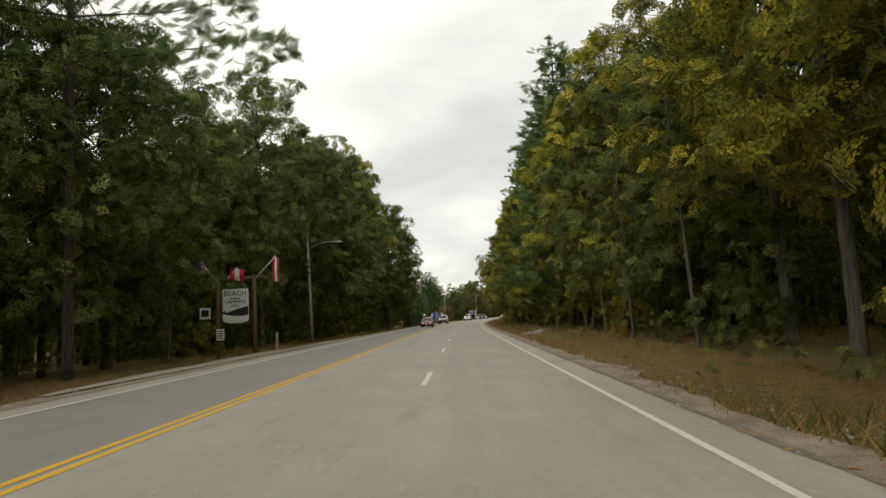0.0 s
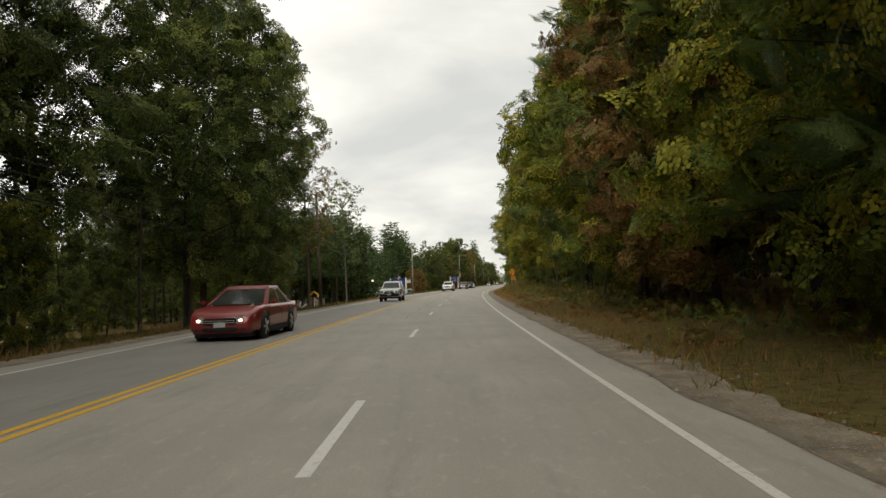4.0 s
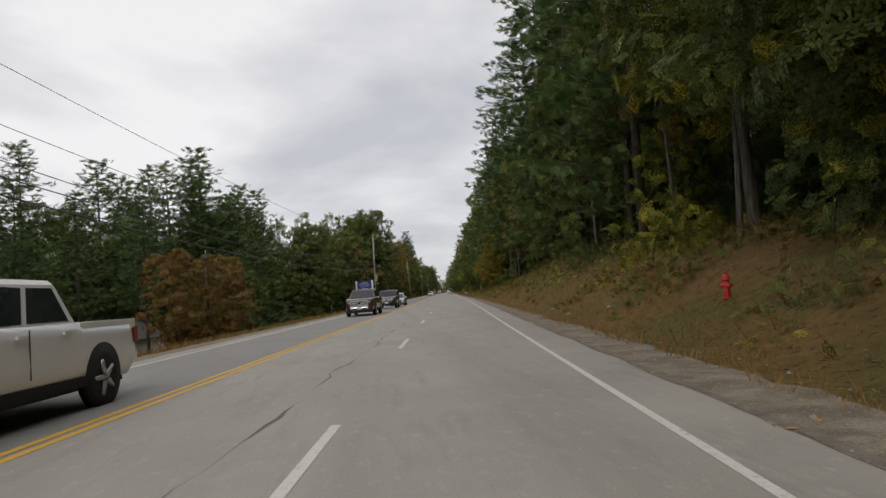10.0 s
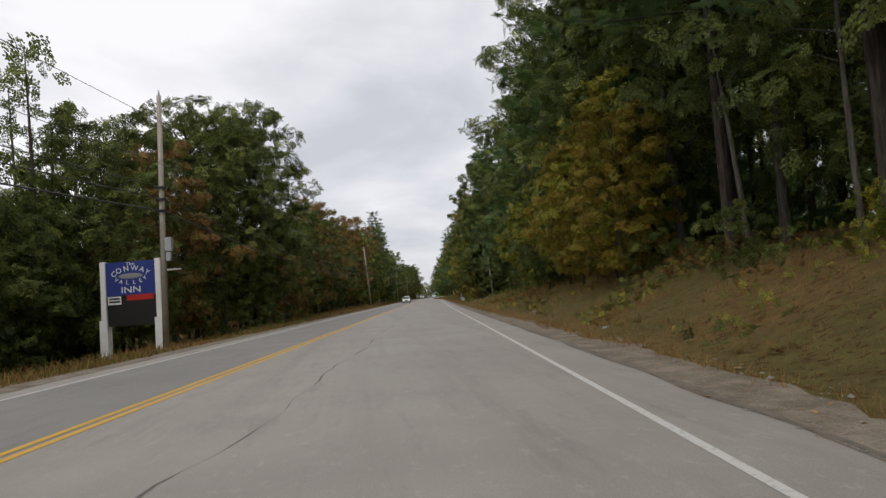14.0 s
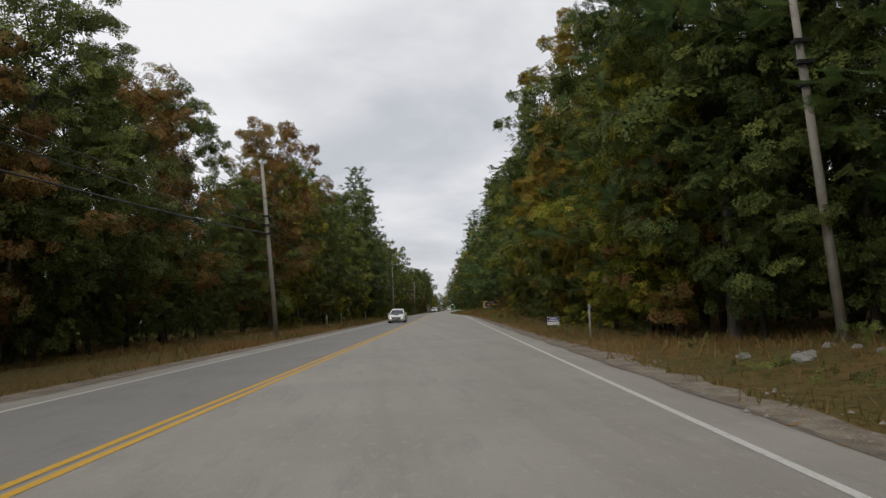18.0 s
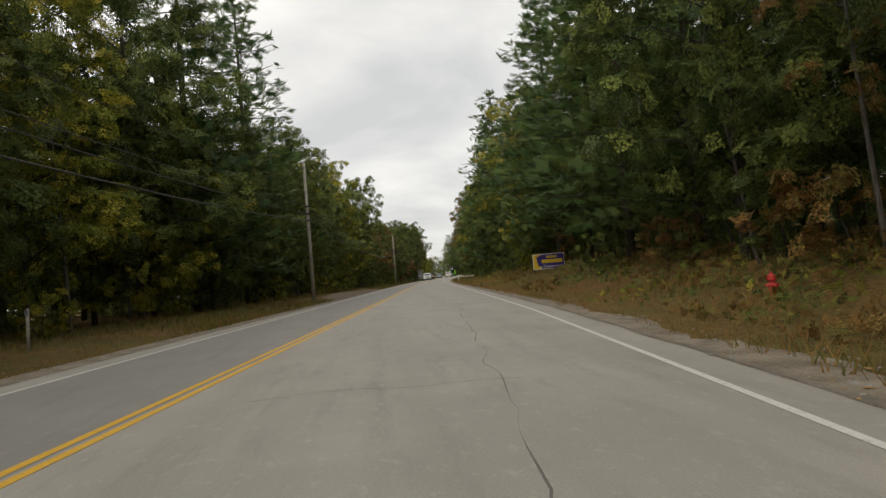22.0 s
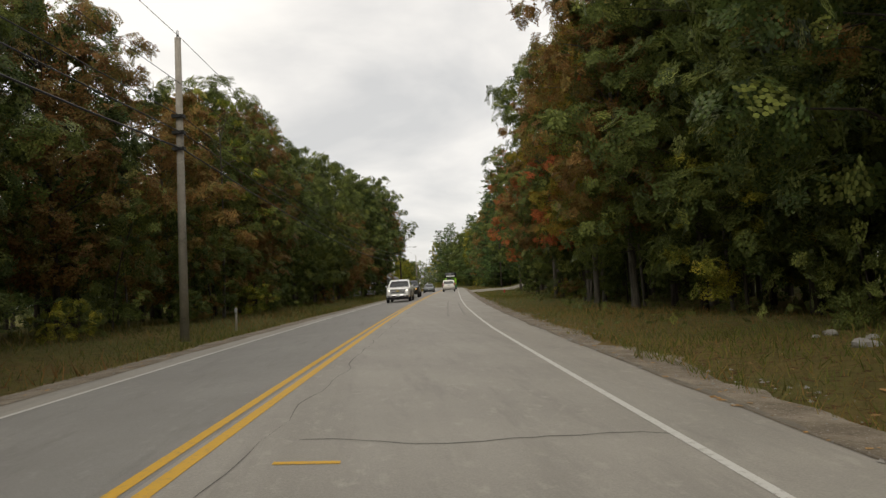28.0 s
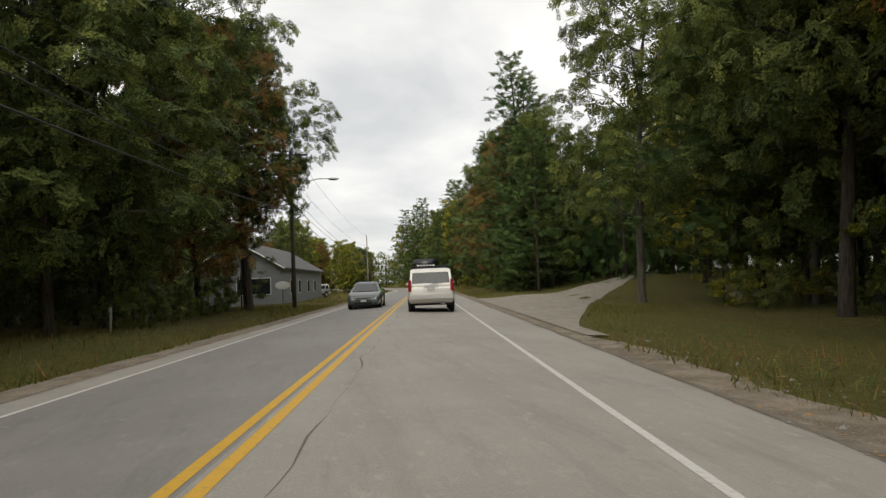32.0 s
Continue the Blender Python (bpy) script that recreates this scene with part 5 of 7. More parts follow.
# ---- utility poles and wires ----
def pole(s, lat, height, top_shift, mat, label, arm=False, can=None, lamp=None, boxes=False, brackets=3, r=0.15):
    root = thing("utility_pole", stand(s, lat), label, "utility pole", "utility poles")
    top = Vector((top_shift, 0, height))
    rod_part("shaft", (0, 0, -0.4), top, r, mat, root, r1=r * 0.68, n=12)
    along = lambda z: Vector((top_shift * z / height, 0, z))
    if arm:
        p = along(height - 0.35)
        box_part("crossarm", (p.x - 1.15, p.x + 1.15, -0.17, -0.06, p.z - 0.06, p.z + 0.06), mat, root)
        for dx in (-1.05, -0.5, 0.5, 1.05):
            rod_part("insulator", (p.x + dx, -0.11, p.z + 0.06), (p.x + dx, -0.11, p.z + 0.2), 0.035, STEEL, root)
    else:
        p = along(height)
        rod_part("insulator", p, p + Vector((0, 0, 0.25)), 0.04, STEEL, root)
    if can:
        p = along(height - 1.5)
        c = part("transformer", rod(bmesh.new(), p + Vector((can * 0.4, -0.05, -0.55)), p + Vector((can * 0.4, -0.05, 0.45)), 0.26, 0.26, 16), STEEL, root, "grey steel transformer can", True)
        rod_part("bushing", p + Vector((can * 0.4, -0.05, 0.45)), p + Vector((can * 0.4, -0.05, 0.72)), 0.04, PLASTIC, c)
    if boxes:
        p = along(4.6)
        box_part("meter_box", (p.x + 0.1, p.x + 0.42, -0.12, 0.12, p.z - 0.1, p.z + 0.55), STEEL, root, "grey meter box", 0.02)
        box_part("meter_box", (p.x + 0.14, p.x + 0.36, -0.1, 0.1, p.z - 0.55, p.z - 0.14), STEEL, root, "", 0.02)
    if lamp:
        p = along(lamp[1])
        bm = bmesh.new()
        pts = [p, p + Vector((lamp[0] * 0.35, 0, 0.45)), p + Vector((lamp[0] * 0.7, 0, 0.62)), p + Vector((lamp[0], 0, 0.6))]
        for a, b in zip(pts, pts[1:]):
            rod(bm, a, b, 0.03, 0.03, 6)
        part("lamp_arm", bm, STEEL, root, "", True)
        bm = bmesh.new()
        bmesh.ops.create_uvsphere(bm, u_segments=12, v_segments=8, radius=1.0, matrix=Matrix.LocRotScale(pts[-1] + Vector((0.25, 0, -0.03)), None, (0.36, 0.14, 0.09)))
        part("lamp_head", bm, STEEL, root, "grey cobra-head street lamp", True)
    for k in range(brackets):
        p = along(6.4 + 0.55 * k)
        box_part("cable_clamp", (p.x - 0.2, p.x + 0.2, -0.2, 0.02, p.z - 0.05, p.z + 0.05), CABLE, root)
    return root


POLES = [
    (60.4, -9.7, 10.9, -0.3, POLE_GREY), (146, -9.4, 11.2, -0.3, POLE_DARK), (218.2, -9.7, 10.8, 0.0, POLE_GREY), (316.4, -8.0, 11.9, 0.2, POLE_GREY),
    (406.6, -6.9, 10.9, -0.7, POLE_GREY), (496, -6.4, 11.0, 0.0, POLE_GREY), (582.4, -6.4, 10.2, 0.1, POLE_GREY), (683.5, -7.1, 10.6, 0.0, POLE_DARK), (765, -8.8, 10.5, 0.0, POLE_GREY)]
pole(*POLES[0], "pale leaning wooden utility pole with a street lamp", lamp=(2.6, 8.6))
pole(*POLES[1], "dark brown wooden utility pole with a transformer can", can=-1.0)
pole(*POLES[2], "pale wooden utility pole beside the motel sign")
pole(*POLES[3], "pale wooden utility pole with lamp and meter boxes", arm=False, lamp=(1.7, 11.0), boxes=True)
pole(*POLES[4], "pale leaning wooden utility pole at the forest edge")
pole(*POLES[5], "pale wooden utility pole on the grass verge")
pole(*POLES[6], "pale wooden utility pole on the grass verge")
pole(*POLES[7], "dark wooden utility pole with crossarm, transformer and lamp", arm=True, can=-0.9, lamp=(2.6, 8.0))
pole(*POLES[8], "pale wooden utility pole beyond the house", arm=False)
pole(59.0, 14.9, 10.2, -0.4, POLE_GREY, "thin pale wooden pole at the forest edge", r=0.12)
pole(382.0, 13.2, 9.3, -0.5, POLE_GREY, "thin pale wooden pole at the forest edge", r=0.13)
pole(254.0, -13.8, 6.8, 0.1, POLE_DARK, "short dark wooden pole by the rust-coloured bushes", brackets=1, r=0.12)
pole(790.0, -9.5, 9.0, 0.0, POLE_GREY, "pale wooden utility pole beyond the house")


def wire(a, b, sag, r, parent=None):
    pts = [a.lerp(b, t / 14) - Vector((0, 0, sag * 4 * (t / 14) * (1 - t / 14))) for t in range(15)]
    v, f = tube([tuple(p) for p in pts], [r] * 15, 4)
    return mesh_from("wire", v, f, CABLE)


def pole_point(k, z, dx=0.0):
    s, lat, h, shift, _ = POLES[k]
    return at(s, lat + shift * z / h + dx, ground_z(s, lat) + z)


for k in range(len(POLES) - 1):
    run = thing("overhead_wires", pose(0, 0, 0), "black overhead wires hung between roadside utility poles", "wires", "overhead wires")
    for z0, sag, r in ((10.6, 0.9, 0.013), (8.6, 1.0, 0.013), (7.5, 1.3, 0.018), (6.4, 1.4, 0.03), (6.95, 1.2, 0.022)):
        h0, h1 = min(z0, POLES[k][2]), min(z0, POLES[k + 1][2])
        o = new("wire", wire(pole_point(k, h0, 0.1), pole_point(k + 1, h1, 0.1), sag, r))
        o.parent = run


# ---- signs ----
def flag(parent, base, tip, hang, stripes):
    rod_part("flag_pole", base, tip, 0.025, WHITE, parent)
    x, y, z = tip
    cols = [FLAG_RED, CLOTH_WHITE] * 4 if stripes == "usa" else [FLAG_RED, CLOTH_WHITE, FLAG_RED]
    n = len(cols)
    for i, m in enumerate(cols):
        bm = bmesh.new()
        x0, x1 = x - hang[0] / 2 + hang[0] * i / n, x - hang[0] / 2 + hang[0] * (i + 1) / n
        vs = []
        for j in range(6):
            zz, yy = z - hang[1] * j / 5, y + 0.05 * math.sin(j * 1.3 + i)
            vs.append((bm.verts.new((x0, yy, zz - 0.05 * i)), bm.verts.new((x1, yy + 0.02, zz - 0.05 * (i + 1)))))
        for (a, b), (c, d) in zip(vs, vs[1:]):
            bm.faces.new((a, b, d, c))
        part("stripe", bm, m, parent)
    if stripes == "usa":
        box_part("canton", (x - hang[0] / 2, x + 0.0, y - 0.06, y - 0.045, z - hang[1] * 0.45, z), FLAG_BLUE, parent)


def motel_sign(s, lat, top, width, board, label, sub):
    zb = ground_z(s, lat)
    root = thing("motel_sign", stand(s, lat, spin=-6), label, "sign", "motel signs")
    t = top - zb
    for x in (-width / 2, width / 2):
        box_part("post", (x - 0.13, x + 0.13, -0.13, 0.13, -0.4, t), WHITE, root, "", 0.015)
        box_part("post_base", (x - 0.2, x + 0.2, -0.2, 0.2, -0.4, t * 0.38), WHITE, root, "", 0.015)
    w = width / 2 - 0.14
    b = box_part("board", (-w, w, -0.06, 0.06, t - board - 0.05, t - 0.06), BLUE_SIGN, root, "blue board with white lettering")
    zc = t - board * 0.45
    word_part("The", 0.22, 0, -0.066, t - 0.17, WHITE, b, 1.3)
    arched_word("CONWAY", 0.36, 0, -0.066, zc - 0.05, w * 0.72, board * 0.24, 172, 8, WHITE, b)
    arched_word("VALLEY", 0.28, 0, -0.066, zc - 0.03, w * 0.66, board * 0.2, 196, 344, WHITE, b, True)
    bm = bmesh.new()
    bmesh.ops.create_uvsphere(bm, u_segments=20, v_segments=8, radius=1.0, matrix=Matrix.LocRotScale((0, -0.066, zc - 0.03), None, (w * 0.5, 0.012, board * 0.085)))
    part("emblem", bm, GREY_BOARD, b, "grey oval emblem", True)
    word_part("INN", 0.42, 0, -0.066, t - board * 0.885, WHITE, b, 1.35)
    if sub == "rooms":
        p = box_part("small_board", (-w + 0.02, -w + 0.95, -0.1, -0.03, t - board - 0.42, t - board - 0.08), YELLOW_SIGN, root, "small yellow and grey notice")
        for k in range(3):
            box_part("bar", (-w + 0.08 + 0.27 * k, -w + 0.28 + 0.27 * k, -0.112, -0.1, t - board - 0.34, t - board - 0.16), BLACK, p)
        box_part("rail", (-w, w, -0.04, 0.04, t - board - 0.5, t - board - 0.44), WHITE, root)
        p = box_part("side_board", (-width / 2 - 0.6, -width / 2 - 0.15, -0.05, 0.03, t - 1.75, t - 0.85), WHITE, root, "white side notice")
        for k in range(3):
            box_part("bar", (-width / 2 - 0.55, -width / 2 - 0.2, -0.06, -0.05, t - 1.1 - 0.27 * k, t - 0.98 - 0.27 * k), PLASTIC, p)
        p = box_part("side_board", (width / 2 + 0.15, width / 2 + 0.95, -0.05, 0.03, t - 0.98, t - 0.55), WHITE, root)
        word_part("WiFi", 0.26, width / 2 + 0.55, -0.056, t - 0.82, BLACK, p, 1.1)
        box_part("bracket", (width / 2 + 0.13, width / 2 + 0.95, -0.05, 0.03, t - 0.46, t - 0.36), WHITE, root)
    else:
        box_part("marquee", (-w + 0.05, w - 0.05, -0.1, 0.1, t - board - 1.5, t - board - 0.12), BLACK, root, "black changeable-letter marquee")
        p = box_part("red_panel", (-0.2, w - 0.1, -0.115, -0.06, t - board - 0.32, t - board - 0.06), RED, root)
        p = box_part("small_board", (-w + 0.1, -w + 0.75, -0.12, -0.06, t - board - 0.48, t - board - 0.1), WHITE, root)
        for k in range(2):
            box_part("bar", (-w + 0.16, -w + 0.69, -0.132, -0.12, t - board - 0.38 + 0.14 * k, t - board - 0.3 + 0.14 * k), PLASTIC, p)
        rod_part("stay", (width / 2, 0, t - 0.6), (width / 2 + 1.1, 0, t - 0.6), 0.04, WHITE, root)
    return root


motel_sign(210.0, -11.35, 2.85, 3.1, 1.75, "blue motel sign on white posts beside the road", "rooms")
motel_sign(317.4, -9.9, 4.05, 2.75, 1.6, "blue motel sign with black marquee on white posts", "marquee")

camp = thing("campground_sign", stand(41.2, -10.1), "white camping sign with flags on a dark wooden frame", "sign")
for x in (-1.15, 1.15):
    rod_part("post", (x, 0.1, -0.4), (x, 0.1, 4.9), 0.12, BROWN_WOOD, camp)
rod_part("beam", (-1.6, 0.1, 4.75), (1.7, 0.1, 4.85), 0.1, BROWN_WOOD, camp)
b = box_part("board", (-0.82, 0.82, -0.06, 0.02, 2.2, 4.15), WHITE, camp, "white board with a dark landscape drawing", 0.02)
word_part("BEACH", 0.44, 0, -0.07, 3.86, BLACK, b, 1.02)
for k in range(4):
    box_part("bar", (-0.3 + 0.16 * k, -0.18 + 0.16 * k, -0.068, -0.06, 3.5, 3.58), BLACK, b)
word_part("CAMPING", 0.27, 0, -0.07, 3.34, BLACK, b, 1.15)
word_part("AREA", 0.2, 0, -0.07, 3.1, BLACK, b, 1.1)
bm = bmesh.new()
ridge = [(-0.8, 2.62), (-0.72, 2.86), (-0.6, 2.68), (-0.35, 2.74), (-0.1, 2.82), (0.2, 2.92), (0.5, 2.98), (0.8, 3.08), (0.8, 2.5), (0.3, 2.46), (-0.3, 2.5)]
bm.faces.new([bm.verts.new((x, -0.068, z)) for x, z in ridge])
part("landscape", bm, BLACK, b)
bm = bmesh.new()
bmesh.ops.create_uvsphere(bm, u_segments=20, v_segments=8, radius=1.0, matrix=Matrix.LocRotScale((0, -0.02, 2.22), None, (0.82, 0.04, 0.22)))
part("board_foot", bm, WHITE, camp, "", True)
flag(camp, (-1.15, 0, 4.6), (-2.15, -0.1, 6.0), (0.55, 1.35), "usa")
flag(camp, (1.3, 0, 4.8), (2.6, -0.1, 6.1), (0.4, 1.5), "red")
flag(camp, (-0.5, 0, 4.8), (0.15, -0.1, 5.5), (0.9, 0.75), "red")
p = box_part("notice", (-2.25, -1.6, -0.05, 0.02, 2.35, 3.05), WHITE, camp, "small white and black notice")
box_part("bar", (-2.15, -1.7, -0.06, -0.05, 2.5, 2.9), BLACK, p)
p = box_part("notice", (-1.15, -0.68, -0.2, -0.14, 1.0, 1.7), WHITE, camp, "small white notice on the post")
for k in range(4):
    box_part("bar", (-1.08, -0.75, -0.212, -0.2, 1.1 + 0.14 * k, 1.16 + 0.14 * k), PLASTIC, p)
post = thing("fence_post", stand(45.0, -8.6), "pale squared wooden post on the verge", "post")
box_part("shaft", (-0.07, 0.07, -0.07, 0.07, -0.3, 1.25), POLE_GREY, post)

merge = thing("traffic_sign", stand(196.6, 10.8, spin=-8), "orange lane-ends warning sign on two leaning steel posts", "road sign")
g0 = ground_z(196.6, 10.8)
for x in (-0.28, 0.36):
    part("post", rod(bmesh.new(), (x + 0.2, 0.03, -0.4), (x - 0.08, 0.03, 2.55 - g0), 0.032, 0.032, 6), STEEL, merge, "galvanised U-channel post")
bm = bmesh.new()
for x0, x1 in ((0.0, 0.64), ):
    vs = [bm.verts.new((0.9 * math.cos(a) * 0.72, y, 0.9 * math.sin(a) * 0.72)) for y in (-0.02, 0.0) for a in (0, math.pi / 2, math.pi, 1.5 * math.pi)]
    bm.faces.new(vs[:4])
    bm.faces.new(vs[7:3:-1])
    for i in range(4):
        bm.faces.new((vs[i], vs[4 + i], vs[4 + (i + 1) % 4], vs[(i + 1) % 4]))
tilt = Matrix.Rotation(radians(5), 4, "Y")
d = part("diamond_panel", bm, ORANGE_SIGN, merge, "orange diamond panel with black border")
d.matrix_local = Matrix.Translation((-0.05, -0.03, 3.1 - g0)) @ Matrix.Rotation(radians(-6), 4, "Y")
for sx, sz in ((1, 1), (1, -1), (-1, 1), (-1, -1)):
    bm = bmesh.new()
    q = 0.59
    rod(bm, (sx * q, -0.024, 0), (0, -0.024, sz * q), 0.012, 0.012, 4)
    part("border", bm, BLACK, d)
box_part("mark", (-0.23, -0.14, -0.028, -0.021, -0.3, 0.3), BLACK, d)
bm = bmesh.new()
path = [(0.02, 0.3), (0.02, 0.12), (0.16, 0.0), (0.2, -0.3), (0.29, -0.3), (0.25, 0.05), (0.11, 0.17), (0.11, 0.3)]
bm.faces.new([bm.verts.new((x, -0.026, z)) for x, z in path])
part("mark", bm, BLACK, d)
for k in range(3):
    box_part("mark", (0.03 + 0.01 * k, 0.08 + 0.01 * k, -0.028, -0.021, -0.02 - 0.12 * k, 0.05 - 0.12 * k), BLACK, d)
pl = box_part("word_panel", (-0.36, 0.36, -0.05, -0.03, -0.31, 0.31), ORANGE_SIGN, merge, "orange plate with black words", 0.006)
pl.matrix_local = Matrix.Translation((0.06, -0.02, 2.07 - g0)) @ Matrix.Rotation(radians(-6), 4, "Y")
for k, w in enumerate(("RIGHT", "LANE", "ENDS")):
    word_part(w, 0.2, 0, -0.056, 0.19 - 0.19 * k, BLACK, pl, 1.1)

vote = thing("roadside_sign", stand(499.4, 12.7, spin=4), "large blue and yellow election sign on short wooden stakes", "sign")
g1 = ground_z(499.4, 12.7)
z0, z1 = 0.98 - g1, 2.26 - g1
for x in (-1.2, 1.2):
    box_part("stake", (x - 0.04, x + 0.04, 0.02, 0.08, -0.5, z1 - 0.1), BROWN_WOOD, vote)
b = box_part("board", (-1.33, 1.33, -0.02, 0.02, z0, z1), WHITE, vote, "board with white rim")
box_part("yellow_field", (-1.28, -0.7, -0.026, -0.02, z0 + 0.05, z1 - 0.05), YELLOW_SIGN, b)
bm = bmesh.new()
prof = [(-0.62, z1 - 0.05), (-1.05, z1 - 0.3), (-0.98, z1 - 0.52), (-1.02, z1 - 0.68), (-0.9, z1 - 0.78), (-0.95, z0 + 0.28), (-0.62, z0 + 0.22), (-0.62, z0 + 0.05), (1.28, z0 + 0.05), (1.28, z1 - 0.05)]
bm.faces.new([bm.verts.new((x, -0.03, z)) for x, z in prof])
part("blue_field", bm, NAVY_SIGN, b)
box_part("name_bar", (-0.2, 0.72, -0.038, -0.03, z1 - 0.36, z1 - 0.18), YELLOW_SIGN, b, "yellow bar in place of a name")
box_part("name_bar", (-0.6, 1.15, -0.038, -0.03, z1 - 0.78, z1 - 0.48), YELLOW_SIGN, b, "yellow bar in place of a name")
word_part("Governor", 0.36, 0.32, -0.036, z0 + 0.22, WHITE, b, 1.12)

dead = thing("traffic_sign", stand(376.5, -11.3, spin=3), "yellow diamond dead-end sign under a green street blade", "road sign")
g2 = ground_z(376.5, -11.3)
rod_part("post", (0, 0.03, -0.3), (0.03, 0.03, 2.5 - g2), 0.03, STEEL, dead, "galvanised post")
bm = bmesh.new()
box(bm, -0.305, 0.305, -0.02, 0.0, -0.305, 0.305, 0.008)
dp = part("diamond_panel", bm, YELLOW_SIGN, dead, "yellow diamond panel")
dp.matrix_local = Matrix.Translation((0.02, 0, 1.66 - g2)) @ Matrix.Rotation(radians(45), 4, "Y")
dw = box_part("word_plate", (-0.24, 0.24, -0.026, -0.021, -0.18, 0.2), YELLOW_SIGN, dead)
dw.matrix_local = Matrix.Translation((0.02, 0, 1.66 - g2))
word_part("DEAD", 0.19, 0, -0.03, 0.09, BLACK, dw, 1.0)
word_part("END", 0.19, 0, -0.03, -0.1, BLACK, dw, 1.0)
sb = box_part("street_blade", (-0.5, 0.5, -0.015, 0.015, 2.28 - g2, 2.45 - g2), GREEN_BLADE, dead, "green street blade")
for k in range(3):
    box_part("bar", (-0.42 + 0.3 * k, -0.18 + 0.3 * k, -0.02, -0.015, 2.33 - g2, 2.40 - g2), CLOTH_WHITE, sb)

yard = thing("yard_sign", stand(403.8, 9.6), "small dark blue and white yard sign on wire legs", "sign")
for x in (-0.25, 0.25):
    rod_part("leg", (x, 0, -0.2), (x, 0, 0.35), 0.006, STEEL, yard)
b = box_part("panel", (-0.34, 0.34, -0.01, 0.01, 0.2, 0.66), WHITE, yard)
box_part("blue_band", (-0.32, 0.32, -0.015, -0.01, 0.4, 0.64), NAVY_SIGN, b)
for k in range(2):
    box_part("bar", (-0.2 - 0.07 * k, 0.2 + 0.07 * k, -0.019, -0.015, 0.54 - 0.1 * k, 0.6 - 0.1 * k), CLOTH_WHITE, b)


# ---- small roadside things ----
def hydrant(s, lat):
    root = thing("fire_hydrant", stand(s, lat) @ Matrix.Diagonal((0.68, 0.68, 0.76, 1)), "red fire hydrant standing in the grass", "hydrant", "fire hydrants")
    rod_part("barrel", (0, 0, -0.2), (0, 0, 0.58), 0.11, RED, root, r1=0.1, n=14)
    rod_part("flange", (0, 0, 0.02), (0, 0, 0.07), 0.17, RED, root, n=14)
    rod_part("collar", (0, 0, 0.56), (0, 0, 0.61), 0.15, RED, root, n=14)
    bm = bmesh.new()
    bmesh.ops.create_uvsphere(bm, u_segments=12, v_segments=8, radius=0.125, matrix=Matrix.Translation((0, 0, 0.63)))
    part("bonnet", bm, RED, root, "", True)
    rod_part("nut", (0, 0, 0.74), (0, 0, 0.82), 0.03, RED, root, n=6)
    for a, b, r in (((-0.2, 0, 0.42), (0.2, 0, 0.42), 0.055), ((0, -0.22, 0.4), (0, 0, 0.4), 0.075)):
        rod_part("nozzle", a, b, r, RED, root)
    return root


hydrant(219.0, 10.6)
hydrant(458.0, 10.4)
hydrant(645.6, 9.2)


def marker(s, lat, h, mat=POLE_GREY):
    root = thing("marker_post", stand(s, lat), "slim pale marker post in the verge", "post", "marker posts")
    rod_part("shaft", (0, 0, -0.2), (0.02, 0, h), 0.045, mat, root)
    box_part("reflector", (-0.03, 0.07, -0.055, -0.045, h - 0.2, h - 0.05), STEEL, root)


for s, lat, h in ((390.7, 8.9, 1.3), (587.2, -6.2, 0.95), (56.1, -14.5, 1.6), (424.0, -7.0, 1.1), (463.0, -8.3, 1.2), (562.0, 6.6, 1.1), (663.0, -9.6, 0.9), (303.0, -13.2, 1.5), (437.0, -7.8, 1.2)):
    marker(s, lat, h, WHITE if s == 562.0 else POLE_GREY)
mail = thing("mailbox", stand(314.8, -14.8), "white mailbox on a wooden post", "mailbox")
box_part("post", (-0.05, 0.05, -0.05, 0.05, -0.3, 0.95), WHITE, mail)
bm = box(bmesh.new(), -0.12, 0.12, -0.26, 0.26, 0.95, 1.2, 0.05)
bx = part("box", bm, WHITE, mail)
box_part("flag", (0.12, 0.135, -0.05, 0.12, 1.08, 1.22), RED, bx)
gate_lamp = thing("street_lamp", stand(188.0, -11.9), "small lit lamp on a slim post", "lamp")
rod_part("post", (0, 0, -0.3), (0, 0, 3.1), 0.05, PLASTIC, gate_lamp)
box_part("lantern", (-0.13, 0.13, -0.13, 0.13, 3.1, 3.4), LAMP_GLOW, gate_lamp, "glowing lantern")
box_part("cap", (-0.18, 0.18, -0.18, 0.18, 3.4, 3.46), PLASTIC, gate_lamp)
fp = thing("flagpole", stand(228.0, -14.4), "white flagpole with a hanging striped flag", "flag")
flag(fp, (0, 0, -0.3), (0, 0, 5.2), (0.7, 2.0), "usa")


def stone(s, lat, r, seed):
    bm = bmesh.new()
    bmesh.ops.create_icosphere(bm, subdivisions=2, radius=r)
    for v in bm.verts:
        v.co *= 1 + 0.35 * noise.noise(v.co * (1.3 / r) + Vector((seed, 0, 0)))
        v.co.z *= 0.65
    root = part("stone", bm, STONE)
    root.matrix_basis = stand(s, lat) @ Matrix.Translation((0, 0, r * 0.2))
    tagged(root, "rough pale stone lying in the grass", "stone", "roadside stones")


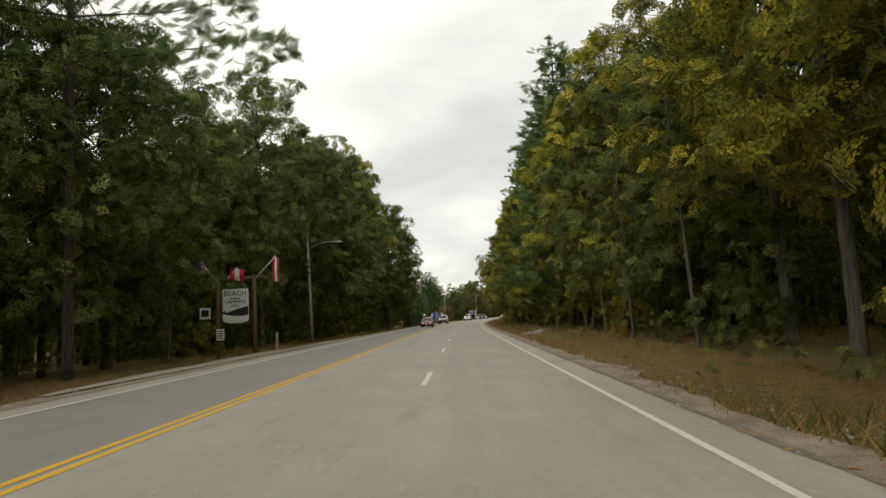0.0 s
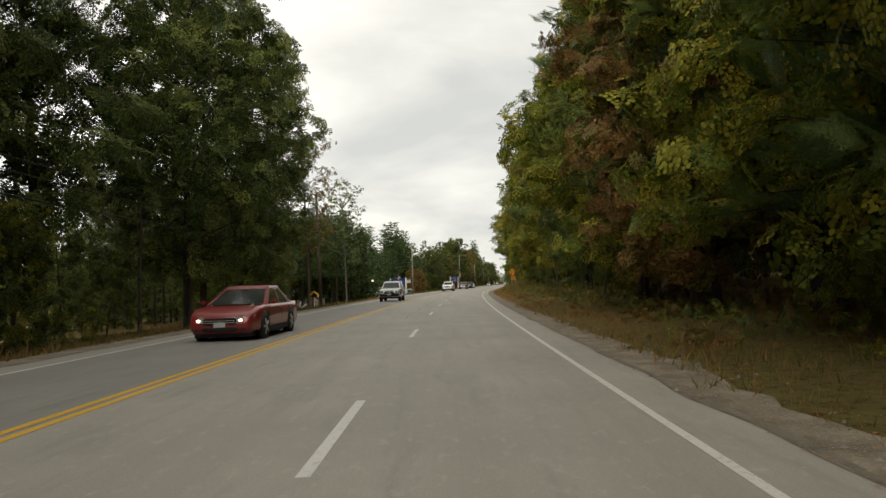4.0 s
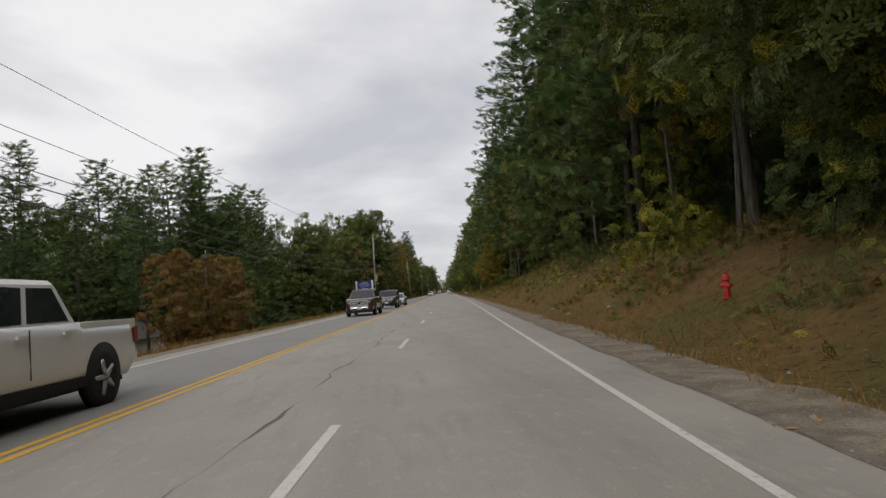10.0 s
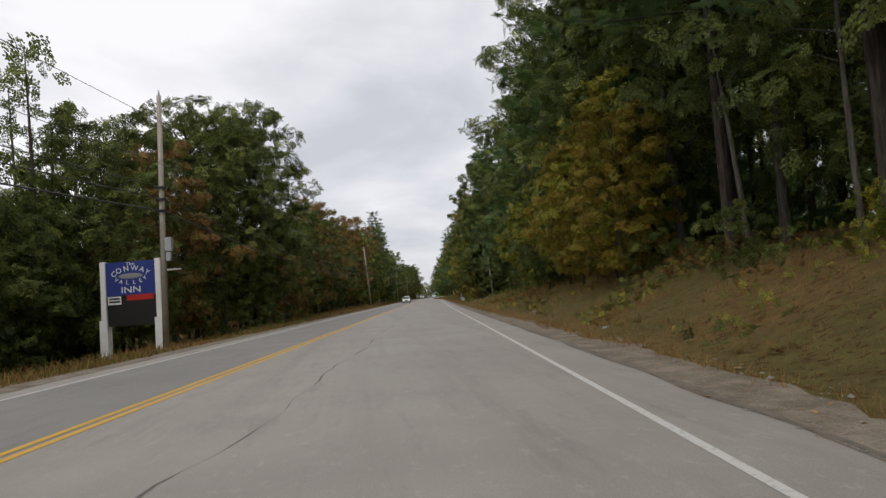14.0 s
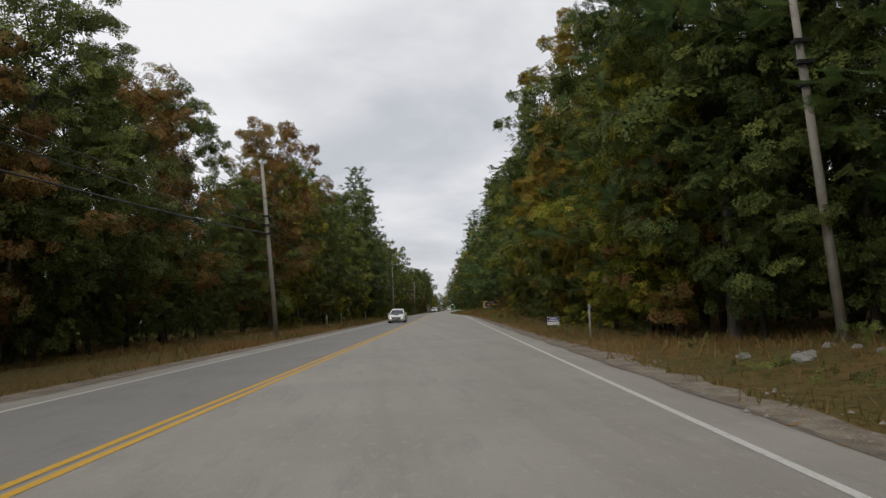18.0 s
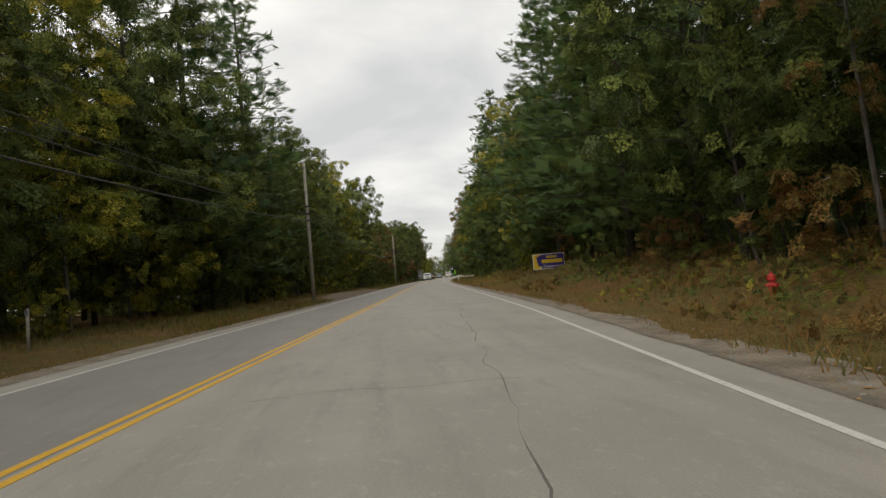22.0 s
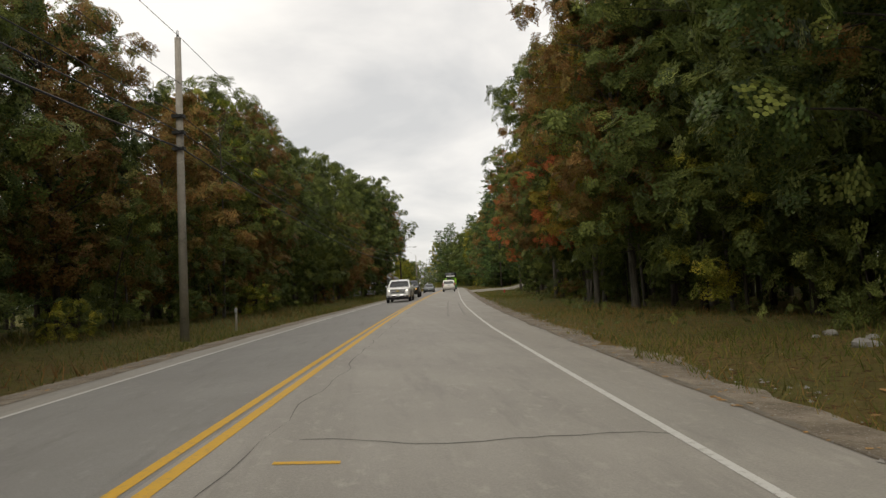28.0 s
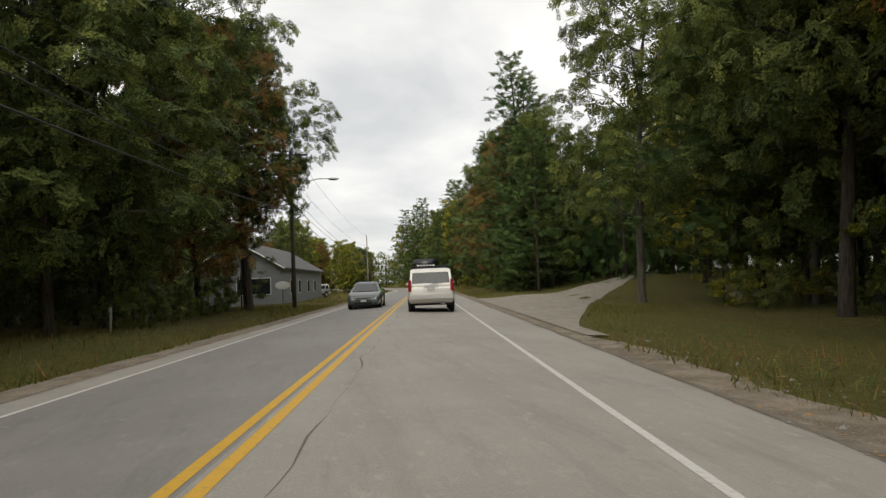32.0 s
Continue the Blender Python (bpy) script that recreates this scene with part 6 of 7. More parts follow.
rs = np.random.default_rng(31)
for k in range(60):
    stone(44 + k * 0.26 + rs.uniform(-0.5, 0.5), 8.4 + k * 0.05 + rs.uniform(-0.4, 0.4), rs.uniform(0.06, 0.16), k)
for k in range(16):
    stone(374 + rs.uniform(0, 6), 9.5 + rs.uniform(0, 2.5), rs.uniform(0.07, 0.18), 50 + k)
for k in range(14):
    stone(566 + rs.uniform(0, 9), 8.2 + rs.uniform(0, 3.5), rs.uniform(0.07, 0.17), 80 + k)
for k in range(12):
    stone(rs.uniform(195, 330), 8.9 + rs.uniform(0, 1.0), rs.uniform(0.06, 0.13), 110 + k)
stone(672, 17.5, 0.75, 200)

# gravel drive on the right near the end, dirt pull-off on the left
def patch(name, outline_s, lo, hi, mat, label, z=0.015):
    v, f = strip_grid(outline_s, lambda s: [lo(s) + (hi(s) - lo(s)) * t / 6 for t in range(7)], lambda s, a: ground_z(s, a) + z)
    tagged(new(name, mesh_from(name, v, f, mat, smooth=True)), label, "gravel", kind="structure")


patch("drive", list(np.arange(655, 713, 1.0)), drive_near, drive_far, PALE_GRAVEL, "pale gravel drive leading into the trees", 0.03)
patch("pull_off", list(np.arange(496, 548, 1.5)), lambda s: EDGE_L - 3.2 * max(0.02, 1 - abs((s - 522) / 26) ** 3), lambda s: EDGE_L + 0.2, EARTH, "bare dirt pull-off beside the lane", 0.03)
patch("pull_off", list(np.arange(14, 58, 1.5)), lambda s: EDGE_L - 4.0 * max(0.02, 1 - abs((s - 36) / 22) ** 3), lambda s: EDGE_L + 0.2, PALE_GRAVEL, "gravel entrance beside the camping sign", 0.03)


# ---- buildings ----
def gable_house(name, m, w, d, eave, peak, wall, roof, label, windows=(), door=None, trim=WHITE, porch=0):
    """A gabled house; its gable faces -y, w wide and d deep."""
    root = thing(name, m, label, "building", "roadside buildings")
    bm = bmesh.new()
    sec = [(-w / 2, -0.8), (w / 2, -0.8), (w / 2, eave), (0, peak), (-w / 2, eave)]
    a = [bm.verts.new((x, 0, z)) for x, z in sec]
    b = [bm.verts.new((x, d, z)) for x, z in sec]
    bm.faces.new(a)
    bm.faces.new(b[::-1])
    for i in (0, 1, 4):
        bm.faces.new((a[i], b[i], b[(i + 1) % 5], a[(i + 1) % 5]))
    bmesh.ops.recalc_face_normals(bm, faces=bm.faces)
    part("wall", bm, wall, root)
    for sx in (-1, 1):
        bm = bmesh.new()
        ex, ez = sx * (w / 2 + 0.35), eave - 0.35 * (peak - eave) / (w / 2)
        pts = [(0, peak + 0.02), (ex, ez + 0.02), (ex, ez + 0.14), (0, peak + 0.16)]
        a = [bm.verts.new((x, -0.35, z)) for x, z in pts]
        b = [bm.verts.new((x, d + 0.35, z)) for x, z in pts]
        bm.faces.new(a)
        bm.faces.new(b[::-1])
        for i in range(4):
            bm.faces.new((a[i], b[i], b[(i + 1) % 4], a[(i + 1) % 4]))
        bmesh.ops.recalc_face_normals(bm, faces=bm.faces)
        part("roof", bm, roof, root, "sloping shingled roof half")
        bm = bmesh.new()
        rod(bm, (0, -0.36, peak + 0.04), (ex, -0.36, ez + 0.04), 0.07, 0.07, 4)
        part("barge_board", bm, trim, root)
    for side, x, z, ww, hh in windows:
        if side == "front":
            wn = box_part("window", (x - ww / 2, x + ww / 2, -0.05, 0.02, z, z + hh), trim, root, "white window frame")
            box_part("pane", (x - ww / 2 + 0.07, x + ww / 2 - 0.07, -0.062, -0.05, z + 0.07, z + hh - 0.07), GLASS, wn)
        else:
            sx = 1 if side == "right" else -1
            xa, xb = sorted((sx * (w / 2 - 0.02), sx * (w / 2 + 0.05)))
            wn = box_part("window", (xa, xb, x - ww / 2, x + ww / 2, z, z + hh), trim, root, "white window frame")
            xa, xb = sorted((sx * (w / 2 + 0.05), sx * (w / 2 + 0.062)))
            box_part("pane", (xa, xb, x - ww / 2 + 0.07, x + ww / 2 - 0.07, z + 0.07, z + hh - 0.07), GLASS, wn)
    if door:
        dr = box_part("door", (door - 0.5, door + 0.5, -0.05, 0.02, -0.1, 2.05), trim, root)
        rod_part("knob", (door + 0.36, -0.1, 1.0), (door + 0.36, -0.05, 1.0), 0.035, STEEL, dr)
    for k in range(porch):
        x = -w / 2 + w * (k + 0.5) / porch
        box_part("porch_post", (x - 0.07, x + 0.07, -1.9, -1.76, -0.8, eave - 0.35), trim, root)
    if porch:
        bm = bmesh.new()
        box(bm, -w / 2 - 0.3, w / 2 + 0.3, -2.1, 0.0, eave - 0.35, eave - 0.2)
        part("porch_roof", bm, roof, root)
        box_part("porch_floor", (-w / 2, w / 2, -2.0, 0.0, -0.7, -0.1), GREY_BOARD, root)
    return root


gable_house("motel", stand(238, -27.5), 15, 7, 2.5, 4.2, SIDING, ROOFING, "long low pale motel with a posted porch", [("front", x, 0.7, 1.3, 1.1) for x in (-5.5, -2.8, 2.2, 4.8)], -0.2, porch=8)
gable_house("garage", stand(262, -25.5), 4.6, 6.0, 2.0, 3.3, SIDING, ROOFING, "pale boarded garage with grey shingle roof", [("right", 2.5, 0.6, 0.9, 1.2)])
gable_house("house", stand(294, -34.0), 6.0, 9.0, 3.6, 5.4, TEAL, ROOFING, "teal house with grey gabled roof", [("front", 1.0, 2.3, 0.8, 1.0), ("right", 3.0, 1.0, 1.0, 1.1)])
gable_house("shed", stand(238, -13.6), 1.5, 1.7, 1.55, 1.85, TEAL, ROOFING, "small teal shed with white trim", [], 0.0)
for s0, lat in ((193, -30.2), (201.5, -30.2), (214, -30.6)):
    gable_house("cottage", stand(s0, lat), 4.0, 4.8, 2.3, 3.5, SIDING, ROOFING, "small white cabin with gabled roof", [("front", -1.0, 0.9, 0.8, 0.9), ("right", 2.4, 0.9, 0.8, 0.9)], 0.8)
gable_house("house", stand(697, -14.6), 7.6, 22, 3.3, 5.6, GREY_BOARD, ROOFING, "long grey house with dark gabled roof", [("front", 1.4, 0.9, 3.0, 1.5), ("right", 4.0, 0.9, 1.0, 1.3), ("right", 8.0, 0.9, 1.0, 1.3), ("right", 13.0, 0.9, 1.0, 1.3), ("right", 17.0, 0.9, 1.0, 1.3)])
bm = bmesh.new()
dish_home = thing("oval_sign", stand(694.5, -10.2) @ Matrix.Scale(0.62, 4), "white oval sign on a post before the house", "sign")
rod_part("post", (0, 0, -0.2), (0, 0, 2.0), 0.05, PLASTIC, dish_home)
bmesh.ops.create_uvsphere(bm, u_segments=16, v_segments=8, radius=1.0, matrix=Matrix.LocRotScale((0, 0, 2.5), None, (1.0, 0.05, 0.55)))
part("panel", bm, WHITE, dish_home, "", True)

play = thing("play_tower", stand(161, -14.0) @ Matrix.Scale(0.68, 4), "wooden play tower with a yellow canopy and slide", "playground")
for x in (-0.7, 0.7):
    for y in (-0.7, 0.7):
        box_part("post", (x - 0.06, x + 0.06, y - 0.06, y + 0.06, -0.3, 2.3), BROWN_WOOD, play)
box_part("deck", (-0.8, 0.8, -0.8, 0.8, 1.1, 1.2), BROWN_WOOD, play)
for sx in (-1, 1):
    bm = bmesh.new()
    vs = [bm.verts.new(p) for p in ((0, -0.9, 3.1), (0, 0.9, 3.1), (sx * 0.95, 0.9, 2.2), (sx * 0.95, -0.9, 2.2))]
    f = bm.faces.new(vs)
    bmesh.ops.solidify(bm, geom=[f], thickness=0.04)
    part("canopy", bm, YELLOW_ROOF, play, "yellow sloping canopy")
for k in range(6):
    box_part("slat", (-0.75 + 0.28 * k, -0.65 + 0.28 * k, -0.86, -0.8, 0.2, 1.9), BROWN_WOOD, play)
bm = bmesh.new()
rod(bm, (-0.7, 0, 1.2), (-2.4, -0.2, 0.0), 0.22, 0.22, 8)
part("slide", bm, GREY_BOARD, play)


# ---- vehicles: y points to the front, the origin lies on the road under the middle ----
def loft(bm, rings):
    """Skins a row of equal rings, closed at both ends."""
    prev = None
    for ring in rings:
        vs = [bm.verts.new(p) for p in ring]
        if prev:
            for i in range(len(vs)):
                bm.faces.new((prev[i], prev[(i + 1) % len(vs)], vs[(i + 1) % len(vs)], vs[i]))
        else:
            bm.faces.new(vs[::-1])
        prev = vs
    bm.faces.new(prev)
    bmesh.ops.recalc_face_normals(bm, faces=bm.faces)
    return bm


def shell_ring(y, hw, z0, z1, round_=0.10):
    h = z1 - z0
    half = [(hw * 0.90, z0), (hw * 0.985, z0 + 0.16 * h), (hw, z0 + 0.45 * h), (hw * 0.985, z0 + 0.80 * h), (hw * (1 - round_ * 0.6), z1 - 0.04 * h), (hw * (1 - round_ * 2.2), z1)]
    return [(x, y, z) for x, z in half] + [(-x, y, z) for x, z in half[::-1]]


def pane(bm, corners, inset, off=0.008):
    """A glass panel set a little proud of four corners of a cabin face."""
    c = [Vector(p) for p in corners]
    n = (c[1] - c[0]).cross(c[3] - c[0]).normalized()
    mid = sum(c, Vector()) / 4
    q = []
    for i, p in enumerate(c):
        a, b = c[(i + 1) % 4] - p, c[(i - 1) % 4] - p
        q.append(p + a.normalized() * inset + b.normalized() * inset)
    if n.dot(mid - Vector((0, mid.y * 0.999, 0.5))) < 0 and abs(n.y) < 0.5:
        n = -n
    lo = [bm.verts.new(p - n * 0.004) for p in q]
    hi = [bm.verts.new(p + n * off) for p in q]
    bm.faces.new(hi)
    bm.faces.new(lo[::-1])
    for i in range(4):
        bm.faces.new((lo[i], lo[(i + 1) % 4], hi[(i + 1) % 4], hi[i]))
    bmesh.ops.recalc_face_normals(bm, faces=bm.faces)
    return bm


def wheel(root, x, y, r, w, rim_mat=ALLOY):
    sx = 1 if x > 0 else -1
    bm = bmesh.new()
    rings = []
    for u, k in ((-w / 2, 0.86), (-w / 2 + 0.02, 0.97), (-w * 0.25, 1.0), (w * 0.25, 1.0), (w / 2 - 0.02, 0.97), (w / 2, 0.86), (w / 2 - 0.01, 0.66)):
        rings.append([(x + sx * u, y + r * k * math.cos(a), r + r * k * math.sin(a)) for a in np.arange(0, 6.283, 6.2832 / 22)])
    wh = part("wheel", loft(bm, rings), TYRE, root, "black rubber tyre", True)
    bm = bmesh.new()
    rod(bm, (x + sx * (w / 2 - 0.035), y, r), (x + sx * (w / 2 + 0.002), y, r), r * 0.2, r * 0.17, 12)
    for k in range(5):
        a = k * 1.25664
        rod(bm, (x + sx * (w / 2 - 0.01), y, r), (x + sx * (w / 2 - 0.015), y + r * 0.66 * math.cos(a), r + r * 0.66 * math.sin(a)), r * 0.12, r * 0.08, 6)
    rod(bm, (x + sx * (w / 2 - 0.06), y, r), (x + sx * (w / 2 - 0.05), y, r), r * 0.66, r * 0.66, 20)
    part("rim", bm, rim_mat, wh, "spoked metal rim", True)


def vehicle(name, m, label, c, category="car"):
    """c: L, W, roof, belt, hood and tail heights, clear, stations of the cabin, wheels, paint, bed, and trim options."""
    root = thing(name, m, label, category, "vehicles on the road")
    L, W, paint_mat = c["L"], c["W"], c["paint"]
    hw, clear, belt, hood, tail = W / 2, c["clear"], c["belt"], c["hood"], c["tail"]
    ws, rf, rr, rb = c["cab"]
    f, b = L / 2, -L / 2
    bm = bmesh.new()
    st = [(b, 0.90, clear + 0.22, tail - 0.14), (b + 0.06, 0.96, clear + 0.1, tail - 0.04), (b + 0.25, 1.0, clear, tail)]
    st += [(max(rb - 0.12, b + 0.35), 1.0, clear, tail), (rb + 0.03, 1.0, clear, belt)] if c.get("bed") or tail < belt - 0.02 else [(rb + 0.3, 1.0, clear, belt)]
    st += [(0.0, 1.0, clear, belt), (ws - 0.15, 1.0, clear, belt), (ws + 0.1, 0.995, clear, belt - 0.02)]
    st += [((ws + f) / 2 + 0.1, 0.985, clear, (belt + hood) / 2), (f - 0.42, 0.955, clear + 0.02, hood - 0.01), (f - 0.2, 0.92, clear + 0.04, hood - 0.06), (f - 0.07, 0.87, clear + 0.06, hood - 0.15), (f, 0.78, clear + 0.16, hood - 0.3)]
    part("body", loft(bm, [shell_ring(y, hw * k, z0, z1, c.get("round", 0.08)) for y, k, z0, z1 in st]), paint_mat, root, c["body_label"], True)
    # hood crease lines and cowl
    for sx in (-1, 1):
        bm = bmesh.new()
        rod(bm, (sx * hw * 0.62, ws + 0.25, belt - 0.012), (sx * hw * 0.5, f - 0.45, hood - 0.012), 0.03, 0.02, 6)
        part("hood_crease", bm, paint_mat, root, "", True)
    box_part("cowl", (-hw * 0.8, hw * 0.8, ws - 0.05, ws + 0.16, belt - 0.05, belt + 0.005), PLASTIC, root, "", 0.02)
    # cabin with pillars, glass and roof
    tw, roof = hw * c.get("taper", 0.80), c["roof"]
    bw = hw * 0.93
    low = [(-bw, rb, belt - 0.03), (bw, rb, belt - 0.03), (bw, ws, belt - 0.03), (-bw, ws, belt - 0.03)]
    top = [(-tw, rr, roof - 0.09), (tw, rr, roof - 0.09), (tw, rf, roof - 0.09), (-tw, rf, roof - 0.09)]
    mid_ = [(-tw * 0.94, rr + 0.06, roof - 0.03), (tw * 0.94, rr + 0.06, roof - 0.03), (tw * 0.94, rf - 0.1, roof - 0.03), (-tw * 0.94, rf - 0.1, roof - 0.03)]
    cap = [(-tw * 0.7, rr + 0.3, roof), (tw * 0.7, rr + 0.3, roof), (tw * 0.7, rf - 0.4, roof), (-tw * 0.7, rf - 0.4, roof)]
    cabin = part("cabin", loft(bmesh.new(), [low, top, mid_, cap]), paint_mat, root, "roof and window pillars")
    part("windscreen", pane(bmesh.new(), (low[3], low[2], top[2], top[3]), 0.09), GLASS, cabin, "dark windscreen")
    part("rear_window", pane(bmesh.new(), (low[1], low[0], top[0], top[1]), 0.10), GLASS, cabin, "dark rear window")
    for sx in (-1, 1):
        splits = c["doors"]
        for u0, u1 in zip(splits, splits[1:]):
            lerp = lambda A, B, u: tuple(np.array(A) * (1 - u) + np.array(B) * u)
            i, j = (1, 2) if sx > 0 else (0, 3)
            q = (lerp(low[i], low[j], u0), lerp(low[i], low[j], u1), lerp(top[i], top[j], u1), lerp(top[i], top[j], u0))
            part("side_window", pane(bmesh.new(), q, 0.055), GLASS, cabin)
        ym = ws - 0.25
        box_part("mirror", (*sorted((sx * (hw - 0.02), sx * (hw + 0.17))), ym - 0.06, ym + 0.06, belt - 0.0, belt + 0.13), c.get("mirror", paint_mat), root, "", 0.04)
        seams = [rb + (ws - rb) * u for u in splits[1:-1]] + [ws - 0.05]
        for ys in seams:
            box_part("door_seam", (*sorted((sx * (hw * 0.994), sx * (hw + 0.003))), ys - 0.006, ys + 0.006, clear + 0.22, belt - 0.06), PLASTIC, root)
        for ys in seams[:-1] + [rb + (ws - rb) * splits[0] + 0.08]:
            box_part("door_handle", (*sorted((sx * hw * 0.99, sx * (hw + 0.025)),), ys + 0.08, ys + 0.26, belt - 0.16, belt - 0.12), c.get("handle", paint_mat), root)
        for y in c["axles"]:
            bm = bmesh.new()
            rod(bm, (sx * (hw - 0.14), y, c["r"] + 0.03), (sx * (hw + 0.004), y, c["r"] + 0.03), c["r"] * 1.19, c["r"] * 1.19, 22)
            part("wheel_arch", bm, c.get("arch", PLASTIC), root, "", True)
            wheel(root, sx * (hw - 0.10), y, c["r"], 0.24, c.get("rim", ALLOY))
        face = c.get("face", "car")
        if face == "jeep":
            hl = part("headlight", rod(bmesh.new(), (sx * hw * 0.66, f - 0.2, hood - 0.2), (sx * hw * 0.66, f + 0.012, hood - 0.2), 0.105, 0.10, 18), LENS_CLEAR, root, "round headlight", True)
        elif face == "truck":
            bm = box(bmesh.new(), *sorted((sx * hw * 0.62, sx * hw * 0.90)), f - 0.36, f + 0.004, hood - 0.40, hood - 0.15, 0.035)
            for v in bm.verts:
                out_ = abs(v.co.x) / hw - 0.62
                v.co.y -= 0.75 * max(0.0, out_ - 0.06) ** 1.15 + 0.25 * max(0.0, v.co.z - hood + 0.28)
                v.co.z += 0.10 * out_ - 0.3 * max(0.0, 0.1 - out_) * (v.co.z < hood - 0.3)
            hl = part("headlight", bm, LENS_CLEAR, root, "tall clear headlight")
            box_part("fog_lamp", (*sorted((sx * hw * 0.68, sx * hw * 0.84)), f + 0.03, f + 0.05, clear + 0.1, clear + 0.19), PLASTIC, root, "", 0.01)
        else:
            bm = box(bmesh.new(), *sorted((sx * hw * 0.46, sx * hw * 0.92)), f - 0.36, f + 0.035, hood - 0.34, hood - 0.15, 0.03)
            for v in bm.verts:
                out_ = abs(v.co.x) / hw - 0.46
                v.co.y -= 1.3 * max(0.0, out_ - 0.2) ** 1.3 + 0.25 * max(0.0, v.co.z - hood + 0.3)
                v.co.z += 0.14 * out_
            hl = part("headlight", bm, LENS_CLEAR, root, "swept clear headlight")
        if c.get("lit"):
            y1, xl, rl = (f - 0.012, 0.72, 0.07) if face == "truck" else (f + 0.045, 0.6, 0.045)
            part("lit_lamp", rod(bmesh.new(), (sx * hw * xl, y1 - 0.06, hood - 0.25), (sx * hw * xl, y1 + 0.012, hood - 0.25), rl, rl * 0.86, 14), c["lit"], hl, "lit round lamp", True)
        tl = c.get("lamps", (tail - 0.45, tail - 0.1))
        box_part("tail_lamp", (*sorted((sx * hw * 0.84, sx * hw * 0.985)), b - 0.02, b + 0.16, tl[0], tl[1]), LENS_RED, root, "red tail lamp", 0.02)
        box_part("sill", (*sorted((sx * hw * 0.9, sx * (hw + 0.006))), c["axles"][0] + c["r"] * 1.2, c["axles"][1] - c["r"] * 1.2, clear - 0.02, clear + 0.12), c.get("sill", PLASTIC), root)
    face = c.get("face", "car")
    if face == "truck":
        bm = box(bmesh.new(), -hw * 0.63, hw * 0.63, f - 0.14, f + 0.008, clear + 0.36, hood - 0.13, 0.03)
        for v in bm.verts:
            v.co.x *= 1 - 0.14 * max(0.0, (hood - 0.13 - v.co.z) / (hood - clear - 0.49))
        gr = part("grille", bm, PLASTIC, root, "tall dark mesh grille")
        zz = np.linspace(clear + 0.37, hood - 0.15, 3 + c.get("bars", 2))
        for k, z in enumerate(zz):
            thick = 0.03 if k in (0, len(zz) // 2, len(zz) - 1) else 0.012
            box_part("grille_bar", (-hw * 0.62, hw * 0.62, f + 0.004, f + 0.022, z - thick, z + thick), c.get("bar_mat", CHROME), gr)
        box_part("grille_badge", (-0.1, 0.1, f + 0.02, f + 0.03, zz[len(zz) // 2] - 0.035, zz[len(zz) // 2] + 0.035), YELLOW_SIGN if c.get("gold") else PLASTIC, gr)
        bm = box(bmesh.new(), -hw * 0.97, hw * 0.97, f - 0.30, f + 0.06, clear + 0.06, clear + 0.34, 0.06)
        bmesh.ops.subdivide_edges(bm, edges=[e for e in bm.edges if abs(e.verts[0].co.x - e.verts[1].co.x) > hw], cuts=7)
        for v in bm.verts:
            v.co.y -= 0.9 * max(0.0, abs(v.co.x) / hw - 0.45) ** 1.6
        part("front_bumper", bm, c.get("bumper", paint_mat), root, "wide swept bumper", True)
        box_part("air_intake", (-hw * 0.5, hw * 0.5, f - 0.1, f + 0.066, clear + 0.08, clear + 0.2), PLASTIC, root, "", 0.01)
        box_part("number_plate", (-0.16, 0.16, f + 0.064, f + 0.074, clear + 0.1, clear + 0.26), PLATE, root, "blank plate")
        if c.get("surround"):
            z0, z1 = clear + 0.36, hood - 0.13
            for dims in ((-hw * 0.66, hw * 0.66, z1 - 0.03, z1 + 0.04), (-hw * 0.56, hw * 0.56, z0 - 0.03, z0 + 0.03), (-hw * 0.66, -hw * 0.59, z0, z1), (hw * 0.59, hw * 0.66, z0, z1)):
                box_part("grille_surround", (dims[0], dims[1], f - 0.05, f + 0.026, dims[2], dims[3]), CHROME, gr, "bright grille surround", 0.012)
        else:
            box_part("skid_plate", (-hw * 0.85, hw * 0.85, f - 0.3, f - 0.02, clear - 0.12, clear + 0.08), PLASTIC, root)
    elif face == "jeep":
        for k in range(7):
            x = -0.33 + 0.11 * k
            box_part("grille_slot", (x - 0.032, x + 0.032, f - 0.12, f + 0.006, hood - 0.34, hood - 0.1), PLASTIC, root)
        box_part("front_bumper", (-hw * 0.93, hw * 0.93, f - 0.35, f + 0.07, clear + 0.1, clear + 0.36), PLASTIC, root, "black plastic bumper", 0.07)
        box_part("bull_bar", (-hw * 0.5, hw * 0.5, f + 0.0, f + 0.09, clear + 0.36, clear + 0.44), PLASTIC, root, "black push bar", 0.03)
        box_part("number_plate", (-0.16, 0.16, f + 0.075, f + 0.085, clear + 0.2, clear + 0.34), PLATE, root, "blank plate")
        for sx in (-1, 1):
            for y in c["axles"]:
                fl = box(bmesh.new(), *sorted((sx * (hw - 0.1), sx * (hw + 0.07))), y - 0.56, y + 0.56, 0.72, 0.84, 0.03)
                for v in fl.verts:
                    v.co.z -= 0.34 * abs((v.co.y - y) / 0.56) ** 3
                part("fender_flare", fl, paint_mat, root)
    else:
        box_part("grille", (-hw * 0.47, hw * 0.47, f - 0.12, f + 0.03, hood - 0.37, hood - 0.19), PLASTIC, root, "dark grille", 0.03)
        for k in range(c.get("bars", 2)):
            z = hood - 0.31 + 0.05 * k
            box_part("grille_bar", (-hw * 0.44, hw * 0.44, f + 0.026, f + 0.04, z, z + 0.014), c.get("bar_mat", CHROME), root)
        bm = box(bmesh.new(), -hw * 0.90, hw * 0.90, f - 0.25, f + 0.02, clear + 0.0, clear + 0.34, 0.06)
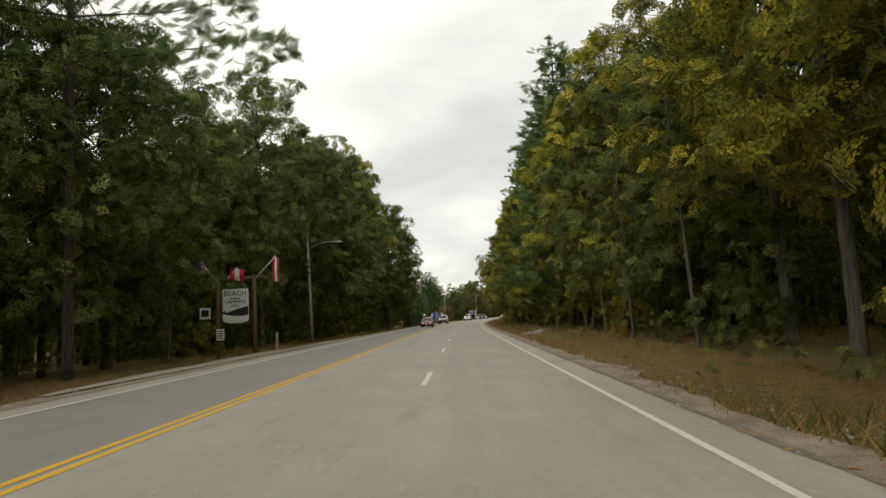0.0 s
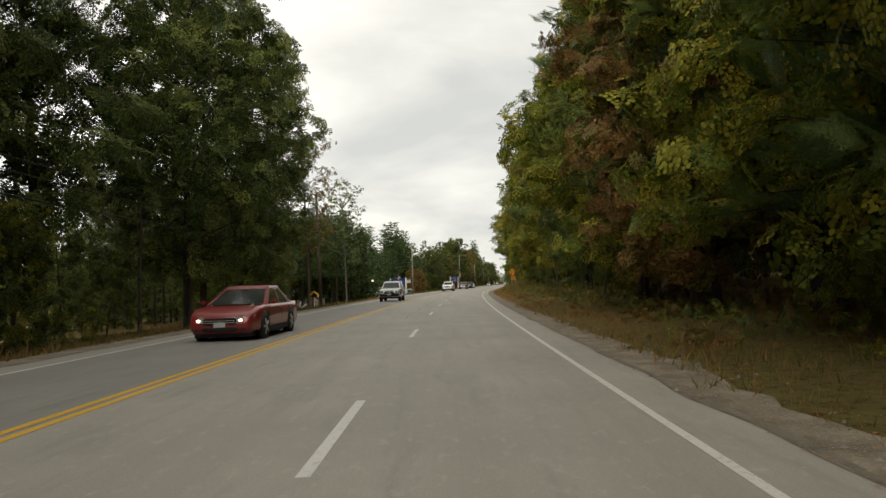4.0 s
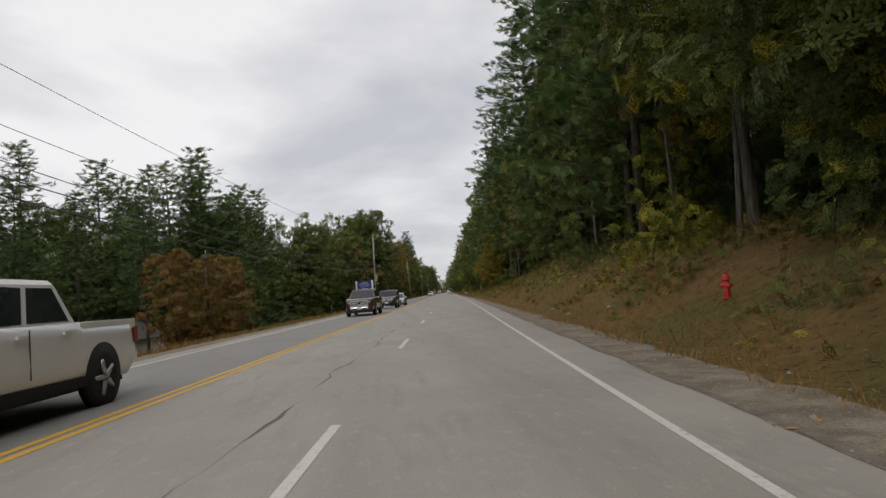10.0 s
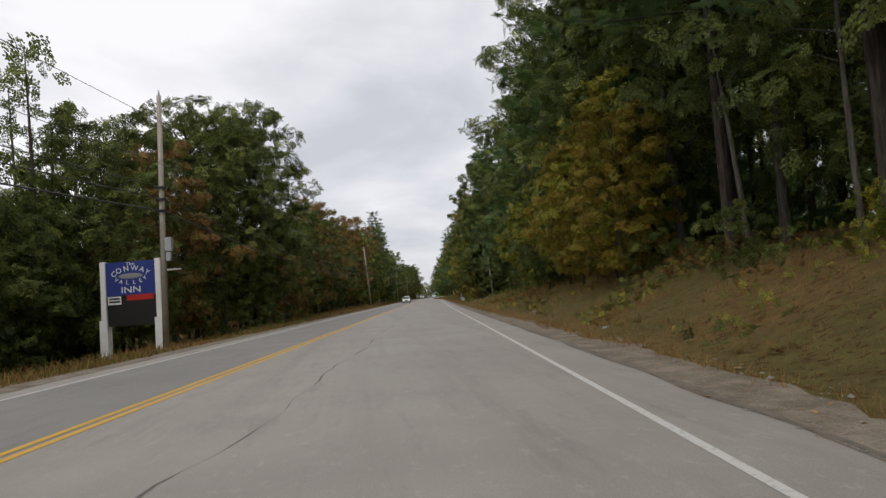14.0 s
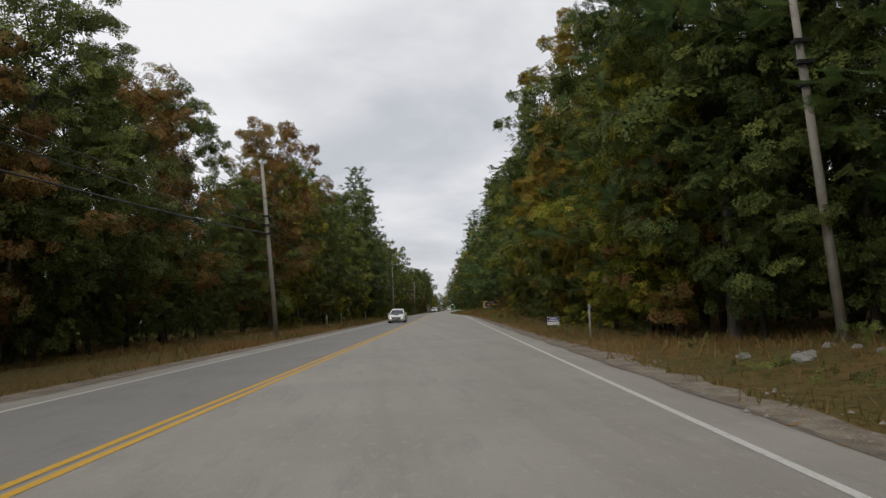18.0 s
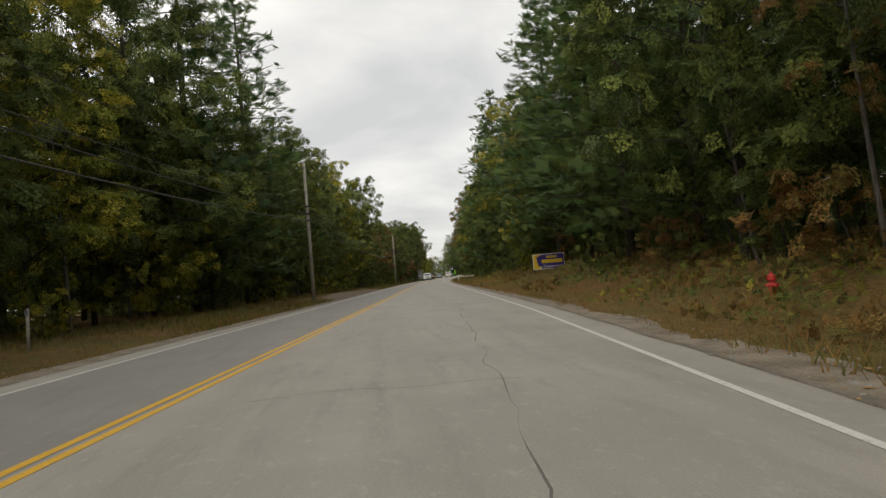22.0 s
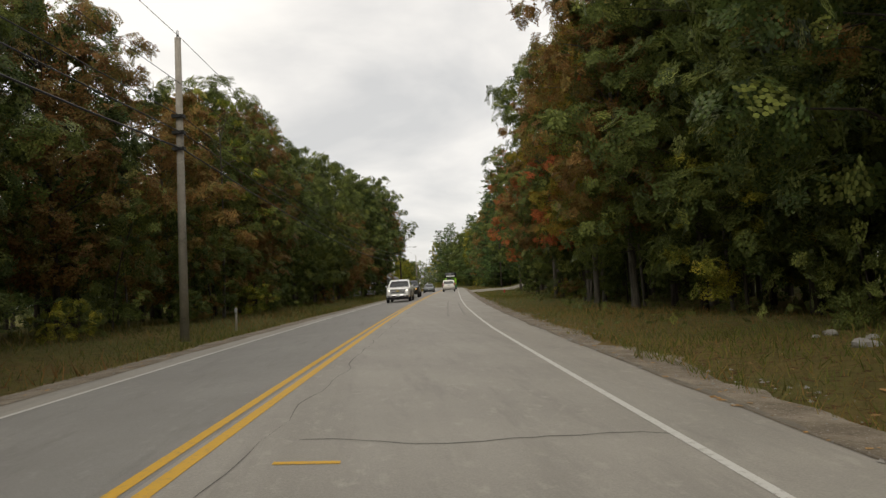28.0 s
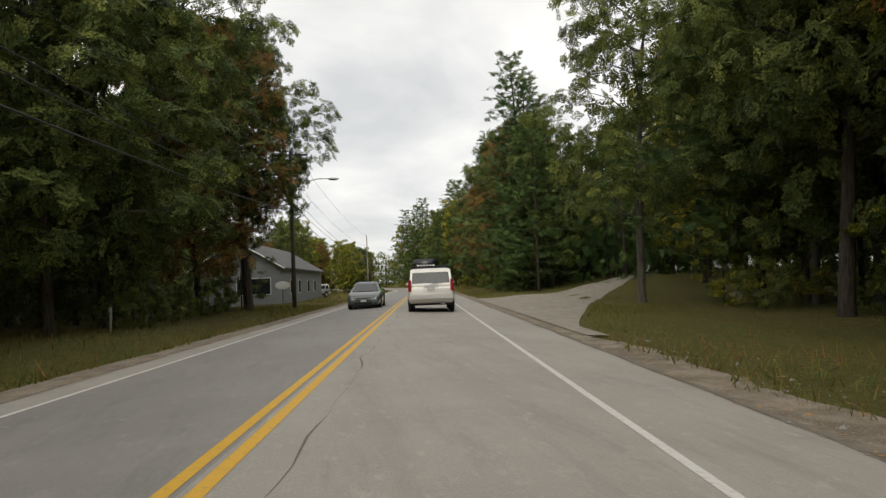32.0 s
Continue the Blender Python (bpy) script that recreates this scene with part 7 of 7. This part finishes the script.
        for v in bm.verts:
            v.co.y -= 0.9 * max(0.0, abs(v.co.x) / hw - 0.6) ** 1.3
        part("front_bumper", bm, c.get("bumper", paint_mat), root, "", True)
        box_part("air_intake", (-hw * 0.5, hw * 0.5, f - 0.1, f + 0.026, clear + 0.07, clear + 0.2), PLASTIC, root, "", 0.03)
        box_part("number_plate", (-0.15, 0.15, f + 0.024, f + 0.034, clear + 0.18, clear + 0.31), PLATE, root, "blank plate")
        for sx in (-1, 1):
            box_part("fog_lamp", (*sorted((sx * hw * 0.62, sx * hw * 0.76)), f - 0.2, f - 0.02, clear + 0.09, clear + 0.18), PLASTIC, root, "", 0.02)
    box_part("rear_bumper", (-hw * 0.95, hw * 0.95, b - 0.06, b + 0.2, clear + 0.16, clear + 0.38), c.get("rear_bumper", c.get("bumper", paint_mat)), root, "", 0.035)
    box_part("number_plate", (-0.16, 0.16, b - 0.03, b - 0.015, c.get("plate", tail - 0.42), c.get("plate", tail - 0.42) + 0.16), PLATE, root, "blank plate")
    box_part("underbody", (-hw * 0.82, hw * 0.82, b + 0.25, f - 0.25, clear - 0.09, clear + 0.15), PLASTIC, root)
    for k in range(2):
        y = b + 0.1
        box_part("exhaust", (hw * 0.4 + 0.1 * k, hw * 0.4 + 0.06 + 0.1 * k, y - 0.1, y + 0.3, clear - 0.05, clear + 0.01), STEEL, root)
    if c.get("rack"):
        for sx in (-1, 1):
            part("roof_rail", rod(bmesh.new(), (sx * tw * 0.9, rr + 0.2, roof + 0.05), (sx * tw * 0.9, rf - 0.2, roof + 0.05), 0.025, 0.025, 6), PLASTIC, root)
        for y in (rr + 0.5, rf - 0.5):
            part("roof_bar", rod(bmesh.new(), (-tw * 0.95, y, roof + 0.09), (tw * 0.95, y, roof + 0.09), 0.025, 0.025, 6), PLASTIC, root)
    if c.get("bed"):
        bm = bmesh.new()
        box(bm, -hw * 0.86, hw * 0.86, b + 0.14, rb - 0.12, tail - 0.02, tail + 0.006)
        part("bed", bm, PLASTIC, root, "dark open cargo bed")
        for sx in (-1, 1):
            box_part("bed_side", (*sorted((sx * hw * 0.86, sx * hw * 0.97)), b + 0.05, rb - 0.05, tail - 0.1, tail + 0.06), paint_mat, root)
        box_part("tailgate", (-hw * 0.86, hw * 0.86, b + 0.02, b + 0.1, clear + 0.42, tail + 0.06), paint_mat, root)
    if c.get("scoop"):
        box_part("hood_scoop", (-0.24, 0.24, ws + 0.42, ws + 0.68, (belt + hood) / 2 - 0.06, (belt + hood) / 2 + 0.03), PLASTIC, root, "black hood scoop", 0.02)
    if c.get("wiper"):
        part("rear_wiper", rod(bmesh.new(), (-0.02, rb - 0.03, belt + 0.03), (0.5, rb + 0.0, belt + 0.09), 0.012, 0.012, 5), PLASTIC, root)
        box_part("tail_badge", (-hw * 0.33, hw * 0.33, b - 0.035, b - 0.01, c["plate"] + 0.18, c["plate"] + 0.25), CHROME, root)
    return root


def facing(s, lat, oncoming):
    return stand(s, lat, -crown(s) * abs(lat), 180 if oncoming else 0)


WHITE_CAR, PEARL_CAR, SILVER_CAR = car_paint("white_car_paint", (0.74, 0.74, 0.73)), car_paint("ivory_car_paint", (0.66, 0.64, 0.60)), car_paint("silver_car_paint", (0.40, 0.41, 0.41), 0.3)
RED_CAR, MAROON_CAR, BLACK_CAR, GREY_CAR = car_paint("red_car_paint", (0.20, 0.018, 0.018)), car_paint("maroon_car_paint", (0.045, 0.014, 0.015)), car_paint("black_car_paint", (0.012, 0.012, 0.013)), car_paint("grey_car_paint", (0.10, 0.12, 0.12), 0.3)
BUMPER_SILVER = car_paint("silver_bumper_paint", (0.45, 0.44, 0.42))
SUV = dict(face="truck", L=5.13, W=2.0, roof=1.92, belt=1.2, hood=1.13, tail=1.18, clear=0.4, cab=(1.15, 0.3, -2.25, -2.5), axles=(-1.45, 1.45), r=0.40, paint=PEARL_CAR, body_label="ivory painted body", doors=(0.03, 0.30, 0.62, 0.97), taper=0.87, lamps=(0.92, 1.42), plate=0.95, rear_bumper=BUMPER_SILVER, rack=True, wiper=True, round=0.05)
PICKUP = dict(face="truck", L=5.8, W=2.02, roof=1.88, belt=1.26, hood=1.2, tail=1.18, clear=0.36, cab=(1.32, 0.5, -0.95, -1.15), axles=(-1.75, 1.8), r=0.41, paint=WHITE_CAR, body_label="white painted body", doors=(0.03, 0.46, 0.97), taper=0.76, bed=True, lamps=(0.85, 1.12), plate=0.6, bumper=CHROME, round=0.05)
WAGON = dict(L=4.45, W=1.75, roof=1.47, belt=0.93, hood=0.80, tail=0.92, clear=0.2, cab=(1.12, 0.1, -1.5, -2.05), axles=(-1.3, 1.3), r=0.32, paint=SILVER_CAR, body_label="silver painted body", doors=(0.12, 0.5, 0.96), taper=0.70, lamps=(0.68, 0.9), plate=0.55)
SEDAN = dict(WAGON, L=4.8, W=1.83, tail=0.96, cab=(1.1, 0.05, -1.0, -1.75), axles=(-1.4, 1.4), r=0.33, paint=RED_CAR, body_label="dark red painted body")
vehicle("suv", facing(670.3, 1.85, False), "ivory full-size sport utility car seen from behind", SUV)
vehicle("sedan", facing(101.2, -1.75, True), "dark red sedan with lit headlights", dict(SEDAN, lit=HEAD_GLOW))
vehicle("suv", facing(140.7, -1.75, True), "silver sport utility car with black bumper and roof rack", dict(SUV, face="jeep", L=4.45, W=1.82, roof=1.76, belt=1.15, hood=1.04, tail=1.12, clear=0.34, taper=0.74, cab=(0.85, 0.15, -1.9, -2.15), axles=(-1.32, 1.32), r=0.38, paint=SILVER_CAR, body_label="silver painted body", bumper=PLASTIC, bars=0, lamps=(0.8, 1.1), arch=PLASTIC))
vehicle("pickup_truck", facing(212.5, -1.75, True), "white crew-cab pickup truck with dark split grille", dict(PICKUP, bar_mat=WHITE_CAR, bars=0), "pickup")
vehicle("pickup_truck", facing(252.8, -1.8, True), "dark maroon pickup truck", dict(PICKUP, paint=MAROON_CAR, body_label="dark maroon painted body"), "pickup")
vehicle("wagon", facing(283.6, -1.75, True), "silver hatchback with roof bars", dict(WAGON, rack=True))
vehicle("suv", facing(270.8, -1.75, True), "black sport utility car", dict(SUV, L=4.8, W=1.88, roof=1.8, paint=BLACK_CAR, body_label="black painted body", cab=(0.95, 0.3, -2.1, -2.33), axles=(-1.4, 1.4), r=0.38))
vehicle("hatchback", facing(437.0, -1.75, True), "white sporty hatchback with black hood scoop", dict(WAGON, paint=WHITE_CAR, body_label="white painted body", scoop=True, bars=0, sill=WHITE_CAR, lit=HEAD_GLOW, rim=PLASTIC))
vehicle("pickup_truck", facing(617.3, -1.75, True), "white pickup truck with chrome grille and lit headlights", dict(PICKUP, lit=HEAD_GLOW, bars=3, bar_mat=SILVER_CAR, gold=True), "pickup")
vehicle("pickup_truck", facing(632.8, -1.85, True), "black raised pickup truck with amber marker lamps", dict(PICKUP, paint=BLACK_CAR, L=5.3, W=1.92, roof=1.86, belt=1.27, hood=1.19, tail=1.2, clear=0.46, r=0.44, body_label="black painted body", bumper=PLASTIC, lit=AMBER_GLOW, surround=True, bars=2, bar_mat=STEEL_DARK, rim=STEEL_DARK, axles=(-1.6, 1.65)), "pickup")
vehicle("sedan", facing(677.5, -1.75, True), "dark grey sedan in the oncoming lane", dict(SEDAN, paint=GREY_CAR, body_label="dark grey painted body"))
vehicle("suv", stand(722, -12.2, spin=150), "white car parked beside the grey house", dict(SUV, face="car", L=4.5, W=1.8, roof=1.65, belt=1.05, hood=0.98, tail=1.02, paint=WHITE_CAR, body_label="white painted body", cab=(0.9, 0.25, -1.9, -2.1), axles=(-1.3, 1.3), r=0.35, lamps=(0.75, 1.0), plate=0.7))

# ---- the coach ahead ----
LIME_COACH, GREEN_COACH = car_paint("lime_coach_paint", (0.22, 0.50, 0.03)), car_paint("green_coach_paint", (0.02, 0.16, 0.05))
coach = thing("coach", facing(714, 1.8, False), "lime green touring coach with black upper rear", "bus", "vehicles on the road")
part("body", box(bmesh.new(), -1.27, 1.27, -6, 6, 0.4, 2.6, 0.12), LIME_COACH, coach, "lime green lower body", True)
part("upper_body", box(bmesh.new(), -1.26, 1.26, -5.98, 5.98, 2.6, 3.75, 0.12), BLACK_CAR, coach, "black upper body with side glass", True)
box_part("engine_panel", (-0.85, 0.85, -6.03, -5.9, 1.2, 2.55), GLASS, coach, "dark rear panel", 0.03)
box_part("lower_band", (-1.24, 1.24, -6.04, -5.9, 0.45, 1.05), GREEN_COACH, coach, "dark green lower band", 0.03)
for k in range(6):
    box_part("badge", (-0.95 + 0.32 * k, -0.72 + 0.32 * k, -6.02, -5.97, 2.85, 3.12), CLOTH_WHITE, coach, "white plain mark")
for sx in (-1, 1):
    box_part("tail_lamp", (*sorted((sx * 0.95, sx * 1.18)), -6.05, -5.95, 1.1, 1.35), LENS_RED, coach, "red tail lamp", 0.02)
    for k in range(5):
        box_part("side_window", (*sorted((sx * 1.25, sx * 1.275)), -5.2 + 2.1 * k, -3.25 + 2.1 * k, 2.05, 3.2), GLASS, coach)
    for y in (-3.9, -2.6, 4.0):
        wheel(coach, sx * 1.12, y, 0.5, 0.28)
box_part("number_plate", (-0.16, 0.16, -6.06, -6.03, 0.7, 0.86), PLATE, coach, "blank plate")
box_part("bumper", (-1.22, 1.22, -6.1, -5.9, 0.3, 0.48), PLASTIC, coach, "", 0.03)
